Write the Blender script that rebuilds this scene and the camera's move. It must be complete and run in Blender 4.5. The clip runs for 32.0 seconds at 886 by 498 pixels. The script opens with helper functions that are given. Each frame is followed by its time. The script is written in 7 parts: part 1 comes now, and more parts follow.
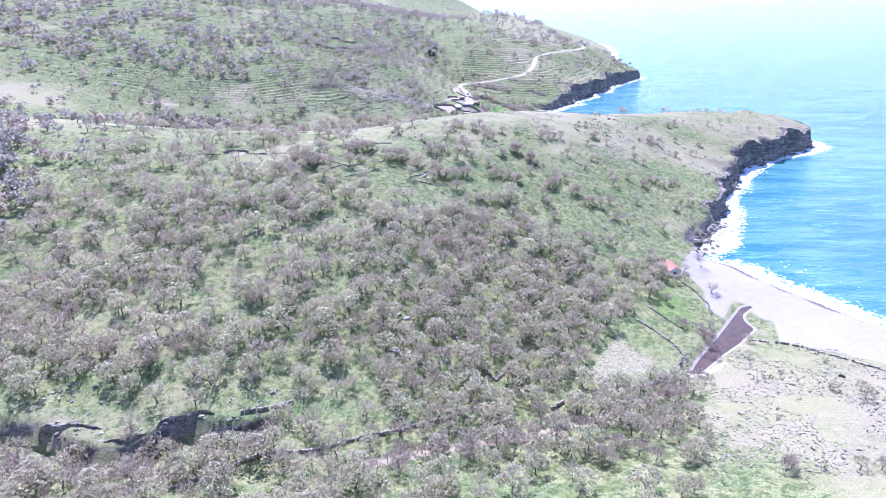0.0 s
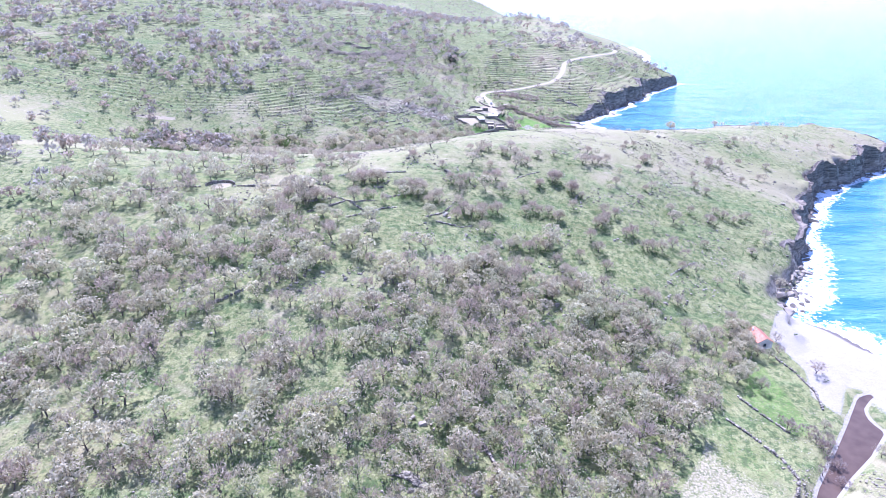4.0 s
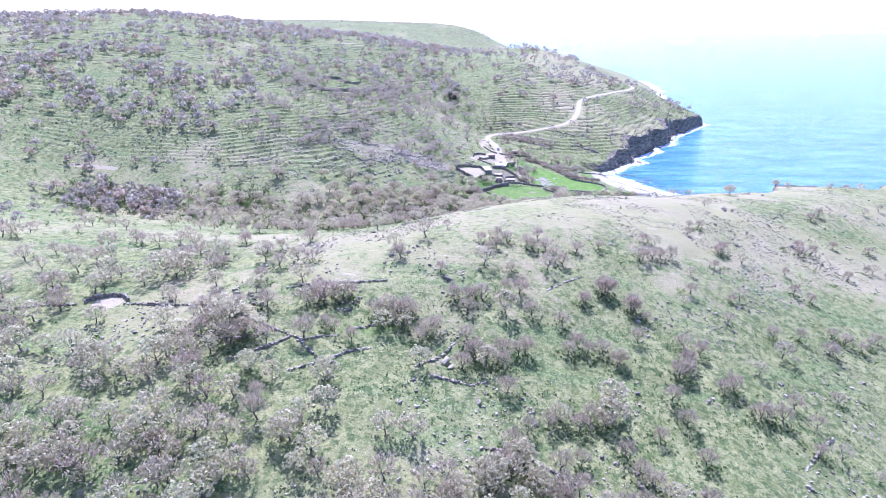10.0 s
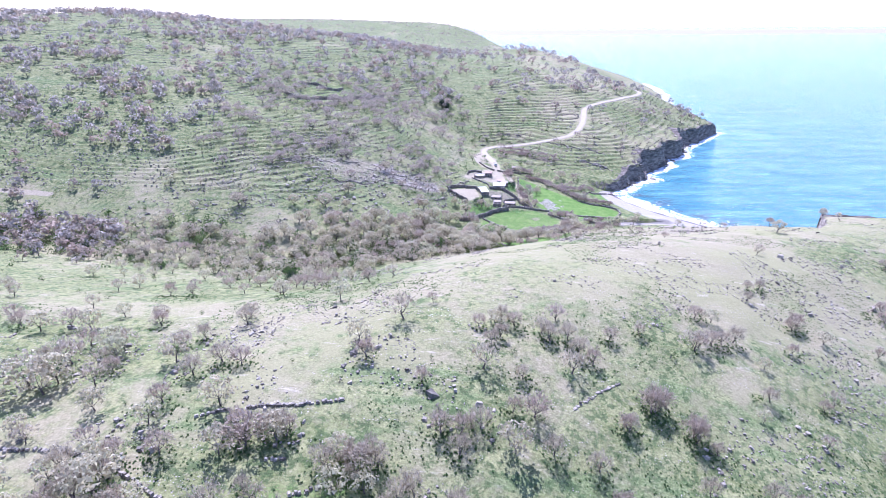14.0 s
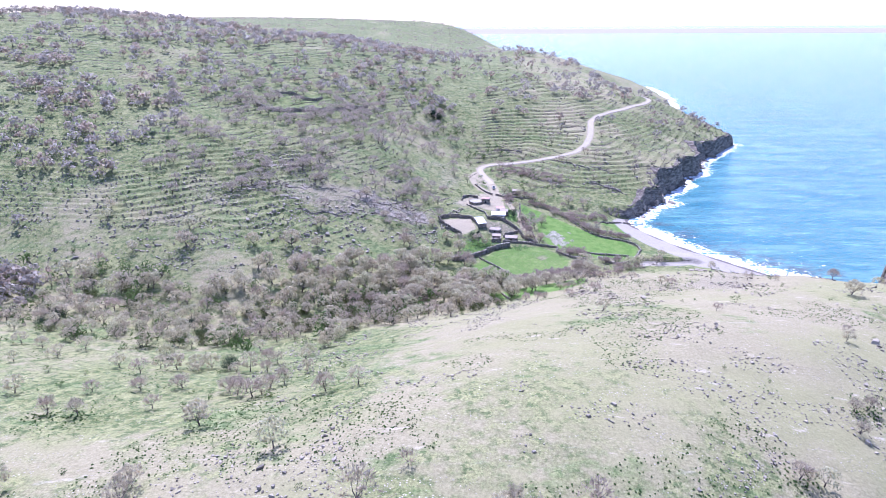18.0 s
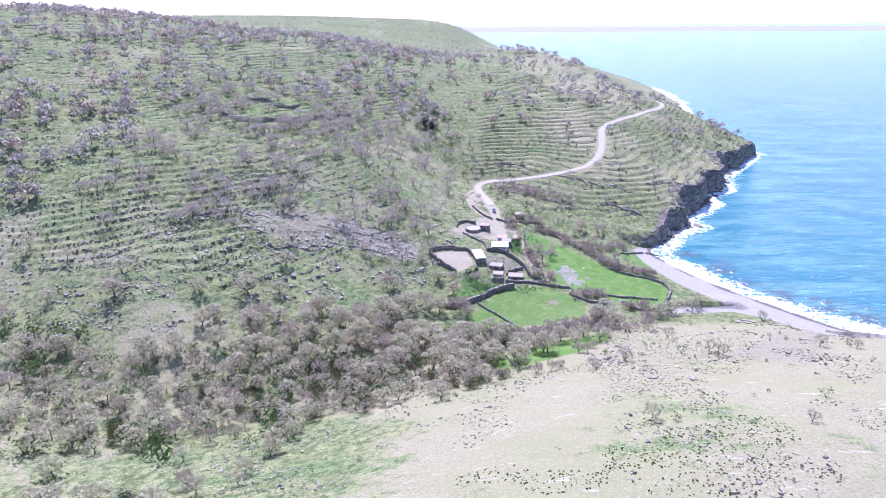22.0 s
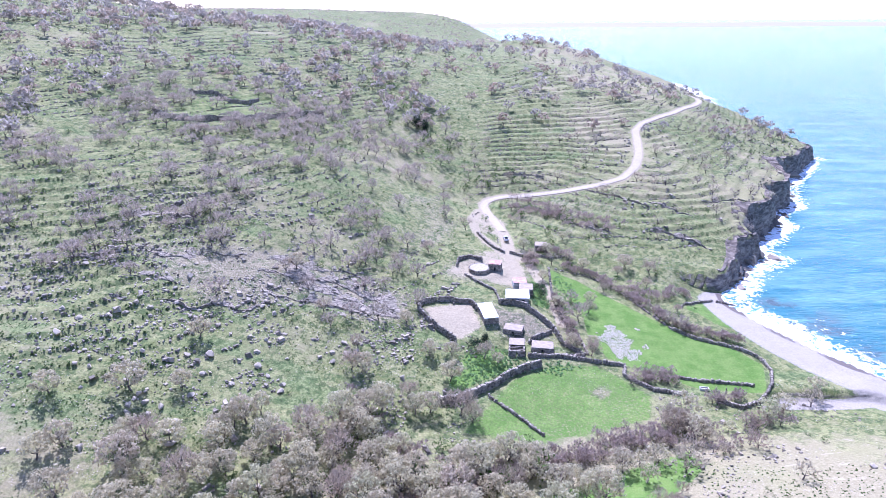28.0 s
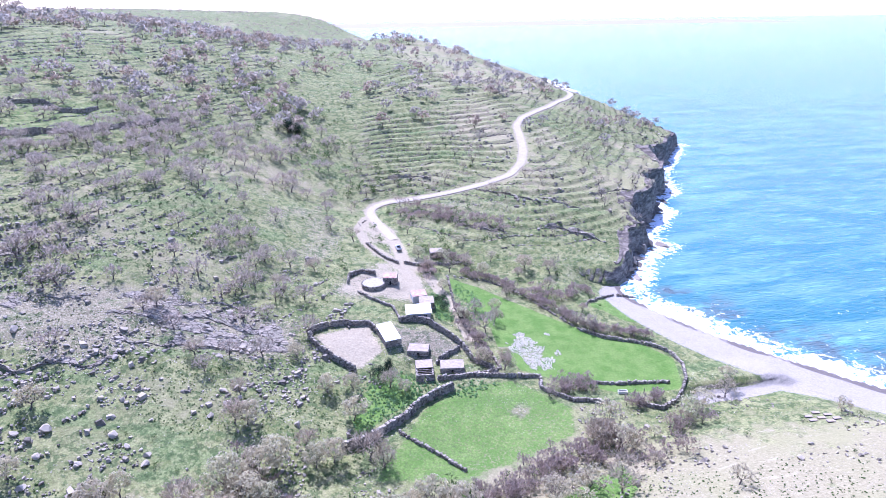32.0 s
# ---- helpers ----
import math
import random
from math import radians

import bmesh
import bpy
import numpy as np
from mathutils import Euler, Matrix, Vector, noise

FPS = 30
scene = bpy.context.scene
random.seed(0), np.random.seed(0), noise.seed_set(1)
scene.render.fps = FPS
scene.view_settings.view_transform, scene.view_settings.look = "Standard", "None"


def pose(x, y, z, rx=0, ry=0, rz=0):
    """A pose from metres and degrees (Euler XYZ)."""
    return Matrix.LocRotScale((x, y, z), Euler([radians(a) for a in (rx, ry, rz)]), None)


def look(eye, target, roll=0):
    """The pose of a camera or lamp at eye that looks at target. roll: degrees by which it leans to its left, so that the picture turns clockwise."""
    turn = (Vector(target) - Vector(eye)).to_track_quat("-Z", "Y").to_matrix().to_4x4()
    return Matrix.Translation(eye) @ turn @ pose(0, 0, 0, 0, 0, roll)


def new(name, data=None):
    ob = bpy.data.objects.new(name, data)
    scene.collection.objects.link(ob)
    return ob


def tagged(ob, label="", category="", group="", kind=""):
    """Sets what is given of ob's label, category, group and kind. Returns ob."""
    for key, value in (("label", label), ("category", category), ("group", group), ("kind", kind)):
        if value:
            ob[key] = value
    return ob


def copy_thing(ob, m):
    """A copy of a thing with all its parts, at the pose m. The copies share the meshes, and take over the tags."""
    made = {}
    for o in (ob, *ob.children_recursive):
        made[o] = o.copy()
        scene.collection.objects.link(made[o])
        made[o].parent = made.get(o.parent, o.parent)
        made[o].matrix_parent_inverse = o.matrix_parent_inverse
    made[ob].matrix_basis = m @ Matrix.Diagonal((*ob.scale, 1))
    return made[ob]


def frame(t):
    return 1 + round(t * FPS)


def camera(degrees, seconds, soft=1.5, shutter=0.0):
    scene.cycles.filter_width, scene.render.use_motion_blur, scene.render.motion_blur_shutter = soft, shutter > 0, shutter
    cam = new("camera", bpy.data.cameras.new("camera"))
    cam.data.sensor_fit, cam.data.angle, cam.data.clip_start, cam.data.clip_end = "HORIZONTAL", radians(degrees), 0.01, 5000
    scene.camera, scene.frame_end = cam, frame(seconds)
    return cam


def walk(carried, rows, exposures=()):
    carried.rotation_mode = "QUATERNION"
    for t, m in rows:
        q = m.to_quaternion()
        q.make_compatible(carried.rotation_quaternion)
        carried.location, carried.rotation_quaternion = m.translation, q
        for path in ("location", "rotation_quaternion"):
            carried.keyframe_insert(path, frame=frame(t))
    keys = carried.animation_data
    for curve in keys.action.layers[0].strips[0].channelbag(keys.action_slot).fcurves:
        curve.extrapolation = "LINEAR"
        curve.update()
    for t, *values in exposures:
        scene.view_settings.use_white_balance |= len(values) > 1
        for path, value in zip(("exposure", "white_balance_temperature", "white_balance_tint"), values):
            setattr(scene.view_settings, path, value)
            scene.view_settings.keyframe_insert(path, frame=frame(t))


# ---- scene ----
import collections

cam = camera(72.6, 32.0, soft=0.3)
PATH = [
    (0, (2.207, -3.836, 118.467), (2.181, -2.009, 117.653), -0.4),
    (3, (-0.846, 37.429, 116.328), (-0.918, 39.25, 115.505), -0.6),
    (5.5, (-2.019, 73.012, 115.825), (-2.119, 74.853, 115.05), -1.0),
    (6, (-2.609, 80.302, 115.771), (-2.706, 82.142, 114.994), -0.7),
    (7, (-3.861, 94.567, 115.244), (-3.954, 96.424, 114.507), -0.7),
    (8, (-4.354, 110.389, 114.627), (-4.441, 112.25, 113.9), -0.6),
    (9, (-4.894, 125.44, 114.358), (-4.976, 127.302, 113.633), -0.4),
    (11, (-5.5, 155.555, 114.337), (-5.572, 157.416, 113.607), -0.3),
    (13, (-5.172, 183.374, 114.337), (-5.236, 185.235, 113.608), -0.3),
    (16.5, (-4.48, 235.339, 115.634), (-4.526, 237.198, 114.898), -0.3),
    (19, (-3.794, 268.64, 116.441), (-3.834, 270.499, 115.705), -0.2),
    (23, (-2.33, 323.845, 112.826), (-2.361, 325.701, 112.083), -0.3),
    (25.5, (-2.447, 359.299, 106.876), (-2.473, 361.153, 106.128), -0.2),
    (28, (-2.123, 392.128, 100.651), (-2.155, 393.983, 99.905), -0.3),
    (29, (-1.971, 402.573, 99.056), (-2.021, 404.428, 98.31), -0.3),
    (30.5, (-2.185, 411.823, 97.165), (-2.221, 413.678, 96.419), -0.4),
    (31, (-2.558, 412.787, 96.964), (-2.507, 414.642, 96.217), -0.3),
    (31.5, (-3.215, 412.188, 96.914), (-2.957, 414.025, 96.166), -0.3),
    (32, (-4.05, 411.574, 96.968), (-3.697, 413.396, 96.221), -0.5),
]
walk(cam, [(t, look(eye, target, roll)) for t, eye, target, roll in PATH], exposures=[(0, 1.22, 4970, 35), (3, 1.3, 4970, 35), (6, 1.4, 4960, 35), (9, 1.28, 4970, 35), (14, 1.12, 5020, 35), (20, 0.93, 5080, 35), (32, 1.1, 5010, 36)])

SUN_AZIMUTH, SUN_HEIGHT = -13.0, 56.0
world = bpy.data.worlds.new("sky")
scene.world = world
world.use_nodes = True
sky = world.node_tree.nodes.new("ShaderNodeTexSky")
sky.sky_type = "NISHITA"
sky.sun_disc = False
sky.sun_elevation, sky.sun_rotation = radians(SUN_HEIGHT), radians(SUN_AZIMUTH)
sky.air_density, sky.dust_density, sky.ozone_density = 1.0, .6, 1.0
backing = world.node_tree.nodes["Background"]
backing.inputs["Strength"].default_value = 0.12
world.node_tree.links.new(sky.outputs[0], backing.inputs["Color"])
sun = new("sun", bpy.data.lights.new("sun", "SUN"))
sun.data.energy, sun.data.angle, sun.data.color = 4.2, radians(.6), (1, .96, .9)
sun.matrix_world = look((0, 0, 300), (-300 * math.sin(radians(SUN_AZIMUTH)) / math.tan(radians(SUN_HEIGHT)), -300 * math.cos(radians(SUN_AZIMUTH)) / math.tan(radians(SUN_HEIGHT)), 0))

# ---- materials ----
def material(name, base, rough_=.9, noises=(), bump=(), metal=0.0, spec=.3, sheen=0.0):
    """A node material. base: colour; noises: (scale, low colour, high colour, share); bump: (scale, strength, metres)."""
    m = bpy.data.materials.new(name)
    m.use_nodes = True
    t = m.node_tree
    p = t.nodes["Principled BSDF"]
    p.inputs["Roughness"].default_value, p.inputs["Metallic"].default_value = rough_, metal
    p.inputs["Specular IOR Level"].default_value = spec
    place = t.nodes.new("ShaderNodeNewGeometry").outputs["Position"]
    last = t.nodes.new("ShaderNodeRGB").outputs[0]
    last.default_value = (*base, 1)
    for scale, low, high, share in noises:
        n = t.nodes.new("ShaderNodeTexNoise")
        n.inputs["Scale"].default_value, n.inputs["Detail"].default_value = scale, 3
        t.links.new(place, n.inputs["Vector"])
        r = t.nodes.new("ShaderNodeValToRGB")
        r.color_ramp.elements[0].color, r.color_ramp.elements[1].color = (*low, 1), (*high, 1)
        r.color_ramp.elements[0].position, r.color_ramp.elements[1].position = .35, .65
        t.links.new(n.outputs["Fac"], r.inputs[0])
        last = mix(t, share, last, r.outputs[0])
    t.links.new(last, p.inputs["Base Color"])
    for scale, strength, metres in bump:
        n = t.nodes.new("ShaderNodeTexNoise")
        n.inputs["Scale"].default_value, n.inputs["Detail"].default_value = scale, 4
        t.links.new(place, n.inputs["Vector"])
        b = t.nodes.new("ShaderNodeBump")
        b.inputs["Strength"].default_value, b.inputs["Distance"].default_value = strength, metres
        t.links.new(n.outputs["Fac"], b.inputs["Height"])
        t.links.new(b.outputs[0], p.inputs["Normal"])
    return m


def mix(t, share, a, b):
    """Mix of two colours; share, a and b are sockets or values."""
    n = t.nodes.new("ShaderNodeMix")
    n.data_type = "RGBA"
    for socket, v in ((n.inputs[0], share), (n.inputs[6], a), (n.inputs[7], b)):
        if isinstance(v, bpy.types.NodeSocket):
            t.links.new(v, socket)
        elif isinstance(v, tuple):
            socket.default_value = (*v, 1)
        else:
            socket.default_value = v
    return n.outputs[2]


def sums(t, op, a, b=0.0, c=None, clamp=False):
    n = t.nodes.new("ShaderNodeMath")
    n.operation, n.use_clamp = op, clamp
    for socket, v in zip(n.inputs, (a, b, c)):
        if v is None:
            continue
        if isinstance(v, bpy.types.NodeSocket):
            t.links.new(v, socket)
        else:
            socket.default_value = v
    return n.outputs[0]


def noise_of(t, place, scale, detail=3.0, rough_=.5):
    n = t.nodes.new("ShaderNodeTexNoise")
    n.inputs["Scale"].default_value, n.inputs["Detail"].default_value, n.inputs["Roughness"].default_value = scale, detail, rough_
    t.links.new(place, n.inputs["Vector"])
    return n.outputs["Fac"]


def step_of(t, v, low, high):
    n = t.nodes.new("ShaderNodeMapRange")
    n.interpolation_type = "SMOOTHSTEP"
    t.links.new(v, n.inputs["Value"])
    n.inputs["From Min"].default_value, n.inputs["From Max"].default_value = low, high
    return n.outputs[0]


def ground_material():
    m = bpy.data.materials.new("hill_ground")
    m.use_nodes = True
    t = m.node_tree
    p = t.nodes["Principled BSDF"]
    p.inputs["Roughness"].default_value, p.inputs["Specular IOR Level"].default_value = .95, .15
    geo = t.nodes.new("ShaderNodeNewGeometry")
    place = geo.outputs["Position"]
    cover, kind = [t.nodes.new("ShaderNodeSeparateColor") for _ in range(2)]
    for name, node in (("cover", cover), ("soil", kind)):
        a = t.nodes.new("ShaderNodeAttribute")
        a.attribute_name = name
        t.links.new(a.outputs["Color"], node.inputs[0])
    lush, bare, sand = cover.outputs
    field, track, scree = kind.outputs
    fine, mid, wide = noise_of(t, place, 1.6, 4, .65), noise_of(t, place, .22, 4, .6), noise_of(t, place, .035, 3)
    grass = mix(t, step_of(t, mid, .35, .66), (.142, .162, .056), (.262, .258, .115))
    grass = mix(t, step_of(t, fine, .5, .72), grass, (.29, .268, .142))
    dry = mix(t, step_of(t, fine, .36, .66), (.262, .228, .13), (.322, .284, .168))
    dry = mix(t, step_of(t, wide, .42, .62), dry, (.268, .25, .126))
    streak = t.nodes.new("ShaderNodeMapping")
    streak.inputs["Rotation"].default_value, streak.inputs["Scale"].default_value = (0, 0, radians(-28)), (.35, 1.5, 1)
    t.links.new(place, streak.inputs["Vector"])
    outcrop = noise_of(t, streak.outputs[0], .3, 6, .72)
    dry = mix(t, step_of(t, outcrop, .6, .68), dry, (.42, .365, .26))
    k = sums(t, "ADD", lush, sums(t, "MULTIPLY", sums(t, "SUBTRACT", mid, .5), 1.5))
    k_lush = k
    col = mix(t, step_of(t, k, .25, .75), dry, grass)
    crumbs = mix(t, step_of(t, noise_of(t, place, 2.6, 5, .7), .42, .62), (.2, .172, .105), (.36, .315, .205))
    k = sums(t, "ADD", bare, sums(t, "MULTIPLY", sums(t, "SUBTRACT", fine, .5), 1.3))
    col = mix(t, step_of(t, k, .42, .7), col, crumbs)
    verdant = step_of(t, noise_of(t, streak.outputs[0], .075, 5, .62), .54, .64)
    col = mix(t, sums(t, "MULTIPLY", verdant, sums(t, "MULTIPLY", step_of(t, k_lush, .2, .6), .75)), col, mix(t, step_of(t, fine, .35, .7), (.115, .16, .055), (.22, .25, .105)))
    scrub = sums(t, "MULTIPLY", step_of(t, noise_of(t, place, .5, 5, .72), .48, .58), step_of(t, k_lush, .3, .7))
    col = mix(t, sums(t, "MULTIPLY", scrub, .72), col, (.052, .088, .03))
    meadow = mix(t, step_of(t, mid, .35, .65), (.1, .182, .034), (.15, .226, .054))
    meadow = mix(t, step_of(t, fine, .58, .75), meadow, (.17, .25, .075))
    col = mix(t, step_of(t, sums(t, "ADD", field, sums(t, "MULTIPLY", sums(t, "SUBTRACT", fine, .5), .5)), .42, .58), col, meadow)
    gravel = mix(t, step_of(t, noise_of(t, place, 3.5, 5, .75), .35, .65), (.27, .24, .195), (.38, .34, .28))
    gravel = mix(t, step_of(t, mid, .3, .7), gravel, (.345, .31, .255))
    col = mix(t, step_of(t, sums(t, "ADD", sand, sums(t, "MULTIPLY", sums(t, "SUBTRACT", fine, .5), .5)), .4, .6), col, gravel)
    dust = mix(t, step_of(t, fine, .25, .75), (.3, .25, .165), (.39, .335, .225))
    col = mix(t, step_of(t, sums(t, "ADD", track, sums(t, "MULTIPLY", sums(t, "SUBTRACT", fine, .5), .6)), .4, .62), col, dust)
    # Pebbles: each cell of the pattern one small pale stone, in drifts.
    cell = t.nodes.new("ShaderNodeTexVoronoi")
    cell.inputs["Scale"].default_value = 1.9
    t.links.new(place, cell.inputs["Vector"])
    chosen = t.nodes.new("ShaderNodeSeparateColor")
    t.links.new(cell.outputs["Color"], chosen.inputs[0])
    drift = sums(t, "ADD", noise_of(t, streak.outputs[0], .16, 4, .65), sums(t, "MULTIPLY", bare, .3))
    stony = sums(t, "MULTIPLY", step_of(t, drift, .54, .68), step_of(t, chosen.outputs[0], .5, .6))
    stony = sums(t, "MULTIPLY", stony, sums(t, "SUBTRACT", 1.0, sums(t, "MAXIMUM", sums(t, "MAXIMUM", sand, field), track, clamp=True)))
    pebble = sums(t, "MULTIPLY", stony, sums(t, "SUBTRACT", 1.0, step_of(t, cell.outputs["Distance"], .2, .36)))
    col = mix(t, pebble, col, mix(t, chosen.outputs[1], (.25, .22, .165), (.5, .45, .36)))
    wet = mix(t, .8, col, (.1, .08, .07))
    col = mix(t, step_of(t, scree, .45, .6), col, wet)
    turn = t.nodes.new("ShaderNodeSeparateXYZ")
    t.links.new(geo.outputs["Normal"], turn.inputs[0])
    steep = sums(t, "SUBTRACT", 1.0, turn.outputs[2])
    layer = t.nodes.new("ShaderNodeMapping")
    layer.inputs["Scale"].default_value = (.16, .16, .55)
    t.links.new(place, layer.inputs["Vector"])
    rock = mix(t, step_of(t, noise_of(t, layer.outputs[0], 1.0, 6, .7), .36, .66), (.09, .077, .064), (.33, .285, .225))
    col = mix(t, step_of(t, sums(t, "ADD", steep, sums(t, "MULTIPLY", sums(t, "SUBTRACT", fine, .5), .3)), .2, .36), col, rock)
    speck = noise_of(t, place, 1.9, 6, .8)
    v = t.nodes.new("ShaderNodeHueSaturation")
    t.links.new(col, v.inputs["Color"])
    grain = sums(t, "MULTIPLY_ADD", step_of(t, speck, .3, .7), .8, .6)
    even = sums(t, "MAXIMUM", sums(t, "MAXIMUM", sand, field), track, clamp=True)
    grain = sums(t, "MULTIPLY_ADD", sums(t, "SUBTRACT", grain, 1.0), sums(t, "MULTIPLY_ADD", even, -.6, 1.0), 1.0)
    turf = sums(t, "MULTIPLY_ADD", step_of(t, k_lush, .15, .7), .6, .4)
    grain = sums(t, "MULTIPLY_ADD", sums(t, "SUBTRACT", grain, 1.0), turf, 1.0)
    t.links.new(grain, v.inputs["Value"])
    t.links.new(v.outputs[0], p.inputs["Base Color"])
    h = sums(t, "ADD", noise_of(t, place, 1.1, 6, .7), sums(t, "MULTIPLY_ADD", noise_of(t, place, .3, 3), 1.5, sums(t, "MULTIPLY", pebble, .5)))
    b = t.nodes.new("ShaderNodeBump")
    b.inputs["Strength"].default_value, b.inputs["Distance"].default_value = .6, .35
    t.links.new(h, b.inputs["Height"])
    t.links.new(b.outputs[0], p.inputs["Normal"])
    return m


def sea_material():
    m = bpy.data.materials.new("sea_water")
    m.use_nodes = True
    t = m.node_tree
    p = t.nodes["Principled BSDF"]
    place = t.nodes.new("ShaderNodeNewGeometry").outputs["Position"]
    a = t.nodes.new("ShaderNodeAttribute")
    a.attribute_name = "shore"
    parts = t.nodes.new("ShaderNodeSeparateColor")
    t.links.new(a.outputs["Color"], parts.inputs[0])
    surf, shallow = parts.outputs[0], parts.outputs[1]
    stretch = t.nodes.new("ShaderNodeMapping")
    stretch.inputs["Rotation"].default_value = (0, 0, radians(-24))
    stretch.inputs["Scale"].default_value = (.35, 1.4, 1)
    t.links.new(place, stretch.inputs["Vector"])
    swell = noise_of(t, stretch.outputs[0], .055, 6, .68)
    chop = noise_of(t, stretch.outputs[0], .7, 4, .6)
    wide = noise_of(t, place, .012, 3)
    deep = mix(t, step_of(t, wide, .35, .65), (.045, .155, .16), (.065, .195, .195))
    col = mix(t, shallow, deep, (.11, .255, .245))
    col = mix(t, sums(t, "MULTIPLY", step_of(t, noise_of(t, stretch.outputs[0], .045, 5, .65), .46, .6), .6), col, (.15, .29, .275))
    col = mix(t, sums(t, "MULTIPLY", parts.outputs[2], step_of(t, noise_of(t, place, .09, 4, .6), .36, .6)), col, (.075, .075, .085))
    # Darker and lighter wave faces put into the colour, following swell and chop.
    col = mix(t, sums(t, "MULTIPLY", step_of(t, swell, .47, .6), .85), col, (.03, .15, .18))
    col = mix(t, step_of(t, noise_of(t, stretch.outputs[0], .16, 5, .7), .54, .7), col, (.16, .35, .36))
    col = mix(t, step_of(t, chop, .55, .7), col, (.045, .18, .21))
    lace = sums(t, "ADD", surf, sums(t, "MULTIPLY", sums(t, "SUBTRACT", noise_of(t, place, .42, 7, .75), .5), 3.2))
    # Sun sparkle on the ripples, painted as white specks beside the surf foam.
    spark = step_of(t, noise_of(t, stretch.outputs[0], 1.1, 3, .6), .73, .77)
    foam_and_glints = sums(t, "MAXIMUM", step_of(t, lace, .5, .8), sums(t, "MULTIPLY", spark, sums(t, "MULTIPLY_ADD", shallow, .8, .15)))
    col = mix(t, foam_and_glints, col, (.86, .88, .88))
    t.links.new(col, p.inputs["Base Color"])
    t.links.new(sums(t, "MULTIPLY_ADD", foam_and_glints, .6, .12), p.inputs["Roughness"])
    p.inputs["Specular IOR Level"].default_value = .5
    p.inputs["IOR"].default_value = 1.33
    b = t.nodes.new("ShaderNodeBump")
    b.inputs["Strength"].default_value, b.inputs["Distance"].default_value = 1.0, 1.1
    t.links.new(sums(t, "ADD", swell, sums(t, "MULTIPLY", chop, .45)), b.inputs["Height"])
    t.links.new(b.outputs[0], p.inputs["Normal"])
    return m


def leaf_material(name, tones, source):
    """Fine twigs and buds. source: 'tree' takes each tree object's own chance, 'tone' the tone stored in the mesh."""
    m = bpy.data.materials.new(name)
    m.use_nodes = True
    t = m.node_tree
    p = t.nodes["Principled BSDF"]
    p.inputs["Roughness"].default_value, p.inputs["Specular IOR Level"].default_value = .95, .04
    if source == "tree":
        chance = t.nodes.new("ShaderNodeObjectInfo").outputs["Random"]
    else:
        a = t.nodes.new("ShaderNodeAttribute")
        a.attribute_name = "tone"
        chance = a.outputs["Fac"]
    r = t.nodes.new("ShaderNodeValToRGB")
    r.color_ramp.elements[0].color, r.color_ramp.elements[-1].color = (*tones[0], 1), (*tones[-1], 1)
    for i, c in enumerate(tones[1:-1]):
        r.color_ramp.elements.new((i + 1) / (len(tones) - 1)).color = (*c, 1)
    t.links.new(chance, r.inputs[0])
    leaf = t.nodes.new("ShaderNodeNewGeometry").outputs["Random Per Island"]
    shade = sums(t, "MULTIPLY_ADD", leaf, .36, .82)
    v = t.nodes.new("ShaderNodeHueSaturation")
    t.links.new(r.outputs[0], v.inputs["Color"])
    fluff = noise_of(t, t.nodes.new("ShaderNodeNewGeometry").outputs["Position"], 1.2, 4, .68)
    t.links.new(sums(t, "MULTIPLY", shade, sums(t, "MULTIPLY_ADD", step_of(t, fluff, .3, .7), .5, .75)), v.inputs["Value"])
    b = t.nodes.new("ShaderNodeBump")
    b.inputs["Strength"].default_value, b.inputs["Distance"].default_value = .4, .3
    t.links.new(fluff, b.inputs["Height"])
    t.links.new(b.outputs[0], p.inputs["Normal"])
    t.links.new(v.outputs[0], p.inputs["Base Color"])
    thin = t.nodes.new("ShaderNodeBsdfTranslucent")
    t.links.new(v.outputs[0], thin.inputs["Color"])
    both = t.nodes.new("ShaderNodeMixShader")
    both.inputs[0].default_value = .62
    t.links.new(p.outputs[0], both.inputs[1])
    t.links.new(thin.outputs[0], both.inputs[2])
    t.links.new(both.outputs[0], t.nodes["Material Output"].inputs["Surface"])
    return m


def stone_material(name, dark, pale):
    """Grey stone; every stone has its own tone."""
    m = material(name, pale, .9, (), ((3, .5, .12),))
    t = m.node_tree
    geo = t.nodes.new("ShaderNodeNewGeometry")
    chance = sums(t, "ADD", sums(t, "MULTIPLY", geo.outputs["Random Per Island"], .7), sums(t, "MULTIPLY", noise_of(t, geo.outputs["Position"], 1.8, 4), .6))
    t.links.new(mix(t, step_of(t, chance, .25, 1.0), dark, pale), t.nodes["Principled BSDF"].inputs["Base Color"])
    return m


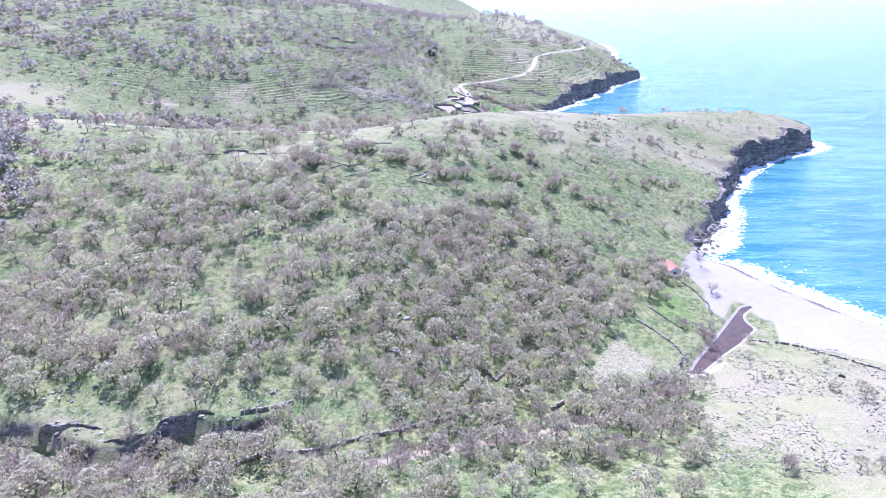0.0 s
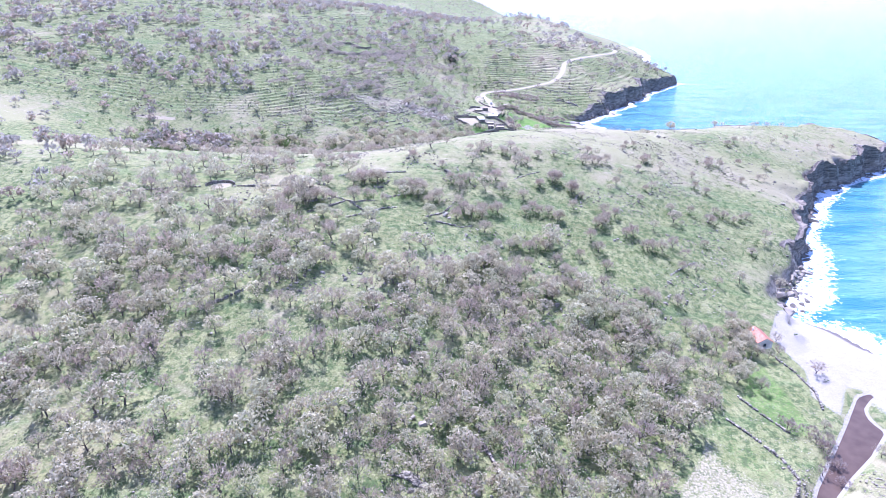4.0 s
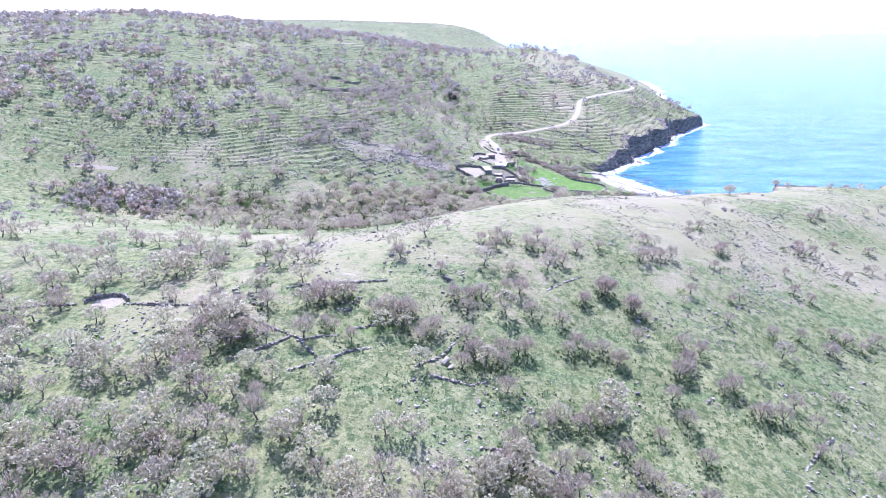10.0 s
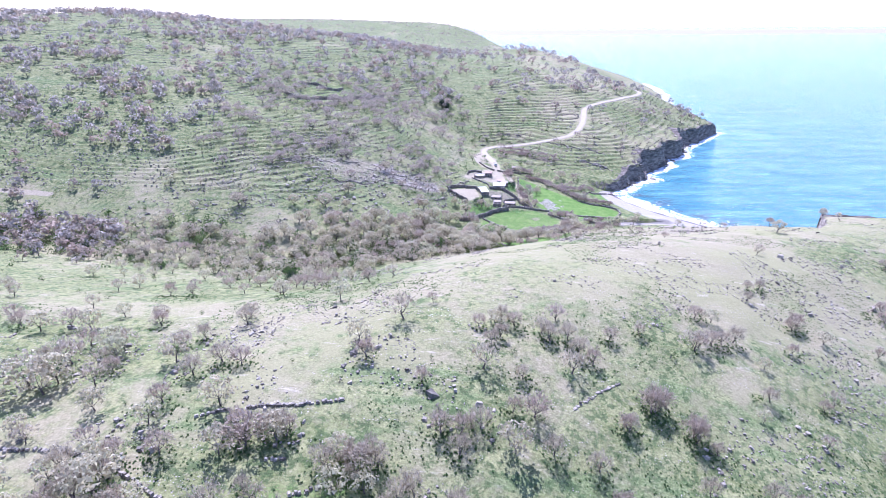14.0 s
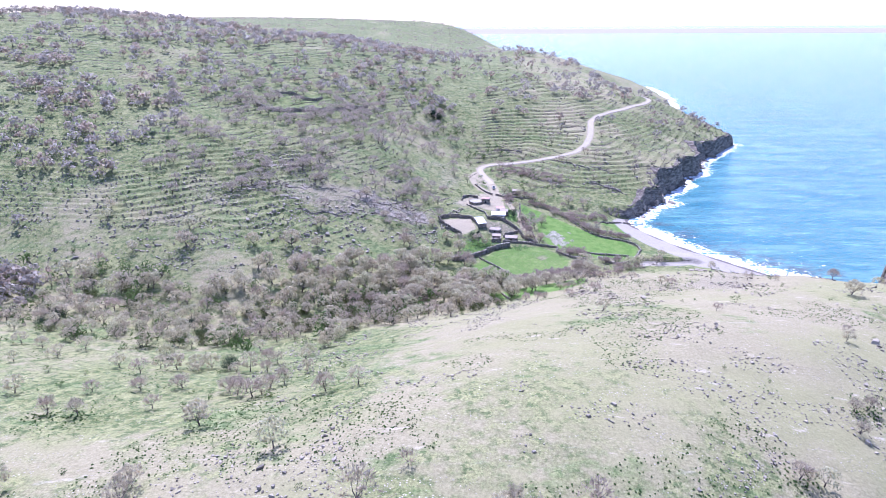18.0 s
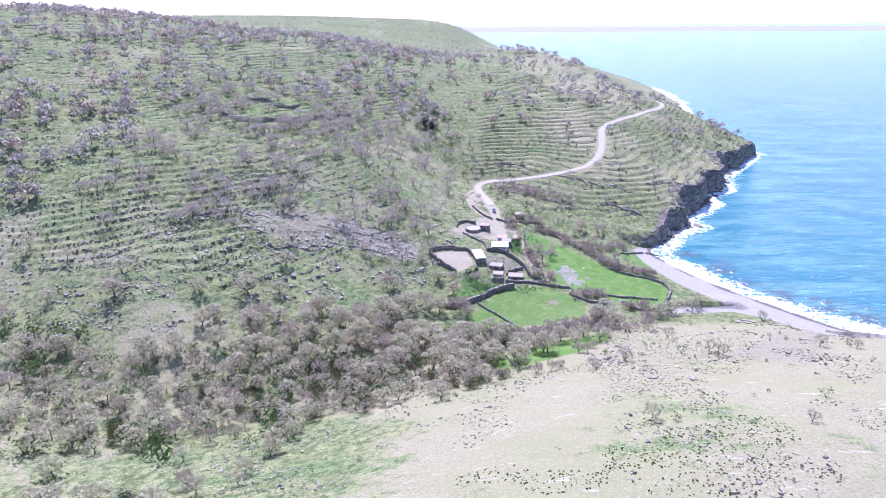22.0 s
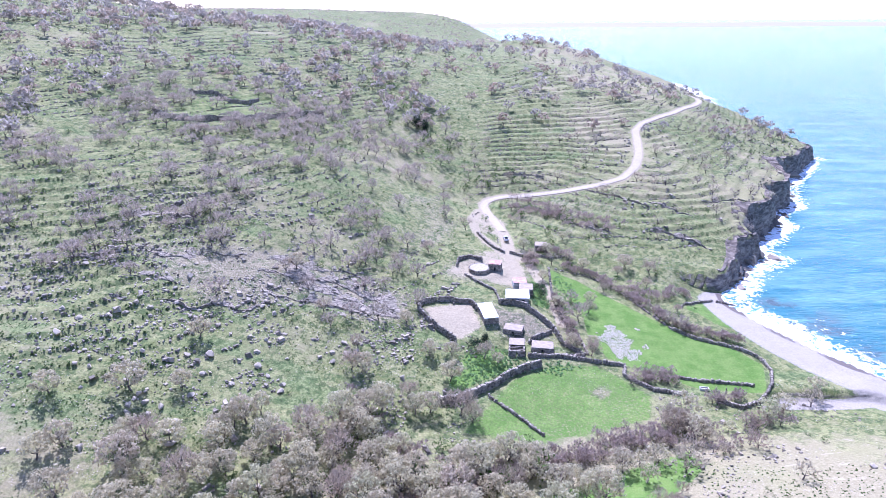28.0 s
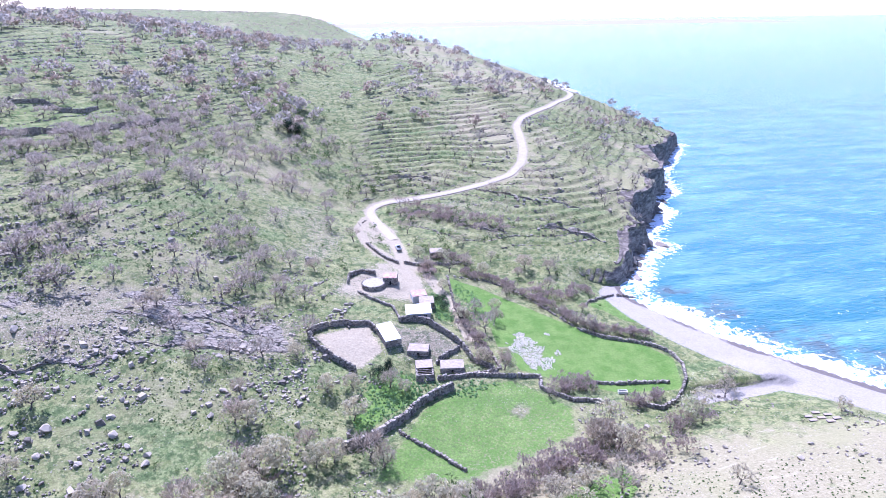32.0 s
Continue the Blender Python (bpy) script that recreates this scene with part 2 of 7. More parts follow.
def bedrock_material():
    """Bare rock split by joints into blocks of uneven tone."""
    m = material("cracked_bedrock", (.33, .285, .235), .93)
    t = m.node_tree
    p = t.nodes["Principled BSDF"]
    place = t.nodes.new("ShaderNodeNewGeometry").outputs["Position"]
    slant = t.nodes.new("ShaderNodeMapping")
    slant.inputs["Rotation"].default_value, slant.inputs["Scale"].default_value = (0, 0, radians(12)), (.45, 1.1, 1)
    t.links.new(place, slant.inputs["Vector"])
    cell, joint = [t.nodes.new("ShaderNodeTexVoronoi") for _ in range(2)]
    joint.feature = "DISTANCE_TO_EDGE"
    for n in (cell, joint):
        n.inputs["Scale"].default_value = .9
        t.links.new(slant.outputs[0], n.inputs["Vector"])
    own = t.nodes.new("ShaderNodeSeparateColor")
    t.links.new(cell.outputs["Color"], own.inputs[0])
    col = mix(t, own.outputs[0], (.28, .235, .175), (.43, .37, .285))
    col = mix(t, step_of(t, noise_of(t, place, .35, 4, .6), .4, .62), col, (.3, .27, .2))
    col = mix(t, sums(t, "MULTIPLY", step_of(t, noise_of(t, place, 3.2, 5, .7), .45, .65), .5), col, (.17, .15, .12))
    crack = step_of(t, joint.outputs["Distance"], .0, .07)
    col = mix(t, crack, (.08, .07, .058), col)
    t.links.new(col, p.inputs["Base Color"])
    b = t.nodes.new("ShaderNodeBump")
    b.inputs["Strength"].default_value, b.inputs["Distance"].default_value = 1.0, .4
    t.links.new(sums(t, "ADD", sums(t, "MULTIPLY", crack, .5), sums(t, "ADD", own.outputs[1], noise_of(t, place, 2.4, 5, .7))), b.inputs["Height"])
    t.links.new(b.outputs[0], p.inputs["Normal"])
    return m


GROUND = ground_material()
SEA = sea_material()
# Greyer twig tones for the far oaks: distance haze put into the colour.
HAZED_TONES = [(.35, .32, .275), (.38, .345, .3), (.42, .38, .32)]
BARE_TONES = [(.4, .32, .25), (.435, .36, .275), (.425, .37, .268), (.47, .405, .295)]
BUD_TONES = [(.5, .445, .315), (.54, .48, .33), (.56, .51, .345), (.5, .48, .31), (.54, .46, .345)]
TWIGS_NEAR = leaf_material("oak_twigs", BARE_TONES, "tree")
BUDS_NEAR = leaf_material("oak_buds", BUD_TONES, "tree")
LEAF_FAR = leaf_material("oak_wood_twigs", HAZED_TONES + BARE_TONES + BUD_TONES, "tone")
THICKET = leaf_material("thicket_twigs", [(.33, .265, .225), (.4, .32, .275), (.36, .3, .235)], "tone")
HILLSIDE_LEAF = leaf_material("hillside_twigs", [(.34, .285, .235), (.4, .34, .28), (.38, .335, .265), (.43, .385, .3)], "tone")
GREEN_LEAF = leaf_material("evergreen_leaves", [(.06, .105, .035), (.085, .14, .045), (.12, .16, .055)], "tone")
OLIVE_LEAF = leaf_material("olive_leaves", [(.05, .075, .03), (.095, .115, .045), (.16, .165, .075), (.075, .1, .045)], "tree")
DARK_LEAF = leaf_material("dark_evergreen_leaves", [(.03, .05, .035), (.05, .075, .04)], "tree")
BARK = material("oak_bark", (.1, .08, .075), .95, ((2, (.07, .055, .05), (.17, .14, .125), .8),), ((6, .6, .05),))
STONE = stone_material("dry_stone", (.12, .102, .08), (.38, .33, .26))
BOULDER = stone_material("boulder_stone", (.15, .13, .1), (.4, .345, .265))
CLIFF_ROCK = stone_material("shore_rock", (.1, .086, .07), (.31, .265, .205))
BEDROCK = bedrock_material()
PALE_STONE = stone_material("pale_cleared_stone", (.42, .37, .285), (.62, .56, .45))
PACKED = material("packed_earth", (.38, .34, .27), .95, ((1.1, (.3, .265, .2), (.44, .4, .32), .7),), ((4, .4, .05),))
PLASTER = material("white_plaster", (.7, .68, .62), .85, ((.6, (.55, .52, .46), (.78, .76, .7), .7),), ((5, .3, .03),))
# Stony plaster, darkened further to carry the shade of the farmhouse front.
FARM_PLASTER = material("shade_greyed_stone_plaster", (.36, .335, .285), .9, ((.7, (.26, .24, .2), (.46, .43, .37), .8),), ((4, .5, .05),))
TILES = material("orange_roof_tiles", (.58, .27, .17), .8, ((1.2, (.48, .21, .13), (.66, .34, .23), .8),), ((6, .4, .05),))
METAL_WHITE = material("white_roof_sheet", (.82, .82, .82), .45, ((.9, (.7, .7, .69), (.88, .88, .88), .5),), (), 0, .4)
RUST = material("rusty_red_sheet", (.42, .24, .19), .7, ((.9, (.52, .42, .36), (.36, .16, .11), .75),), ())
CLAY = material("earth_roof", (.36, .3, .235), .95, ((1.3, (.27, .215, .165), (.42, .355, .28), .7),), ((4, .5, .06),))
DARK = material("near_black", (.02, .02, .022), .8)
GLASS = material("dark_window_glass", (.02, .025, .03), .1, (), (), 0, .6)
WOOD = material("weathered_wood", (.22, .18, .15), .9, ((3, (.14, .11, .09), (.3, .26, .22), .8),), ((8, .4, .02),))
BLUE = material("blue_paint", (.08, .17, .32), .6, ((2, (.06, .13, .26), (.12, .22, .38), .6),))
CAR_PAINT = material("car_paint", (.6, .6, .6), .35, ((3, (.5, .5, .5), (.66, .66, .66), .4),), (), 0, .5)
TYRE = material("tyre_rubber", (.02, .02, .02), .8, ((9, (.015, .015, .015), (.035, .033, .03), .6),))
ROAD = material("dirt_road", (.47, .4, .3), .95, ((.35, (.34, .285, .215), (.46, .4, .31), .7), (2.6, (.3, .255, .19), (.48, .42, .33), .5)), ((3, .5, .08),))
POND = material("brown_pond_water", (.1, .066, .048), .25, ((.2, (.08, .052, .038), (.13, .088, .064), .7),), ((1.2, .08, .05),), 0, .2)
WEED = leaf_material("green_weed_leaves", [(.2, .34, .13), (.25, .4, .16), (.3, .43, .2)], "tone")
FRESH = leaf_material("tussock_leaves", [(.08, .14, .045), (.105, .17, .06), (.14, .19, .07)], "tone")

# ---- the shape of the land ----
# Spot heights (x, y, z): hill spines, flanks, valley floors, far country.
SPINE = [(-260, 330, 50), (-170, 315, 46), (-107, 318, 42), (-60, 305, 43.5), (-42, 300, 44), (-5, 335, 46), (30, 342, 45), (47, 367, 43), (88, 385, 38), (125, 430, 30), (160, 420, 28), (205, 436, 24), (245, 456, 20), (270, 466, 16), (292, 470, 10)]
SOUTH_FLANK = [(-103, 283, 41), (-10, 268, 34), (36, 305, 36), (24, 280, 31), (8, 258, 28), (57, 291, 28), (94, 314, 23), (130, 370, 24), (68, 246, 16), (98, 262, 11), (32, 225, 17), (-35, 214, 27), (-72, 209, 28), (-102, 205, 26), (-115, 245, 37), (-26, 168, 14), (-88, 148, 14), (-65, 150, 13), (7, 175, 10), (40, 185, 9), (72, 225, 9), (150, 330, 14), (140, 318, 13), (168, 340, 9), (188, 368, 10), (208, 391, 12), (237, 420, 12), (262, 440, 12), (284, 455, 9)]
CREEK_ONE = [(118, 200, .8), (98, 178, 1.6), (80, 160, 2.6), (50, 138, 4), (20, 125, 5), (-20, 113, 6.5), (-60, 100, 8), (-110, 92, 10), (-200, 85, 14), (80, 195, 4), (60, 168, 4.5)]
NEAR_SLOPE = [(130, 150, 7), (105, 140, 9), (170, 130, 14), (90, 110, 14), (40, 95, 12), (0, 70, 14), (-60, 60, 16), (60, 50, 28), (150, 70, 30), (-150, 40, 26), (0, -40, 34), (200, 0, 45), (-200, -60, 50)]
NORTH_FLANK = [(-37, 394, 26), (-103, 385, 27), (-105, 362, 34), (-75, 418, 15), (-142, 440, 12), (25, 433, 25), (58, 478, 13), (68, 459, 17), (91, 461, 20), (110, 490, 13), (15, 455, 14), (125, 500, 9), (0, 400, 33), (-200, 400, 28), (60, 420, 33)]
CREEK_TWO = [(110, 533, 1.2), (80, 520, 2), (45, 500, 3), (15, 487, 3.6), (-30, 472, 4.5), (-75, 455, 6), (-110, 452, 7.5), (-150, 462, 9), (-220, 470, 13), (35, 531, 3.2), (93, 546, 2.8), (60, 565, 4), (50, 592, 6)]
FARM = [(-12, 565, 11), (9, 561, 10), (26, 585, 9.5), (14, 640, 12.5), (14, 669, 14.5), (25, 610, 11), (-20, 600, 17), (0, 620, 15), (60, 615, 10), (75, 640, 17), (100, 618, 9)]
HILLSIDE = [(-63, 522, 13), (-98, 535, 24), (-140, 523, 26), (-124, 543, 29), (-106, 487, 16), (-55, 573, 22), (-60, 640, 38), (-105, 714, 55), (-140, 640, 50), (-200, 560, 42), (-200, 700, 72), (-280, 800, 98), (-300, 600, 62), (-420, 700, 92), (-250, 900, 99), (-100, 850, 76), (-20, 725, 38), (10, 700, 25)]
HEADLAND = [(60, 700, 26), (100, 690, 26), (120, 650, 15), (150, 690, 16), (185, 740, 15), (225, 790, 12), (186, 866, 34), (130, 780, 36), (70, 800, 46), (0, 850, 58), (200, 820, 22), (135, 920, 43), (60, 950, 58), (210, 1200, 31)]
CREST = [(-604, 1000, 111), (-541, 1000, 109), (-416, 950, 115), (-337, 980, 108), (-298, 1020, 98), (-219, 1040, 87), (-146, 1060, 82), (-62, 1080, 64), (-22, 1090, 58), (28, 1120, 56), (98, 1150, 63), (140, 1120, 52), (163, 1040, 40), (168, 960, 36), (205, 950, 22), (222, 1060, 18)]
FAR = [(-500, 1250, 80), (-250, 1300, 66), (-50, 1350, 44), (100, 1400, 36), (-565, 2100, 98), (-378, 2100, 95), (-209, 2100, 89), (-35, 2100, 78), (34, 2100, 57), (95, 2100, 26), (-300, 2700, 60), (-600, 400, 80), (-700, 700, 98), (-600, 0, 80), (-1400, 600, 105), (-1200, 1600, 100), (-1500, 2600, 90)]
SPOTS = np.array(SPINE + SOUTH_FLANK + CREEK_ONE + NEAR_SLOPE + NORTH_FLANK + CREEK_TWO + FARM + HILLSIDE + HEADLAND + CREST + FAR, float)
# Waterline from south to north, each point with the run over which the land climbs out of the sea.
SOUTH_SHORE = [(420, -400, 20), (300, -100, 20), (230, 60, 20), (190, 140, 34), (159, 193, 32), (149, 208, 30), (140, 221, 28), (134, 232, 24), (129, 244, 18), (119, 255, 6), (127, 268, 5), (141, 291, 5), (152, 312, 5), (160, 330, 5), (174, 346, 6),
         (181, 362, 5), (190, 380, 5), (205, 398, 5), (222, 411, 4), (252, 433, 4), (270, 448, 4), (283, 462, 5), (276, 480, 6), (252, 489, 6), (220, 482, 6), (185, 488, 7), (165, 500, 12), (143, 518, 20)]
NORTH_SHORE = [(131, 532, 22), (119, 547, 22), (110, 560, 20), (102, 576, 18), (98, 590, 15), (100, 602, 8), (110, 609, 5), (118, 623, 4), (131, 630, 5), (130, 643, 4), (143, 656, 5), (158, 675, 4), (161, 690, 5), (175, 701, 4), (186, 725, 5),
         (199, 750, 4), (213, 766, 5), (229, 788, 4), (250, 814, 5), (240, 836, 6), (222, 860, 6), (228, 930, 8), (262, 1010, 8), (290, 1120, 10), (300, 1250, 10), (220, 1500, 15), (170, 1750, 15), (150, 2100, 20), (0, 2700, 20), (-600, 3600, 20)]
COAST = SOUTH_SHORE + NORTH_SHORE


def spline_fit(spots, bend):
    """Thin-plate spline through the spot heights, eased by bend."""
    p = spots[:, :2] / 100
    r2 = ((p[:, None] - p[None]) ** 2).sum(2)
    k = np.where(r2 > 0, r2 * np.log(r2 + 1e-12), 0) * .5
    n = len(p)
    a = np.zeros((n + 3, n + 3))
    a[:n, :n] = k + bend * np.eye(n)
    a[:n, n] = a[n, :n] = 1
    a[:n, n + 1:] = p
    a[n + 1:, :n] = p.T
    return p, np.linalg.solve(a, np.append(spots[:, 2], (0, 0, 0)))


KNOTS, WEIGHTS = spline_fit(SPOTS, .012)


def spline_height(x, y):
    out = np.empty(x.shape)
    flat, xs, ys = out.reshape(-1), x.reshape(-1) / 100, y.reshape(-1) / 100
    for i in range(0, flat.size, 20000):
        u, v = xs[i:i + 20000], ys[i:i + 20000]
        r2 = (u[:, None] - KNOTS[:, 0]) ** 2 + (v[:, None] - KNOTS[:, 1]) ** 2
        flat[i:i + 20000] = (.5 * r2 * np.log(r2 + 1e-12)) @ WEIGHTS[:-3] + WEIGHTS[-3] + WEIGHTS[-2] * u + WEIGHTS[-1] * v
    return out


def lattice(ix, iy, seed):
    h = (ix.astype(np.int64) * 374761393 + iy.astype(np.int64) * 668265263 + seed * 1442695041) & 0xFFFFFFFF
    h = ((h ^ (h >> 13)) * 1274126177) & 0xFFFFFFFF
    return ((h ^ (h >> 16)) & 0xFFFF) / 65535.0


def rough(x, y, size, seed=0):
    """Smooth value noise from -1 to 1, with lumps of about that size in metres."""
    u, v = x / size, y / size
    i, j = np.floor(u), np.floor(v)
    f, g = u - i, v - j
    f, g = f * f * (3 - 2 * f), g * g * (3 - 2 * g)
    a, b = lattice(i, j, seed), lattice(i + 1, j, seed)
    c, d = lattice(i, j + 1, seed), lattice(i + 1, j + 1, seed)
    return 2 * ((a * (1 - f) + b * f) * (1 - g) + (c * (1 - f) + d * f) * g) - 1


def to_line(x, y, line):
    """Distance to a polyline, the share of the third value along it, and the side (positive: left of it)."""
    best = np.full(x.shape, 1e9)
    val = np.zeros(x.shape)
    side = np.ones(x.shape)
    for a, b in zip(line, line[1:]):
        dx, dy = b[0] - a[0], b[1] - a[1]
        t = np.clip(((x - a[0]) * dx + (y - a[1]) * dy) / (dx * dx + dy * dy), 0, 1)
        ex, ey = x - a[0] - t * dx, y - a[1] - t * dy
        d = np.hypot(ex, ey)
        near = d < best - 1e-6
        best = np.where(near, d, best)
        if len(a) > 2:
            val = np.where(near, a[2] + (b[2] - a[2]) * t, val)
        side = np.where(near, np.sign(dx * ey - dy * ex), side)
    return best, val, side


def inside(x, y, poly):
    """True within a closed polygon."""
    hit = np.zeros(x.shape, bool)
    for a, b in zip(poly, poly[1:] + poly[:1]):
        cross = (a[1] > y) != (b[1] > y)
        hit ^= cross & (x < (b[0] - a[0]) * (y - a[1]) / ((b[1] - a[1]) or 1e-9) + a[0])
    return hit


SEA_SIDE = [(p[0], p[1]) for p in COAST] + [(6000, 3600), (6000, -400)]


def ease(t):
    t = np.clip(t, 0, 1)
    return t * t * (3 - 2 * t)


def ragged_shore(x, y):
    """The place shifted about, so that the shore has coves and points."""
    calm = 1 - .8 * ease((25 - np.hypot(x - 150, y - 220)) / 10 + 1.2) - .8 * ease((45 - np.hypot(x - 128, y - 555)) / 15)
    calm = np.clip(calm, .15, 1)
    return x + calm * (2.8 * rough(x, y, 11, 5) + 2.2 * rough(x, y, 31, 6)), y + calm * (2.8 * rough(x, y, 11, 7) + 2.2 * rough(x, y, 31, 8))


def cliff_run(x, y, run):
    """Over how many metres the land climbs out of the sea: sheer in places, slumped in others."""
    return np.where(run < 9, run * (.4 + 1.7 * np.clip(rough(x, y, 24, 9), 0, 1)), run)


def land(x, y, detail=True):
    """The ground's height."""
    jx, jy = ragged_shore(x, y)
    d, run, _ = to_line(jx, jy, COAST)
    run = cliff_run(x, y, run)
    sd = np.where(inside(jx, jy, SEA_SIDE), -d, d)
    z = np.maximum(spline_height(x, y), .35)
    cliff = run < 18
    cliff &= run < np.where(to_line(jx, jy, COAST)[1] < 9, 99, 0)
    up = np.where(cliff, ease(sd / run) * .8 + .2 * ease(sd / run / 2.5), ease(sd / run * .5 + .0) * 1.0)
    z = np.where(cliff, z * up, np.minimum(z, .25 + np.maximum(sd, 0) * .07 + z * up * .4 + np.maximum(sd - run, 0) * .3))
    if detail:
        far = ease((sd - 2) / 12)
        z = z + far * (.55 * rough(x, y, 23, 1) + .28 * rough(x, y, 8, 2) + .14 * rough(x, y, 3.3, 3)) * np.clip(z / 8, .12, 1)
        z = z + np.where(cliff, 1.2 * rough(x, y, 4, 4) * ease(sd / 3) * (1 - ease((sd - 4) / 10)), 0)
    return np.where(sd < 0, np.maximum(sd * .12, -6) - .15, z)

# ---- mesh helpers ----
def mesh_of(name, verts, faces, mats, which=None, smooth=False, tone=None):
    """A mesh from arrays: verts (n, 3), faces (m, 3 or 4) or a list of such arrays."""
    me = bpy.data.meshes.new(name)
    blocks = faces if isinstance(faces, list) else [faces]
    blocks = [b for b in blocks if len(b)]
    loops = np.concatenate([b.reshape(-1) for b in blocks])
    sizes = np.concatenate([np.full(len(b), b.shape[1]) for b in blocks])
    me.vertices.add(len(verts))
    me.vertices.foreach_set("co", np.asarray(verts, np.float32).reshape(-1))
    me.loops.add(len(loops))
    me.loops.foreach_set("vertex_index", loops.astype(np.int32))
    me.polygons.add(len(sizes))
    me.polygons.foreach_set("loop_start", (np.cumsum(sizes) - sizes).astype(np.int32))
    if which is not None:
        me.polygons.foreach_set("material_index", which.astype(np.int32))
    for m in (mats if isinstance(mats, (list, tuple)) else [mats]):
        me.materials.append(m)
    me.update(calc_edges=True)
    me.validate()
    me.polygons.foreach_set("use_smooth", np.full(len(me.polygons), smooth))
    if tone is not None:
        a = me.attributes.new("tone", "FLOAT", "POINT")
        a.data.foreach_set("value", np.asarray(tone, np.float32))
    return me


def part(name, bm, mat, parent, label=""):
    """One bmesh as one mesh object under a thing or a part."""
    me = bpy.data.meshes.new(name)
    bm.to_mesh(me)
    bm.free()
    me.materials.append(mat)
    ob = new(name, me)
    ob.parent = parent
    return tagged(ob, label)


def thing(name, m, label, category, group=""):
    ob = new(name)
    ob.matrix_basis = m
    return tagged(ob, label, category, group)


def box(bm, x0, y0, z0, x1, y1, z1, bevel=0.0):
    """A box, its edges rounded by bevel."""
    vs = [bm.verts.new((x, y, z)) for z in (z0, z1) for y in (y0, y1) for x in (x0, x1)]
    fs = [bm.faces.new([vs[i] for i in q]) for q in ((0, 2, 3, 1), (4, 5, 7, 6), (0, 1, 5, 4), (2, 6, 7, 3), (0, 4, 6, 2), (1, 3, 7, 5))]
    if bevel:
        bmesh.ops.bevel(bm, geom=list({e for f in fs for e in f.edges}), offset=bevel, segments=1, affect="EDGES")
    return bm


def boxed(*args, bevel=0.0):
    return box(bmesh.new(), *args, bevel=bevel)


def height(x, y):
    return float(ground_at(np.array([float(x)]), np.array([float(y)]))[0])


CUBE = np.array([(x, y, z) for z in (0, 1) for y in (-.5, .5) for x in (-.5, .5)])
CUBE_FACES = np.array([(0, 2, 3, 1), (4, 5, 7, 6), (0, 1, 5, 4), (2, 6, 7, 3), (0, 4, 6, 2), (1, 3, 7, 5)])


def stones(rng, at, size, turn, jitter=.16):
    """Many rough blocks as arrays. at (n, 3): the foot; size (n, 3); turn (n,)."""
    n = len(at)
    v = CUBE[None] + rng.uniform(-jitter, jitter, (n, 8, 3))
    v[:, 4:, :2] *= .8
    v = v * size[:, None]
    c, s = np.cos(turn)[:, None], np.sin(turn)[:, None]
    out = np.stack((v[..., 0] * c - v[..., 1] * s, v[..., 0] * s + v[..., 1] * c, v[..., 2]), -1) + at[:, None]
    return out.reshape(-1, 3), (CUBE_FACES[None, 1:] + 8 * np.arange(n)[:, None, None]).reshape(-1, 4)


GOLD = (1 + 5 ** .5) / 2
ICO = np.array([(-1, GOLD, 0), (1, GOLD, 0), (-1, -GOLD, 0), (1, -GOLD, 0), (0, -1, GOLD), (0, 1, GOLD), (0, -1, -GOLD), (0, 1, -GOLD), (GOLD, 0, -1), (GOLD, 0, 1), (-GOLD, 0, -1), (-GOLD, 0, 1)]) / (2 * GOLD)
ICO_FACES = np.array([(0, 11, 5), (0, 5, 1), (0, 1, 7), (0, 7, 10), (0, 10, 11), (1, 5, 9), (5, 11, 4), (11, 10, 2), (10, 7, 6), (7, 1, 8), (3, 9, 4), (3, 4, 2), (3, 2, 6), (3, 6, 8), (3, 8, 9), (4, 9, 5), (2, 4, 11), (6, 2, 10), (8, 6, 7), (9, 8, 1)])


def rocks(rng, at, size, turn, jitter=.12):
    """Many angular rocks as arrays, as stones() makes blocks; at is the middle."""
    n = len(at)
    v = (ICO[None] + rng.normal(0, jitter, (n, 12, 3))) * size[:, None]
    c, s = np.cos(turn)[:, None], np.sin(turn)[:, None]
    out = np.stack((v[..., 0] * c - v[..., 1] * s, v[..., 0] * s + v[..., 1] * c, v[..., 2]), -1) + at[:, None]
    return out.reshape(-1, 3), (ICO_FACES[None] + 12 * np.arange(n)[:, None, None]).reshape(-1, 3)


# ---- ground, sea, road ----
ROAD_LINE = [(19, 606), (20, 618), (19, 632), (16, 645), (13, 655), (12, 663), (15, 669), (22, 672), (36, 671), (51, 670), (67, 671), (80, 676), (89, 688), (95, 704), (99, 721), (103, 742), (112, 758), (121, 768), (140, 791), (156, 816), (170, 834), (180, 850), (185, 864), (180, 882), (170, 905)]
TRACKS = [[(19, 606), (14, 615), (8, 627), (6, 640), (10, 655)], [(19, 606), (22, 596), (18, 590)], [(27, 600), (29, 590), (32, 578), (33, 562)], [(14, 605), (-2, 612), (-12, 640), (-22, 665), (-34, 690)]]
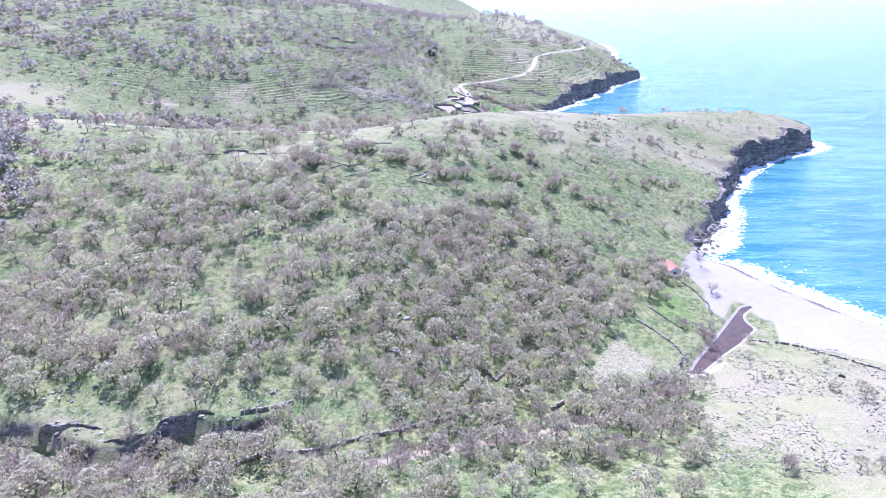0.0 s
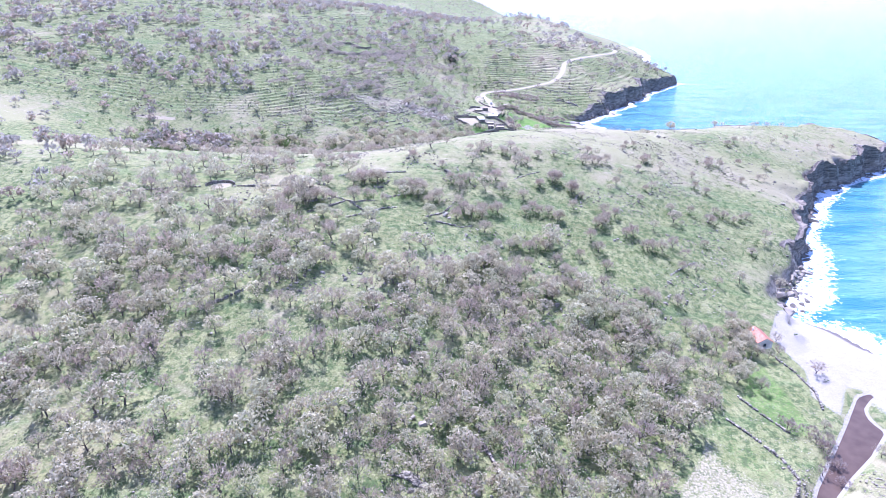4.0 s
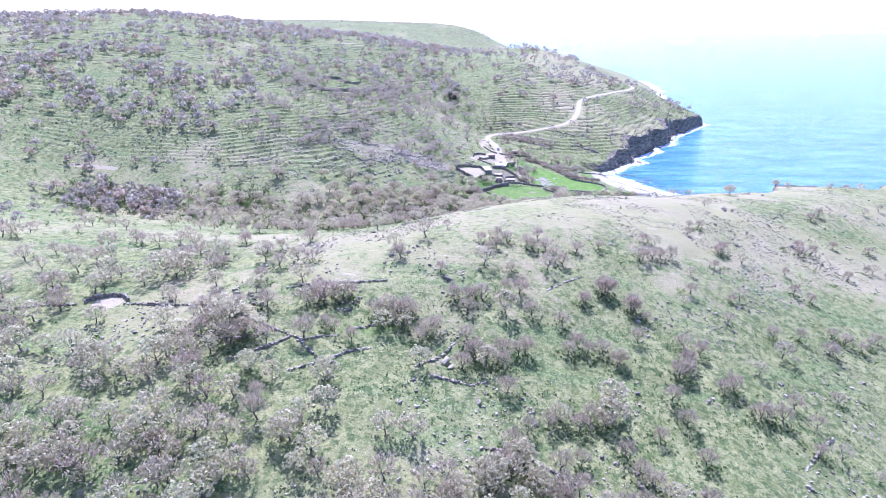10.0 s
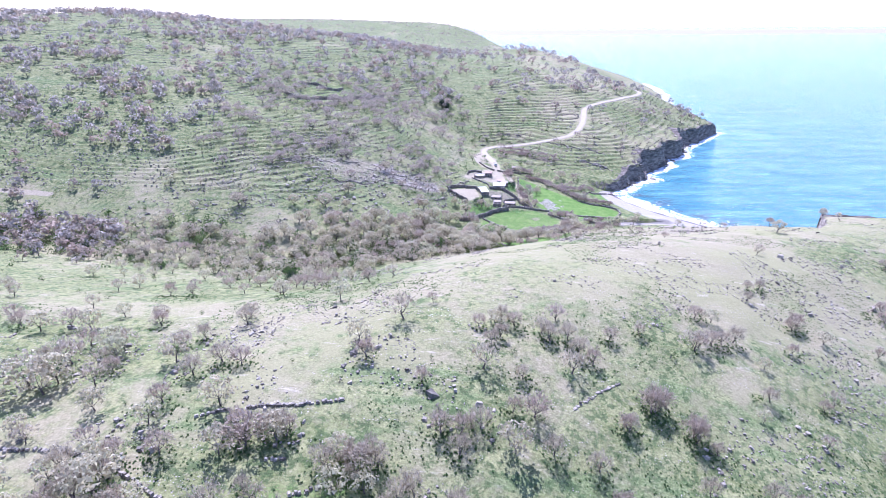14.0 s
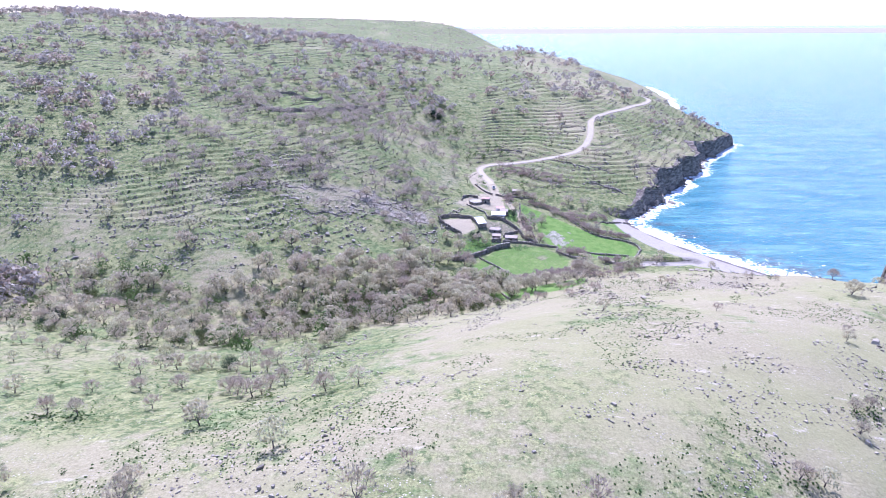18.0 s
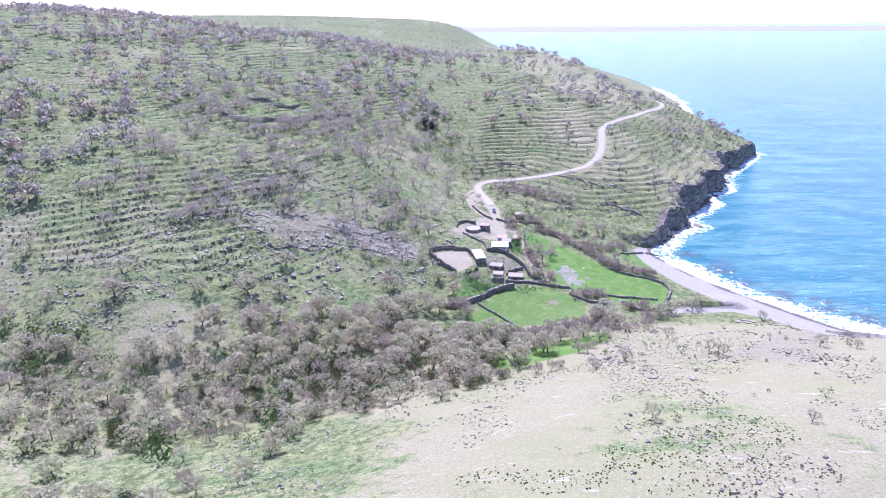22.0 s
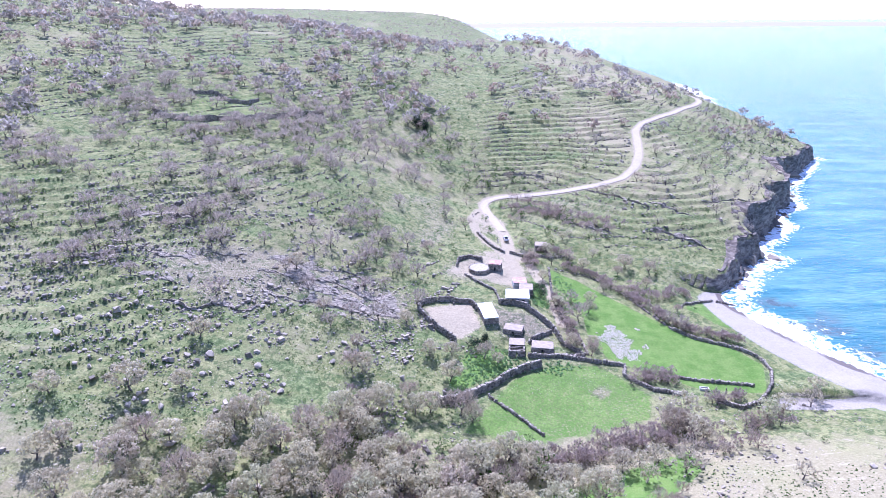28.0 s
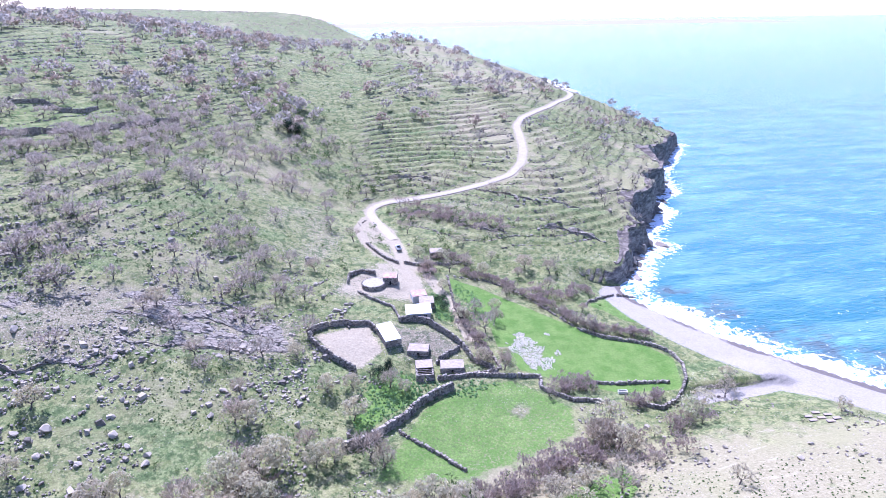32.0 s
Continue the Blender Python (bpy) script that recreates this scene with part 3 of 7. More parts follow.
GREEN_FIELDS = [[(34, 600), (44, 594), (56, 580), (68, 566), (84, 553), (89, 545), (84, 532), (66, 534), (44, 546), (40, 556), (41, 574), (34, 588)],
                [(-2, 512), (8, 526), (14, 534), (26, 541), (40, 543), (46, 538), (53, 530), (50, 520), (36, 514), (20, 510)],
                [(-4, 533), (6, 541), (12, 545), (4, 530), (-3, 526)], [(76, 578), (88, 590), (98, 586), (94, 566), (84, 568)], [(0, 484), (8, 490), (19, 494), (30, 499), (44, 505), (55, 509), (56, 500), (44, 489), (33, 483), (20, 477), (8, 476)],
                [(-3, 537), (4, 549), (14, 547), (15, 537), (6, 531)], [(24, 569), (25.5, 588), (31, 586), (30, 570)]]
BEACH = [(101, 231), (110, 246), (121, 255), (131, 250), (152, 230), (172, 198), (202, 140), (178, 138), (150, 158), (130, 170), (118, 178), (122, 190), (126, 205), (114, 208), (105, 194), (101, 202), (105, 214)]
SWARDS = [[(-51, 273), (-38, 281), (-20, 285), (-17, 276), (-34, 269)], [(-28, 286), (-21, 285), (-21, 279), (-29, 277), (-32, 281)], [(-125, 144), (-109, 146), (-83, 142), (-75, 136), (-85, 132), (-109, 133)]]
PALE_STRIP = [(-252, 504), (-242, 506), (-229, 507)]
SOFT_FIELDS = [[(77, 198), (86.4, 214), (93, 216), (94.5, 206), (95, 191), (92.6, 183), (86, 182), (80, 189.6)], [(63, 186), (69.5, 186.5), (79, 169), (72, 164), (64, 172)], [(106, 176), (118, 176), (124, 166), (112, 162), (101, 168)]]
CLEARED = [[(46, 545), (44, 556), (49, 562), (55, 556), (52, 547)], [(36, 530), (39, 533), (41, 531), (38, 528)], [(50, 149), (44, 151), (48.4, 163), (57, 173.7), (63, 186), (68.6, 183.5), (79, 169), (78, 164), (64, 154.7)], [(-104, 568), (-60, 578), (-18, 572), (-14, 556), (-40, 553), (-76, 546)]]
FARM_GROUND = [[(-2, 596), (8, 606), (24, 604), (26, 592), (22, 580), (4, 584), (-6, 588)], [(-12, 565), (4, 569), (7, 556), (0, 549), (-7, 555)], [(8, 568), (24, 565), (29, 557), (20, 550), (11, 553)], [(96, 452), (112, 470), (122, 490), (104, 492), (84, 470)]]
STONY_SLOPES = [[(22, 664), (50, 664), (76, 650), (62, 626), (42, 626), (28, 640)], [(-30, 575), (-10, 600), (5, 640), (-10, 662), (-40, 622), (-52, 592)]]
BARE_PATCHES = CLEARED + FARM_GROUND + STONY_SLOPES


YARD = [(8, 604), (5, 625), (6, 650), (14, 660), (24, 642), (27, 622), (31, 606), (27, 592), (15, 585), (12, 600)]


def patch(x, y, poly, soft=2.0):
    """About 1 within a polygon, falling off across its edge."""
    poly = [(p[0], p[1]) for p in poly]
    d, _, _ = to_line(x, y, poly + poly[:1])
    return np.clip(.5 + np.where(inside(x, y, poly), d, -d) / soft, 0, 1)


def terraced(x, y):
    """Where the old dry-stone terraces lie."""
    head = ease((y - 606) / 30) * ease((x + 10 - (y - 640) * .1) / 40)
    west = ease((y - 500) / 25) * ease((-22 - x) / 30) * (1 - .85 * patch(x, y, BARE_PATCHES[3], 12))
    worn = .3 + .5 * np.clip(rough(x, y, 48, 25) + .5 * rough(x, y, 20, 26), 0, 1) + .25 * ease((y - 640) / 40) + .32 * ease((-64 - x) / 30) * ease((640 - y) / 40)
    return np.maximum(head, west * worn) * ease((1100 - y) / 200)


STEP = 1.5


def steps_of(x, y, z):
    return z / STEP + 1.1 * rough(x, y, 60, 21) + .42 * rough(x, y, 17, 22)


def ground_at(x, y):
    """The finished ground: land, terrace steps, road bed, pond bed and building platforms."""
    z = land(x, y)
    q = steps_of(x, y, land(x, y, False))
    f = q - np.floor(q)
    z = z + terraced(x, y) * .85 * STEP * (ease(f / .17) - f) * np.clip(z / 8, 0, 1)
    d, _, _ = to_line(x, y, ROAD_LINE)
    near = ease((9 - d) / 5)
    if near.any():
        smooth = land(x, y, False)
        z = z * (1 - near) + (smooth + .0) * near
    d, _, side = to_line(x, y, RAVINE)
    s = d * side
    z = z - 6 * ease((1.0 - s) / 2.0) * (1 - ease((-s - 2) / 10)) * ease((x + 128) / 12) * ease((-42 - x) / 8) * (d < 30)
    for cx, cy, r, lift in PLATFORMS:
        d = np.hypot(x - cx, y - cy)
        k = ease((r + 3 - d) / 3)
        z = z * (1 - k) + lift * k
    d = patch(x, y, POND_SHAPE, 5)
    z = np.where(d > .02, np.minimum(z, 1.3 - d * 1.3), z)
    along = ease((x - 82) / 5) * ease((118 - x) / 4)
    off = y - np.interp(x, (84, 92, 102, 112, 118), (530.5, 530.8, 531.2, 530.8, 528))
    z = np.where(along > 0, z + along * (1.1 * ease((off + .2) / 1.6) * (1 - ease((off - 3) / 12)) - 1.1 * ease((1.2 - off) / 1.6) * ease((off + 10) / 6)), z)
    z = np.where((along > 0) & (np.abs(off) < 12), np.maximum(z, .35), z)
    return z


RAVINE = [(-130, 126), (-120, 124), (-110, 123), (-98, 118), (-88, 115.5), (-81, 116), (-77, 121), (-72, 127), (-65, 126), (-58, 125), (-50, 127.5), (-40, 134)]
POND_SHAPE = [(115.3, 203.6), (119, 205.3), (123, 206), (118, 202), (113.9, 198), (112.6, 193), (113.9, 188), (105, 179), (95, 170.8), (84, 160.6), (80, 160), (85, 167), (94, 177.5), (104, 189.5), (110, 197)]
PLATFORMS = [(95.6, 227.5, 5, 4.4), (9, 561, 4, 9.6), (19.4, 572.5, 5, 9.4), (16.8, 546.5, 4, 6.2), (33, 616, 3.5, 10.5), (7.5, 591.5, 5, 12.0), (13.3, 593, 3, 11.9), (23, 579, 3, 9.6)]


def growing(first, step, rate, last):
    out, v = [], first
    while abs(v - first) < abs(last - first):
        v += step
        step *= rate
        out.append(v)
    return out


def build_ground():
    xs = np.array(sorted(growing(-175, -1.9, 1.07, -3600)) + list(np.arange(-175, 236, 1.5)) + list(np.arange(236, 311, 1.9)) + growing(310, 1.9, 1.1, 2600))
    ys = np.array(sorted(growing(92, -1.9, 1.08, -1400)) + list(np.arange(92, 520, 1.75)) + list(np.arange(520, 760, .95)) + list(np.arange(760, 905, 2.0)) + growing(905, 2.6, 1.055, 4300))
    x, y = np.meshgrid(xs, ys)
    z = ground_at(x, y)
    nx = len(xs)
    v = np.stack((x, y, z), -1).reshape(-1, 3)
    i = (np.arange(len(ys) - 1)[:, None] * nx + np.arange(nx - 1)[None]).reshape(-1)
    faces = np.stack((i, i + 1, i + nx + 1, i + nx), -1)
    keep = z.reshape(-1)[faces].max(1) > -2.5
    me = mesh_of("ground", v, faces[keep], GROUND, smooth=True)
    lush = .5 + .28 * rough(x, y, 45, 11) + .22 * rough(x, y, 15, 12)
    lush += (.32 - .14 * ease((y - 255) / 30)) * ease((330 - y) / 60) * ease((130 - x) / 60)
    lush -= .27 * (1 - .6 * ease((x - 105) / 40)) * ease((y - 328) / 40) * ease((x - -20 + (y - 400) * .35) / 60) * ease((520 - y) / 25)
    lush -= .5 * ease((170 - y) / 30) * ease((x - 62) / 30)
    lush += .2 * ease((0 - x) / 60) * ease((y - 350) / 25) * ease((455 - y) / 15)
    lush += .28 * ease((y - 485) / 50) - .24 * ease((y - 600) / 40) * ease((x - 40) / 40)
    bare = .16 + .17 * rough(x, y, 26, 13) + .12 * rough(x, y, 9, 14)
    bare += .36 * ease((175 - y) / 40) * ease((x - 75) / 40) + .12 * ease((y - 380) / 30) * ease((x - 20) / 40) * ease((520 - y) / 20)
    bare += .07 * ease((x - 150) / 50) * ease((y - 380) / 40) * ease((500 - y) / 10)
    for poly in BARE_PATCHES:
        bare += (.06 if poly is BARE_PATCHES[2] else .6 if poly is BARE_PATCHES[3] else .3 if poly in BARE_PATCHES[8:] else .2 if poly is BARE_PATCHES[0] else .55) * patch(x, y, poly, 7)
    field = np.zeros(x.shape)
    for i, poly in enumerate(GREEN_FIELDS):
        field = np.maximum(field, patch(x, y, poly, 2.5) * (1, .54, .6, .55, .6, .56, .56)[i])
    for poly in SOFT_FIELDS:
        field = np.maximum(field, (.5 if poly is SOFT_FIELDS[0] else .44) * patch(x, y, poly, 3))
    for poly in SWARDS:
        field = np.maximum(field, .47 * patch(x, y, poly, 8))
    field = np.maximum(field, .45 * patch(x, y, [(-138, 674), (-120, 672), (-102, 685), (-82, 706), (-84, 722), (-108, 728), (-134, 700)], 9))
    field = field * (1 - .5 * np.maximum(patch(x, y, BARE_PATCHES[0], 3), patch(x, y, BARE_PATCHES[1], 1.5)))
    d, run, _ = to_line(x, y, COAST)
    sd = np.where(inside(x, y, SEA_SIDE), -d, d)
    sand = np.where(run > 11, ease((run * 1.05 - sd) / 10), 0) * (z < 6)
    sand = np.maximum(sand, patch(x, y, BEACH, 5))
    sand = np.maximum(sand, ease((sd * 0 + 1.1 - z) / .5) * (run > 11))
    sand = np.maximum(sand, .3 * np.maximum(patch(x, y, BARE_PATCHES[0], 3), patch(x, y, BARE_PATCHES[1], 1.5)))
    track = np.zeros(x.shape)
    track = np.maximum(track, ease((5 - np.hypot(x + 103, y - 285.5)) / 2))
    for line in [ROAD_LINE, PALE_STRIP] + TRACKS:
        d, _, _ = to_line(x, y, line)
        track = np.maximum(track, np.clip(1.15 - d / (4 if line is ROAD_LINE else 3.2), 0, .42 if line is TRACKS[3] else 1))
    track = np.maximum(track, .6 * patch(x, y, BARE_PATCHES[4], 5))
    track = np.maximum(track, (.47 + .2 * rough(x, y, 6, 16)) * patch(x, y, YARD, 7))
    for poly, share in ((BARE_PATCHES[5], .9), (BARE_PATCHES[2], .52), (BARE_PATCHES[9], .36)):
        track = np.maximum(track, share * patch(x, y, poly, 4) * (1 - .5 * patch(x, y, SOFT_FIELDS[1], 7)))
    d1, _, _ = to_line(x, y, CREEK_LINE)
    track = np.maximum(track, .75 * np.clip(1.3 - d1 / 2.5, 0, 1) * (x > -40))
    wet = np.where(run > 11, np.clip(1 - np.abs(sd - 1.5) / 4, 0, 1), 0) * (.72 + .35 * rough(x, y, 9, 15))
    wet = np.maximum(wet, .51 * patch(x, y, BARE_PATCHES[6], 2))
    for name, (a, b, c) in (("cover", (lush, bare, sand)), ("soil", (field, track, wet))):
        at = me.color_attributes.new(name, "FLOAT_COLOR", "POINT")
        rgba = np.stack((np.clip(a, 0, 1), np.clip(b, 0, 1), np.clip(c, 0, 1), np.ones(x.shape)), -1)
        at.data.foreach_set("color", rgba.astype(np.float32).reshape(-1))
    ob = new("ground", me)
    tagged(ob, "rolling coastal hills with spring grass, bare earth, cliffs and shingle beach", "ground", kind="structure")


CREEK_LINE = [(92, 164), (80, 155), (62, 143), (45, 134), (25, 126), (0, 120), (-20, 113)]


def build_sea():
    xs = np.array(sorted(growing(95, -6, 1.3, -2600)) + list(np.arange(95, 330, 4.0)) + growing(330, 4, 1.1, 4700))
    ys = np.array(sorted(growing(120, -3, 1.12, -3000)) + list(np.arange(120, 860, 4.0)) + growing(860, 4, 1.1, 4900))
    x, y = np.meshgrid(xs, ys)
    d, run, _ = to_line(*ragged_shore(x, y), COAST)
    nx = len(xs)
    i = (np.arange(len(ys) - 1)[:, None] * nx + np.arange(nx - 1)[None]).reshape(-1)
    me = mesh_of("water", np.stack((x, y, 0 * x), -1).reshape(-1, 3), np.stack((i, i + 1, i + nx + 1, i + nx), -1), SEA, smooth=True)
    wide = np.where(run > 11, 18, 17 + 7 * rough(x, y, 30, 36))
    surf = np.where(run > 11, 1.08, 1.05) * ease((wide - d) / wide * 1.3) * (.85 + .3 * rough(x, y, 14, 31))
    bars = .36 * np.exp(-((d - 17 - 3 * rough(x, y, 40, 32)) / 2.2) ** 2) * (rough(x, y, 22, 33) > -.1) + .3 * np.exp(-((d - 27 - 4 * rough(x, y, 40, 34)) / 1.6) ** 2) * (rough(x, y, 30, 35) > .15)
    surf = np.maximum(surf, np.where(run > 11, bars + .12, 0))
    shallow = ease((70 - d) / 70) * .8
    bed = np.where(run > 11, ease((34 - d) / 16) * ease((d - 3) / 5), 0) * .75 * (y > 480)
    at = me.color_attributes.new("shore", "FLOAT_COLOR", "POINT")
    at.data.foreach_set("color", np.stack((np.clip(surf, 0, 1), shallow, bed, 0 * x + 1), -1).astype(np.float32).reshape(-1))
    tagged(new("water", me), "turquoise sea with small waves and white surf", "sea", kind="structure")


def ribbon(line, width, lift, spacing=2.0):
    """A strip draped along a polyline, with a crown and worn edges."""
    pts = []
    for a, b in zip(line, line[1:]):
        n = max(1, int(math.hypot(b[0] - a[0], b[1] - a[1]) / spacing))
        pts += [(a[0] + (b[0] - a[0]) * i / n, a[1] + (b[1] - a[1]) * i / n) for i in range(n)]
    p = np.array(pts + [line[-1][:2]], float)
    for _ in range(4):
        p[1:-1] = .25 * p[:-2] + .5 * p[1:-1] + .25 * p[2:]
    t = np.gradient(p, axis=0)
    t /= np.linalg.norm(t, axis=1)[:, None]
    side = np.stack((-t[:, 1], t[:, 0]), -1)
    offs = np.array((-.5, -.28, 0, .28, .5))
    w = width * (1 + .12 * rough(p[:, 0], p[:, 1], 7, 41))
    q = p[:, None] + side[:, None] * (offs[None, :, None] * w[:, None, None])
    zc = ground_at(q[..., 0], q[..., 1])
    z = .5 * zc + .5 * zc.mean(1, keepdims=True) + lift + .06 * (1 - np.abs(offs) * 2) - .02 * (np.abs(offs) > .4)
    v = np.concatenate((q, z[..., None]), -1).reshape(-1, 3)
    k = len(offs)
    i = (np.arange(len(p) - 1)[:, None] * k + np.arange(k - 1)[None]).reshape(-1)
    return v, np.stack((i, i + k, i + k + 1, i + 1), -1)


build_ground()
build_sea()
rv, rf = ribbon(ROAD_LINE[2:], 3.6, .16)
tagged(new("road", mesh_of("road", rv, rf[:, ::-1], ROAD, smooth=True)), "pale dirt road winding up the terraced headland", "road", kind="structure")
bm = bmesh.new()
bank = np.array(POND_SHAPE, float)
for _ in range(3):
    after = np.roll(bank, -1, 0)
    bank = np.stack((bank * .75 + after * .25, bank * .25 + after * .75), 1).reshape(-1, 2)
bank += .5 * np.stack((rough(bank[:, 0], bank[:, 1], 4, 37), rough(bank[:, 0], bank[:, 1], 4, 38)), -1)
bm.faces.new([bm.verts.new((x, y, .62)) for x, y in reversed(bank.tolist())])
bmesh.ops.triangulate(bm, faces=bm.faces[:])
me = bpy.data.meshes.new("pond_water")
bm.to_mesh(me)
bm.free()
me.materials.append(POND)
tagged(new("pond_water", me), "still brown stream water pooled behind the beach", "water", kind="structure")

# ---- farm buildings ----
def wall_with_gap(bm, x0, x1, y0, y1, h, gaps):
    """A wall along x from x0 to x1, y0 to y1 thick; gaps: (from, to, sill, head)."""
    at = x0
    for a, b, sill, head in sorted(gaps):
        box(bm, at, y0, 0, a, y1, h)
        if sill > 0:
            box(bm, a, y0, 0, b, y1, sill)
        if head < h:
            box(bm, a, y0, head, b, y1, h)
        at = b
    box(bm, at, y0, 0, x1, y1, h)


def shell(bm, w, d, h, t, front=(), back=()):
    """Four walls round a room w by d, h high, t thick; the front faces -y."""
    wall_with_gap(bm, -w / 2, w / 2, -d / 2, -d / 2 + t, h, front)
    wall_with_gap(bm, -w / 2, w / 2, d / 2 - t, d / 2, h, back)
    for s in (-1, 1):
        x = s * (w / 2 - t / 2)
        box(bm, x - t / 2, -d / 2 + t, 0, x + t / 2, d / 2 - t, h)


def rubble_shell(rng, w, d, h, t, gaps=(), ragged=0.0):
    """Four dry-stone walls as one bmesh of rough blocks."""
    at, size, turn = [], [], []
    for (ax, ay), (bx, by), front in (((-w / 2, -d / 2), (w / 2, -d / 2), True), ((w / 2, -d / 2), (w / 2, d / 2), False), ((w / 2, d / 2), (-w / 2, d / 2), False), ((-w / 2, d / 2), (-w / 2, -d / 2), False)):
        n = int(math.hypot(bx - ax, by - ay) / .42)
        a = math.atan2(by - ay, bx - ax)
        top = h * (1 - ragged * rng.random())
        for k in range(int(top / .3)):
            for i in range(n + 1):
                u = (i + (k % 2) * .5) / (n + .5)
                x, y = ax + (bx - ax) * u, ay + (by - ay) * u
                if front and any(g0 < x < g1 and s <= k * .3 < e for g0, g1, s, e in gaps):
                    continue
                at.append((x, y, k * .3))
                size.append((.5 * rng.uniform(.8, 1.2), t * rng.uniform(.9, 1.1), .33))
                turn.append(a)
    v, f = stones(rng, np.array(at), np.array(size), np.array(turn), .1)
    bm = bmesh.new()
    vs = [bm.verts.new(p) for p in v]
    for q in f:
        bm.faces.new([vs[i] for i in q])
    return bm


def gable_roof(w, d, h, rise, over, thick):
    """A gable roof with its ridge along y."""
    bm = bmesh.new()
    y0, y1 = -d / 2 - over, d / 2 + over
    e = w / 2 + over
    low = h - over * rise / (w / 2)
    prof = [(-e, low), (0, h + rise), (e, low), (e, low + thick), (0, h + rise + thick), (-e, low + thick)]
    rings = [[bm.verts.new((x, y, z)) for x, z in prof] for y in (y0, y1)]
    for i in range(6):
        j = (i + 1) % 6
        bm.faces.new((rings[0][i], rings[0][j], rings[1][j], rings[1][i]))
    for r, flip in ((rings[0], 1), (rings[1], -1)):
        bm.faces.new((r[0], r[5], r[4], r[1])[::flip])
        bm.faces.new((r[1], r[4], r[3], r[2])[::flip])
    for i in range(int((y1 - y0) / .45)):
        y = y0 + .2 + i * .45
        for s in (-1, 1):
            a, b = (s * .05, h + rise + thick), (s * e, low + thick)
            vs = [bm.verts.new((x, yy, z + dz)) for (x, z) in (a, b) for yy, dz in ((y - .1, 0), (y, .07), (y + .1, 0))]
            bm.faces.new((vs[0], vs[1], vs[4], vs[3]))
            bm.faces.new((vs[1], vs[2], vs[5], vs[4]))
    return bm


def slab_roof(w, d, z0, z1, over, thick):
    """A roof that slopes from z1 at the back to z0 at the front."""
    bm = bmesh.new()
    x, ya, yb = w / 2 + over, -d / 2 - over, d / 2 + over
    vs = [bm.verts.new((a, y, z + k)) for k in (0, thick) for y, z in ((ya, z0), (yb, z1)) for a in (-x, x)]
    for q in ((0, 2, 3, 1), (4, 5, 7, 6), (0, 1, 5, 4), (2, 6, 7, 3), (0, 4, 6, 2), (1, 3, 7, 5)):
        bm.faces.new([vs[i] for i in q])
    return bm


def sheet_roof(t, w, d, z0, z1, over, thick, count, mat, label):
    """The same roof laid with sheets, each a piece of its own with a raised lap."""
    roof = part("roof", slab_roof(w, d, z0, z1, over, thick * .4), mat, t, label)
    step = (w + 2 * over) / count
    for s in range(count):
        bm = slab_roof(step - .05, d, z0, z1, 0, thick * .6)
        bmesh.ops.transform(bm, matrix=Matrix.Translation((-w / 2 - over + step * (s + .5), 0, thick * .42 + .02 * (s % 2))), verts=bm.verts)
        bmesh.ops.scale(bm, vec=(1, (d + 2 * over) / d, 1), verts=bm.verts)
        part("sheet", bm, mat, roof)


def beach_house():
    x, y = 95.6, 227.5
    t = thing("beach_house", pose(x, y, height(x, y) - .1, 0, 0, 6), "small whitewashed house with an orange tiled gable roof behind the beach", "house")
    w, d, h = 5.0, 7.4, 2.7
    bm = bmesh.new()
    shell(bm, w, d, h, .4, front=((-.5, .5, .9, 2.1),))
    for s in (-1, 1):
        y0 = s * (d / 2 - .2)
        a = [bm.verts.new(p) for p in ((-w / 2, y0 - .2, h), (w / 2, y0 - .2, h), (0, y0 - .2, h + 1.5), (-w / 2, y0 + .2, h), (w / 2, y0 + .2, h), (0, y0 + .2, h + 1.5))]
        for q in ((0, 1, 2), (5, 4, 3)):
            bm.faces.new([a[i] for i in q])
    part("wall", bm, PLASTER, t, "whitewashed wall")
    part("roof", gable_roof(w, d, h, 1.5, .35, .14), TILES, t, "orange clay tile roof")
    win = part("window", boxed(-.5, -d / 2 + .12, .9, .5, -d / 2 + .18, 2.1), GLASS, t, "dark window pane")
    part("frame", boxed(-.04, -d / 2 + .07, .9, .04, -d / 2 + .12, 2.1), BLUE, win)
    part("sill", boxed(-.6, -d / 2 - .06, .82, .6, -d / 2 + .12, .9, bevel=.015), PLASTER, win)
    part("door", boxed(w / 2 - .02, .4, 0, w / 2 + .05, 1.4, 2.05, bevel=.01), BLUE, t, "blue wooden door")
    part("chimney", boxed(-1.3, 2.2, h + .5, -.8, 2.7, h + 1.8, bevel=.04), PLASTER, t)
    part("porch_step", boxed(w / 2, .1, -.1, w / 2 + .9, 1.7, .16, bevel=.03), CLAY, t)


def long_shed():
    x, y = 9, 561
    t = thing("animal_shed", pose(x, y, height(x, y) - .05, 0, 0, 12), "long stone animal shed with a white sheet roof between two pens", "shed")
    rng = np.random.default_rng(5)
    w, d = 4.1, 8.6
    part("wall", rubble_shell(rng, w, d, 2.0, .45, ((-.6, .6, 0, 1.9),)), STONE, t, "grey dry-stone wall")
    sheet_roof(t, w, d, 2.1, 2.75, .25, .1, 6, METAL_WHITE, "white corrugated sheet roof")
    part("door", boxed(-.6, -d / 2 - .05, 0, .6, -d / 2 + .02, 1.85, bevel=.01), WOOD, t, "weathered plank door")
    for s in (-1, 1):
        part("beam", boxed(s * 1.2 - .06, -d / 2 - .3, 1.98, s * 1.2 + .06, d / 2 + .2, 2.08), WOOD, t)


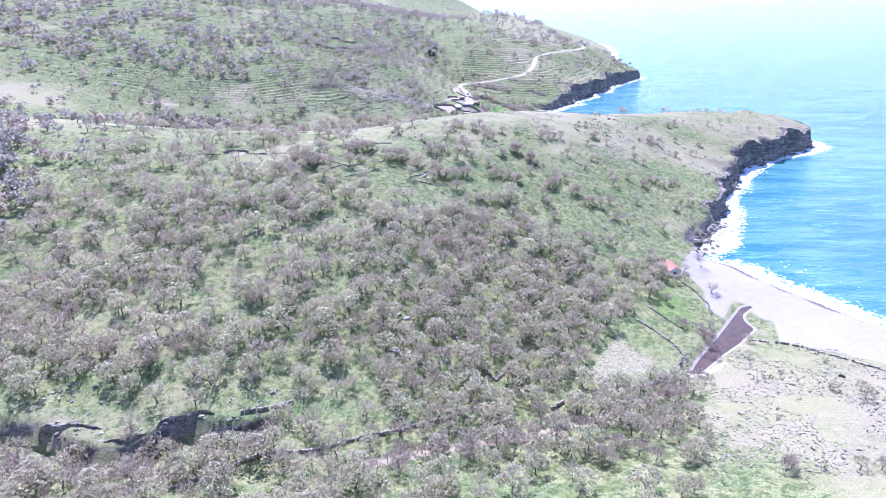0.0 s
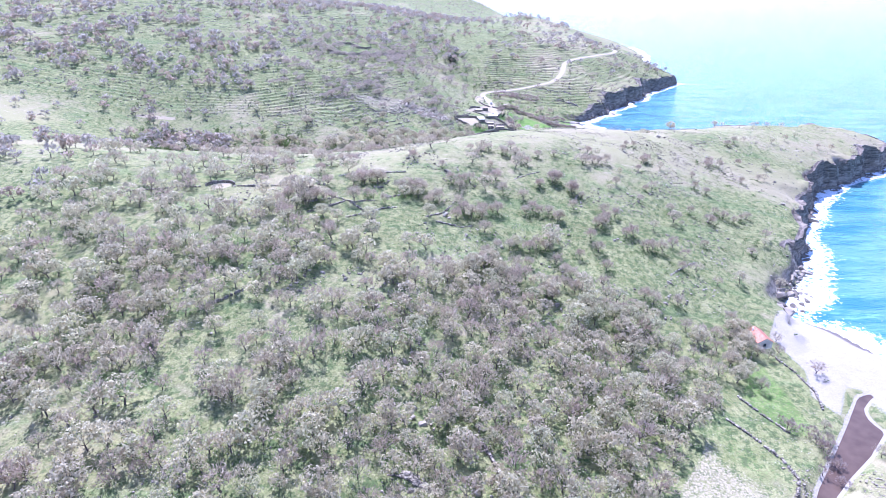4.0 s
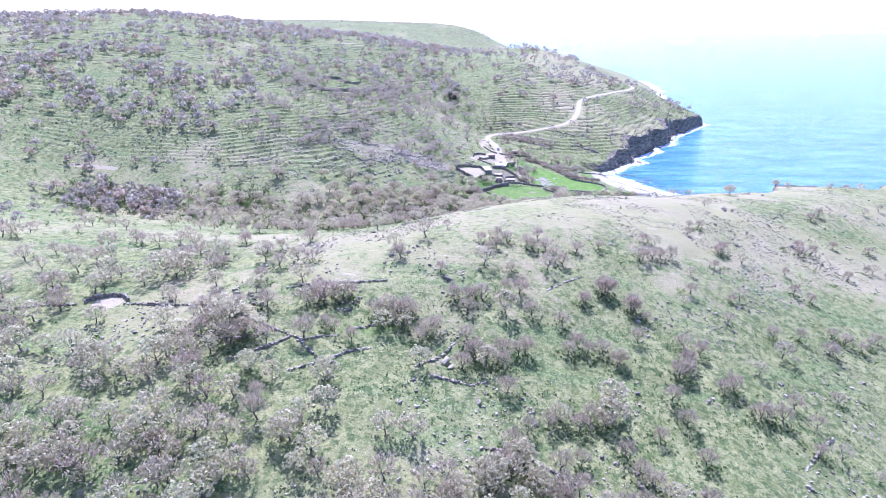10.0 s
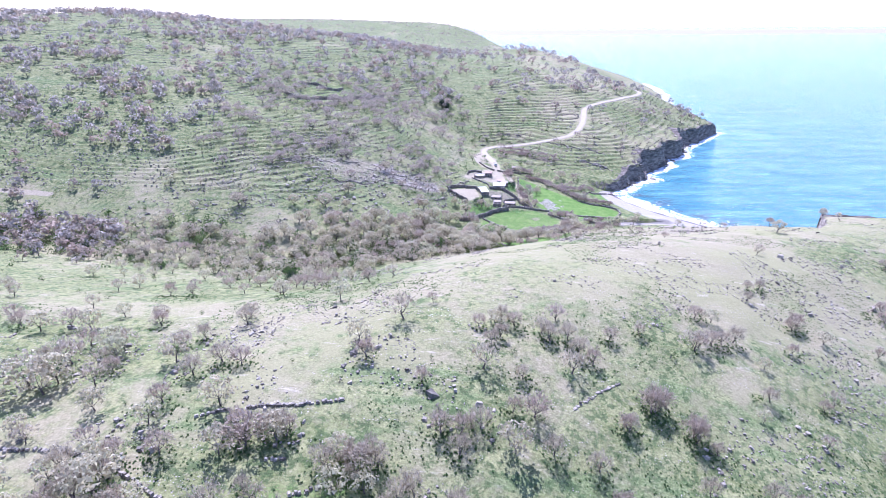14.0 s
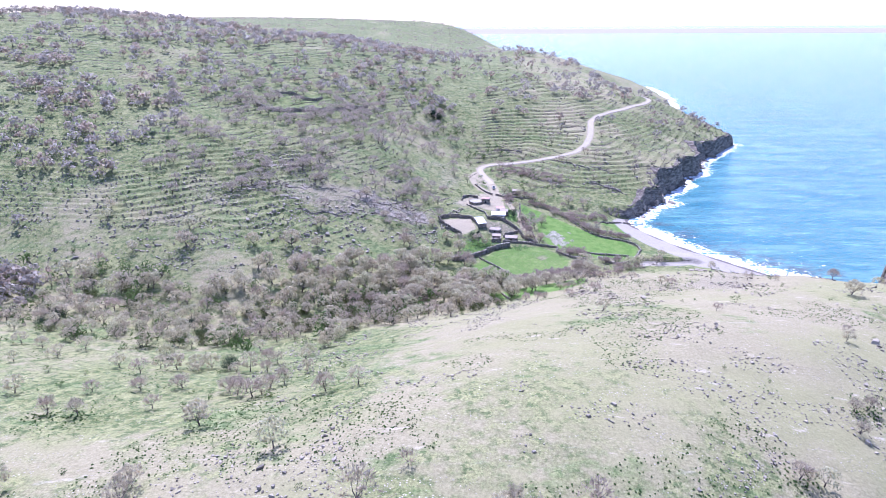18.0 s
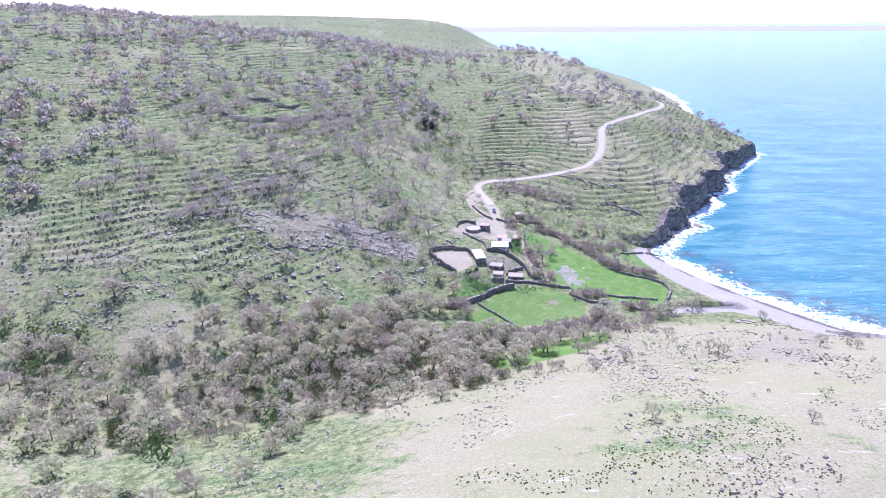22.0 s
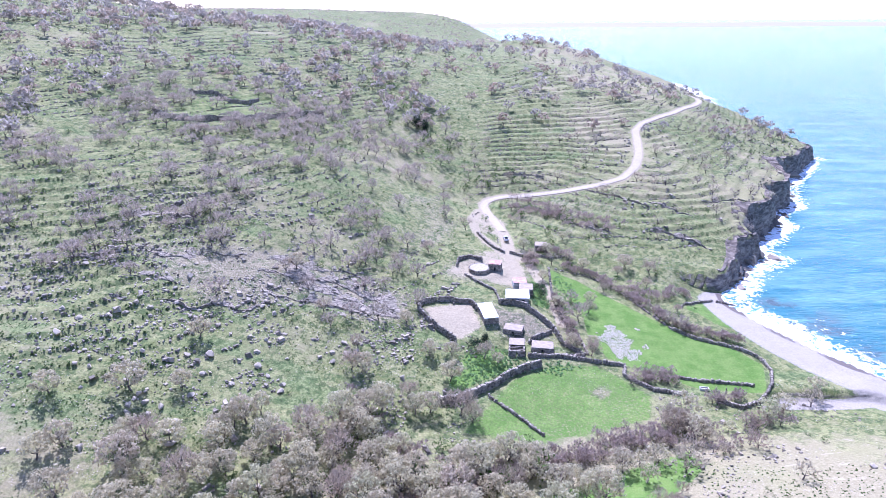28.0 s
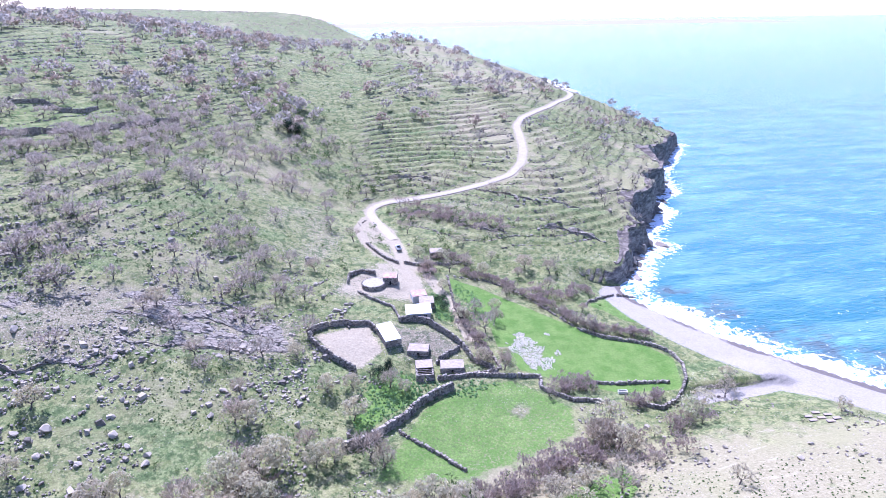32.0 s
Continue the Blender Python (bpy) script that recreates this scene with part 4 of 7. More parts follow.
def farmhouse():
    x, y = 19.4, 572.5
    z = height(x, y)
    t = thing("farmhouse", pose(x, y, z - .05, 0, 0, -4), "low grey farmhouse with a bright white sheet roof and dark windows", "house")
    w, d, h = 7.2, 5.0, 2.5
    bm = bmesh.new()
    shell(bm, w, d, h, .45, front=((-2.3, -1.5, .9, 1.8), (-.5, .5, 0, 2.05), (1.5, 2.3, .9, 1.8)))
    part("wall", bm, FARM_PLASTER, t, "weathered stone plaster wall, its grey deepened for the shaded front")
    sheet_roof(t, w, d, 2.5, 3.0, .3, .12, 9, METAL_WHITE, "bright white sheet roof")
    for c in (-1.9, 1.9):
        win = part("window", boxed(c - .4, -d / 2 + .2, .9, c + .4, -d / 2 + .26, 1.8), GLASS, t, "dark window pane")
        part("sill", boxed(c - .5, -d / 2 - .06, .83, c + .5, -d / 2 + .1, .9), PLASTER, win)
        part("frame", boxed(c - .03, -d / 2 + .15, .9, c + .03, -d / 2 + .2, 1.8), BLUE, win)
    door = part("door", boxed(-.5, -d / 2 + .2, 0, .5, -d / 2 + .27, 2.05), BLUE, t, "faded blue door")
    part("handle", boxed(.34, -d / 2 + .14, .95, .44, -d / 2 + .2, 1.05), WOOD, door)
    part("terrace", boxed(-w / 2 - .3, -d / 2 - 1.6, -.6, w / 2 + .3, -d / 2, .02, bevel=.05), CLAY, t, "paved stone terrace")
    a = thing("store_room", pose(x + 3.4, y + 5.6, z + .1, 0, 0, -6), "stone store room with a flat earth roof behind the farmhouse", "shed")
    rng = np.random.default_rng(6)
    part("wall", rubble_shell(rng, 4.2, 4.2, 2.3, .45, ((-.5, .5, 0, 1.9),)), STONE, a)
    part("roof", slab_roof(4.2, 4.2, 2.4, 2.55, .2, .2), CLAY, a, "flat clay roof")
    part("door", boxed(-.5, -2.05, 0, .5, -1.98, 1.85), WOOD, a)
    b = thing("store_room", pose(x + 1.8, y + 10.6, z + .5, 0, 0, 4), "small stone store with a rust-red sheet roof", "shed")
    part("wall", rubble_shell(rng, 4.4, 3.4, 2.0, .45, ((-.5, .5, 0, 1.7),)), PLASTER, b, "roughly whitewashed wall")
    sheet_roof(b, 4.4, 3.4, 2.1, 2.4, .2, .08, 5, RUST, "rust-red sheet roof")
    part("door", boxed(-.5, -1.68, 0, .5, -1.6, 1.7), WOOD, b)


def stone_hut(x, y, w, d, h, turn, roof, label, seed, ragged=0.0):
    t = thing("stone_hut", pose(x, y, height(x, y) - .15, 0, 0, turn), label, "hut")
    rng = np.random.default_rng(seed)
    part("wall", rubble_shell(rng, w, d, h, .5, ((-.5, .5, 0, 1.75),), ragged), STONE, t, "grey dry-stone wall")
    if roof:
        if roof is CLAY:
            part("roof", slab_roof(w, d, h + .02, h + .2, .15, .18), roof, t, "flat earth roof")
        else:
            sheet_roof(t, w, d, h + .02, h + .2, .15, .1, 5, roof, "rust-red sheet roof")
        # Black sheet behind the wall gap imitates the unlit inside.
        part("doorway", boxed(-.5, -d / 2 + .3, 0, .5, -d / 2 + .34, min(1.75, h - .05)), DARK, t, "near-black panel standing in for the dark inside the doorway")
        part("lintel", boxed(-.8, -d / 2 - .3, min(1.75, h - .25), .8, -d / 2 + .25, min(1.95, h - .05), bevel=.03), STONE, t)
    else:
        bm = slab_roof(w, d * .55, h + .02, h + .12, .12, .16)
        bmesh.ops.translate(bm, vec=(0, d * .22, 0), verts=bm.verts)
        part("roof", bm, CLAY, t, "broken earth roof over the back half")
        for i in range(3):
            part("roof_beam", boxed(-w / 2, -d / 2 + .6 + i * .8, h - .25, w / 2, -d / 2 + .75 + i * .8, h - .1), WOOD, t)
    return t


def threshing_floor():
    x, y = 7.5, 591.5
    z = height(x, y)
    t = thing("threshing_floor", pose(x, y, z, 0, 0, 0), "round paved threshing floor held by a drum of stones", "threshing floor")
    bm = bmesh.new()
    bmesh.ops.create_cone(bm, cap_ends=True, segments=36, radius1=3.6, radius2=3.45, depth=2.6, matrix=Matrix.Translation((0, 0, .15)))
    part("paving", bm, PACKED, t, "pale packed earth and slabs")
    rng = np.random.default_rng(9)
    n = 58
    a = np.arange(4 * n) * 2 * math.pi / n
    k = np.repeat((0, 1, 2, 3), n)
    v, f = stones(rng, np.stack((3.65 * np.cos(a + k * .05), 3.65 * np.sin(a + k * .05), -.9 + k * .6), -1), np.stack((rng.uniform(.4, .6, 4 * n), rng.uniform(.35, .5, 4 * n), np.full(4 * n, .58)), -1), a + math.pi / 2)
    ob = new("rim", mesh_of("rim", v, f, STONE))
    ob.parent = t


def pickup():
    x, y = 19.6, 622
    t = thing("pickup_truck", pose(x, y, height(x, y) + .2, 0, 0, 4), "small pale pickup truck parked on the dirt road", "car")
    bm = bmesh.new()
    box(bm, -.82, -2.3, .4, .82, 2.3, .95, bevel=.08)
    part("body", bm, CAR_PAINT, t)
    bm = bmesh.new()
    vs = [bm.verts.new(p) for p in ((-.78, -.3, .95), (.78, -.3, .95), (.78, 1.3, .95), (-.78, 1.3, .95), (-.66, -.15, 1.65), (.66, -.15, 1.65), (.66, .8, 1.65), (-.66, .8, 1.65))]
    for q in ((4, 5, 6, 7), (0, 1, 5, 4), (1, 2, 6, 5), (2, 3, 7, 6), (3, 0, 4, 7)):
        bm.faces.new([vs[i] for i in q])
    cab = part("cab", bm, CAR_PAINT, t)
    part("rear_window", boxed(-.58, -.31, 1.08, .58, -.25, 1.55), GLASS, cab)
    part("windscreen", boxed(-.6, 1.05, 1.05, .6, 1.12, 1.4), GLASS, cab)
    part("load_bed", boxed(-.7, -2.2, .95, .7, -.4, 1.0), DARK, t, "dark empty load bed")
    for s in (-1, 1):
        part("bed_side", boxed(s * .8 - .05, -2.3, .95, s * .8 + .05, -.35, 1.2), CAR_PAINT, t)
        part("tail_light", boxed(s * .68 - .09, -2.34, .65, s * .68 + .09, -2.29, .85), RUST, t, "red tail light")
        for yy in (-1.45, 1.4):
            bm = bmesh.new()
            bmesh.ops.create_cone(bm, cap_ends=True, segments=16, radius1=.36, radius2=.36, depth=.22, matrix=pose(s * .76, yy, .36, 0, 90, 0))
            wheel = part("wheel", bm, TYRE, t)
            bm = bmesh.new()
            bmesh.ops.create_cone(bm, cap_ends=True, segments=12, radius1=.2, radius2=.18, depth=.24, matrix=pose(s * .77, yy, .36, 0, 90, 0))
            part("rim", bm, METAL_WHITE, wheel)
    part("tailgate", boxed(-.78, -2.33, .95, .78, -2.27, 1.2), CAR_PAINT, t)
    part("bumper", boxed(-.8, -2.42, .42, .8, -2.3, .55, bevel=.02), DARK, t)


beach_house()
long_shed()
farmhouse()
stone_hut(16.8, 546.5, 4.2, 6.4, 2.3, -6, None, "half-roofed stone hut with bare beams at the edge of the pens", 11, .1)
stone_hut(16.6, 555, 5.4, 3.4, 1.2, -16, CLAY, "low stone byre under a flat earth roof", 12)
stone_hut(24.5, 547.5, 6.0, 3.6, 1.3, -8, CLAY, "low stone pig-sty under a pale earth roof", 13)
stone_hut(33, 616, 4.4, 3.6, 2.3, -5, CLAY, "square stone hut with a flat brown roof on the track", 14)
stone_hut(13.3, 593, 4.2, 3.2, 2.8, -10, RUST, "stone hut with a rust-red roof beside the threshing floor", 15)
threshing_floor()
pickup()


# ---- dry-stone walls ----
def dry_wall(name, line, high, label, seed, wide=.7, closed=False, gaps=.0):
    rng = np.random.default_rng(seed)
    at, size, turn = [], [], []
    if closed:
        line = line + line[:1]
    for a, b in zip(line, line[1:]):
        length = math.hypot(b[0] - a[0], b[1] - a[1])
        ang = math.atan2(b[1] - a[1], b[0] - a[0])
        n = max(1, int(length / .42))
        for i in range(n):
            if rng.random() < gaps:
                continue
            u = (i + .5) / n
            x, y = a[0] + (b[0] - a[0]) * u + rng.normal(0, .1), a[1] + (b[1] - a[1]) * u + rng.normal(0, .1)
            rows = int(round(high / .3 + .6 * rough(np.array([x]), np.array([y]), 3.0, 23)[0] + rng.normal(0, .12)))
            for k in range(max(1, rows)):
                at.append((x + rng.normal(0, .05), y + rng.normal(0, .05), k * .3 - .2))
                size.append((rng.uniform(.4, .68), wide * rng.uniform(.8, 1.2) * (1 - .04 * k), rng.uniform(.3, .4)))
                turn.append(ang + rng.normal(0, .13))
    at = np.array(at)
    at[:, 2] += ground_at(at[:, 0], at[:, 1])
    v, f = stones(rng, at, np.array(size), np.array(turn))
    base = np.array((line[0][0], line[0][1], height(*line[0][:2])))
    ob = new(name, mesh_of(name, v - base, f, STONE))
    ob.location = base
    return tagged(ob, label, "stone wall", "dry-stone walls")


dry_wall("pen_wall", [(5.5, 565.5), (4, 568.5), (-3, 569.3), (-8, 569), (-12, 567), (-13, 563.5), (-10.5, 558.5), (-6, 553.5), (-1, 548.5)], 2.0, "tall curved dry-stone wall round the western animal pen", 1)
dry_wall("pen_wall", [(13, 570), (17, 570.5), (22, 567.5), (26, 563), (29.5, 557.5), (31, 551)], 2.0, "dry-stone wall along the eastern animal pen", 2)
dry_wall("pen_wall", [(21, 550), (25, 553.5), (28.5, 556)], 1.4, "short dry-stone wall dividing the lower pens", 3)
dry_wall("pen_wall", [(19.8, 543), (24, 543.5), (29, 544.5), (34, 545), (37, 546), (31, 551)], 1.3, "dry-stone wall below the huts", 4)
dry_wall("pen_wall", [(-.5, 593.5), (0, 598), (4, 601), (9, 599.5)], 1.6, "curved dry-stone wall above the threshing floor", 5)
dry_wall("pen_wall", [(2, 588), (6, 583), (12, 578), (14, 571)], .9, "low broken wall between threshing floor and pens", 6)
dry_wall("field_wall", [(34, 601), (33, 590), (32, 578), (33, 566), (37, 556), (38, 547)], .8, "low broken wall beside the farm path", 7, gaps=.35)
dry_wall("field_wall", [(36, 601), (47, 599), (55, 592), (60, 584), (66, 570), (69, 564)], .5, "low tumbled wall hidden by scrub above the green field", 8, gaps=.35)
dry_wall("field_wall", [(69, 564), (74, 559), (80, 556), (86, 552.5), (89.5, 548), (89.8, 542), (86, 534), (80, 528), (74, 525.2), (69, 528.5)], 1.1, "long curved dry-stone wall round the bright green field", 36)
dry_wall("field_wall", [(60, 539), (68, 537.2), (76, 536.4), (82, 535.6)], .9, "low dry-stone wall across the foot of the green field", 9)
dry_wall("field_wall", [(28, 544.5), (40, 543.5), (48, 543), (46.5, 538), (53, 532.5), (60, 531)], 1.2, "dry-stone wall between the two fields", 10)
dry_wall("field_wall", [(-6, 523.6), (-1.6, 524), (4, 527.6), (9.8, 531), (14, 535.3), (19, 538), (23, 539.5)], 2.2, "high leaning dry-stone retaining wall above the lower field", 11, wide=1.2)
dry_wall("field_wall", [(7.3, 527), (11.3, 523), (14.7, 520), (18, 516.2), (20.5, 513.2)], .8, "low crumbling dry-stone wall across the lower field", 12, gaps=.12)
dry_wall("field_wall", [(16, 489), (18, 478)], .9, "short dry-stone wall by the stream", 13)
dry_wall("field_wall", [(76, 578), (84, 586), (92, 590), (100, 588)], .9, "dry-stone wall below the headland slope", 14, gaps=.15)
dry_wall("field_wall", [(8, 627), (11, 619), (14, 613), (18, 609)], 1.1, "dry-stone wall along the dirt track", 15)
dry_wall("field_wall", [(20, 609.5), (24, 608), (28, 607.5)], 1.2, "curved dry-stone wall by the track", 16)
dry_wall("field_wall", [(30, 610), (36, 609.5), (42, 611)], .9, "dry-stone wall in front of the square hut", 17)
dry_wall("enclosure_wall", [(-104, 714), (-107, 706), (-116, 704), (-124, 710), (-136, 704)], 1.9, "broken stone enclosure on the far hillside", 18)
dry_wall("enclosure_wall", [(-141, 673), (-132, 668), (-120, 669), (-101, 682), (-90, 694), (-78, 708), (-70, 712)], 2.3, "long curved stone enclosure wall on the hillside", 19)
dry_wall("ring_wall", [(-109, 284), (-107, 287.5), (-103.5, 289), (-100, 288.3), (-97.5, 286)], 1.2, "round stone-walled pit on the hilltop", 20)
dry_wall("field_wall", [(-138, 276), (-130, 278.4), (-120, 281.5), (-110, 283.8)], 0.6, "old dry-stone wall running to the ring of stones", 50, wide=.65, gaps=.22)
dry_wall("field_wall", [(-98, 284.3), (-89.6, 284), (-75.5, 283), (-66, 280), (-61, 277.3), (-55, 274), (-47.3, 271.4), (-42.5, 266.2), (-39.6, 263.3), (-35, 258)], 0.7, "long tumbled dry-stone wall over the hilltop", 51, wide=.65, gaps=.22)
dry_wall("field_wall", [(-61.6, 268.8), (-55.7, 271.9), (-52.3, 274)], 0.5, "short dark wall spur on the hilltop", 52, wide=.65, gaps=.22)
dry_wall("field_wall", [(-47.6, 269.8), (-43, 271.3), (-37.8, 273.2)], 0.55, "short dry-stone wall crossing the sward", 53, wide=.65, gaps=.22)
dry_wall("field_wall", [(-61.6, 261.3), (-57.6, 264.3), (-52.9, 267.5), (-49.2, 271.1)], 0.6, "tumbled dry-stone wall among the oaks", 54, wide=.65, gaps=.22)
dry_wall("field_wall", [(-46.4, 259.8), (-38.5, 264.2), (-33, 268.4), (-28.5, 270.3)], 0.55, "low terrace wall on the wooded slope", 55, wide=.65, gaps=.22)
dry_wall("field_wall", [(-73.5, 269.7), (-65.4, 268.9), (-61, 269)], 0.5, "broken wall under the hilltop oaks", 56, wide=.65, gaps=.22)
dry_wall("field_wall", [(-55.3, 291.7), (-49.9, 293.8), (-44, 294.6), (-36, 295.6), (-27.5, 298)], 0.55, "dry-stone terrace wall behind the oak clump", 57, wide=.65, gaps=.22)
dry_wall("field_wall", [(18.4, 301.9), (24.5, 307.2), (29.8, 310.6)], 0.35, "thin line of stones on the open slope", 58, wide=.65, gaps=.22)
dry_wall("field_wall", [(-39.5, 282.2), (-35.8, 283.1)], 0.5, "short stone heap on the sward", 59, wide=.65, gaps=.22)
dry_wall("field_wall", [(-33.7, 276.3), (-28.7, 278.2)], 0.6, "short dark stone heap on the sward", 60, wide=.65, gaps=.22)
dry_wall("field_wall", [(-17.6, 266.1), (-11.5, 270), (-7.9, 276.5)], 0.5, "broken dry-stone wall beside the boulders", 61, wide=.65, gaps=.22)
dry_wall("field_wall", [(-13.2, 263.6), (-4.3, 262.7), (.2, 264.7)], 0.5, "broken dry-stone wall among rocks", 62, wide=.65, gaps=.22)
dry_wall("field_wall", [(72.7, 254), (80.6, 261.6), (86, 266.5)], 0.45, "line of stones climbing the eastern slope", 63, wide=.65, gaps=.22)
dry_wall("field_wall", [(-82, 207.7), (-75.5, 211.6), (-70.3, 216)], 0.8, "dark tumbled wall in the oak wood", 64, wide=.65, gaps=.22)
dry_wall("field_wall", [(-2.7, 245.2), (7, 246), (16, 241.3)], 0.6, "tumbled wall at the edge of the wood", 65, wide=.65, gaps=.22)
dry_wall("field_wall", [(-44, 117), (-35, 117), (-22, 123), (-10, 127), (2, 132)], 1.0, "dry-stone wall above the stream bed", 23, gaps=.1)
dry_wall("field_wall", [(-65, 103), (-56, 109), (-44, 117)], 1.0, "mossy dry-stone wall in the valley wood", 24, gaps=.1)
dry_wall("field_wall", [(2, 171), (6, 163), (11, 156), (16, 150), (24, 159)], .9, "dry-stone wall running down through the oaks", 25, gaps=.12)
dry_wall("field_wall", [(108, 179), (117, 176.5), (123, 173), (130, 166), (138, 153)], .7, "low stone edge at the back of the beach", 26, gaps=.3)
dry_wall("field_wall", [(70, 188), (75, 182), (79.6, 174.7), (80.5, 168), (77, 162)], .6, "low broken wall between the beach fields", 27, gaps=.25)
dry_wall("field_wall", [(50, 149), (57.5, 148.5), (66, 151), (75, 159)], .7, "crumbling dry-stone bank below the cleared field", 30, wide=1.4, gaps=.2)
dry_wall("field_wall", [(77, 198), (81, 192), (86, 185)], .6, "low stone edge of the green beach field", 31, gaps=.3)
dry_wall("field_wall", [(97, 221), (101, 213), (103, 204), (101, 196)], .6, "low stone edge between field and beach", 32, gaps=.2)
dry_wall("field_wall", [(-56, 130), (-49, 132), (-42.5, 135.3)], 1.3, "dry-stone wall at the end of the ravine", 33, gaps=.08)
dry_wall("field_wall", [(31.5, 137.5), (35.5, 141.5)], 1.2, "short dark stone wall beside the stream path", 34)


# ---- terraces, stones, boulders ----
def slope_at(x, y):
    e = 3.0
    return (land(x + e, y, False) - land(x - e, y, False)) / (2 * e), (land(x, y + e, False) - land(x, y - e, False)) / (2 * e)


def free_of(x, y, margin=3.0):
    """True where neither road, house, field, pond nor sea lies."""
    ok = land(x, y, False) > 1.6
    d, _, _ = to_line(x, y, ROAD_LINE)
    ok &= d > margin + 1.5
    for cx, cy, r, _ in PLATFORMS:
        ok &= np.hypot(x - cx, y - cy) > r + 1
    for poly in GREEN_FIELDS[:3] + SOFT_FIELDS + [POND_SHAPE] + BARE_PATCHES[4:7] + BARE_PATCHES[2:3]:
        ok &= patch(x, y, poly, margin) < .3
    d, run, _ = to_line(x, y, COAST)
    return ok & ((run < 11) | (d > run * 1.05)) & (d > 2)


def terrace_walls():
    rng = np.random.default_rng(41)
    g = 2.5
    x, y = [a.reshape(-1) for a in np.meshgrid(np.arange(-420, 250, g), np.arange(492, 1000, g))]
    k = terraced(x, y) > .35
    x, y = x[k], y[k]
    q = steps_of(x, y, land(x, y, False))
    gx, gy = slope_at(x, y)
    s = np.maximum(np.hypot(gx, gy), .02)
    f = q - np.floor(q + .5)
    # Slide each sample onto its contour.
    shift = f * STEP / s
    near = (np.abs(shift) < g * .75) & (np.where((y < 610) & (x < 0), rough(x, y, 5, 53) + .5 * rough(x, y, 30, 54) - .22, rough(x, y, 9, 51) + .5 * rough(x, y, 40, 52)) > -.12) & (s > .07)
    x, y, gx, gy, s, shift = [a[near] for a in (x, y, gx, gy, s, shift)]
    x, y = x - gx / s * shift, y - gy / s * shift
    k = free_of(x, y, 2)
    x, y, gx, gy = x[k], y[k], gx[k], gy[k]
    a = np.arctan2(gx, -gy)
    reps = 2
    off = np.tile(np.array((-.65, .65)), len(x)) + rng.normal(0, .2, reps * len(x))
    a3 = np.repeat(a, reps)
    px, py = np.repeat(x, reps) + np.cos(a3) * off, np.repeat(y, reps) + np.sin(a3) * off
    n = len(px)
    wobble = np.where((py < 610) & (px < 0), 1.0, .28)
    px, py = px + rng.normal(0, 1, n) * wobble, py + rng.normal(0, 1, n) * wobble
    at = np.stack((px, py, ground_at(px, py) - .35), -1)
    loosened = (py < 610) & (px < 0)
    size = np.stack((np.where(loosened, rng.uniform(.4, .9, n), rng.uniform(.6, 1.3, n)), np.where(loosened, rng.uniform(.4, .75, n), rng.uniform(.3, .55, n)), rng.uniform(.42, .8, n)), -1)
    turn = a3 + rng.normal(0, 1, n) * np.where(loosened, .8, .15)
    # The nearest runs are walls of their own; the rest stays one heap of stones.
    level = np.round(steps_of(px, py, land(px, py, False))).astype(int)
    runs = collections.defaultdict(list)
    for i, (l, c, r) in enumerate(zip(level, np.floor(px / 36).astype(int), np.floor(py / 60).astype(int))):
        if py[i] < 790 and px[i] > -130:
            runs[(int(l), int(c), int(r))].append(i)
    picked = sorted((r for r in runs.values() if len(r) > 11), key=lambda r: (-len(r), r[0]))[:290]
    loose = np.ones(n, bool)
    for r in picked:
        r = np.array(r)
        loose[r] = False
        base = at[r[0]]
        v, f = stones(rng, at[r] - base, size[r], turn[r], .26)
        ob = new("terrace_wall", mesh_of("terrace_wall", v, f, STONE))
        ob.location = base
        tagged(ob, "long broken dry-stone terrace wall along the hillside" if len(r) > 30 else "short crumbling dry-stone terrace wall on the slope", "terrace wall", "terrace walls on the hillside")
    v, f = stones(rng, at[loose], size[loose], turn[loose], .26)
    tagged(new("terrace_wall_stones", mesh_of("terrace_wall_stones", v, f, STONE)), "broken dry-stone terrace walls along the hill contours", "terrace walls", kind="stuff")


def scatter(rng, n, x0, x1, y0, y1):
    return rng.uniform(x0, x1, n), rng.uniform(y0, y1, n)


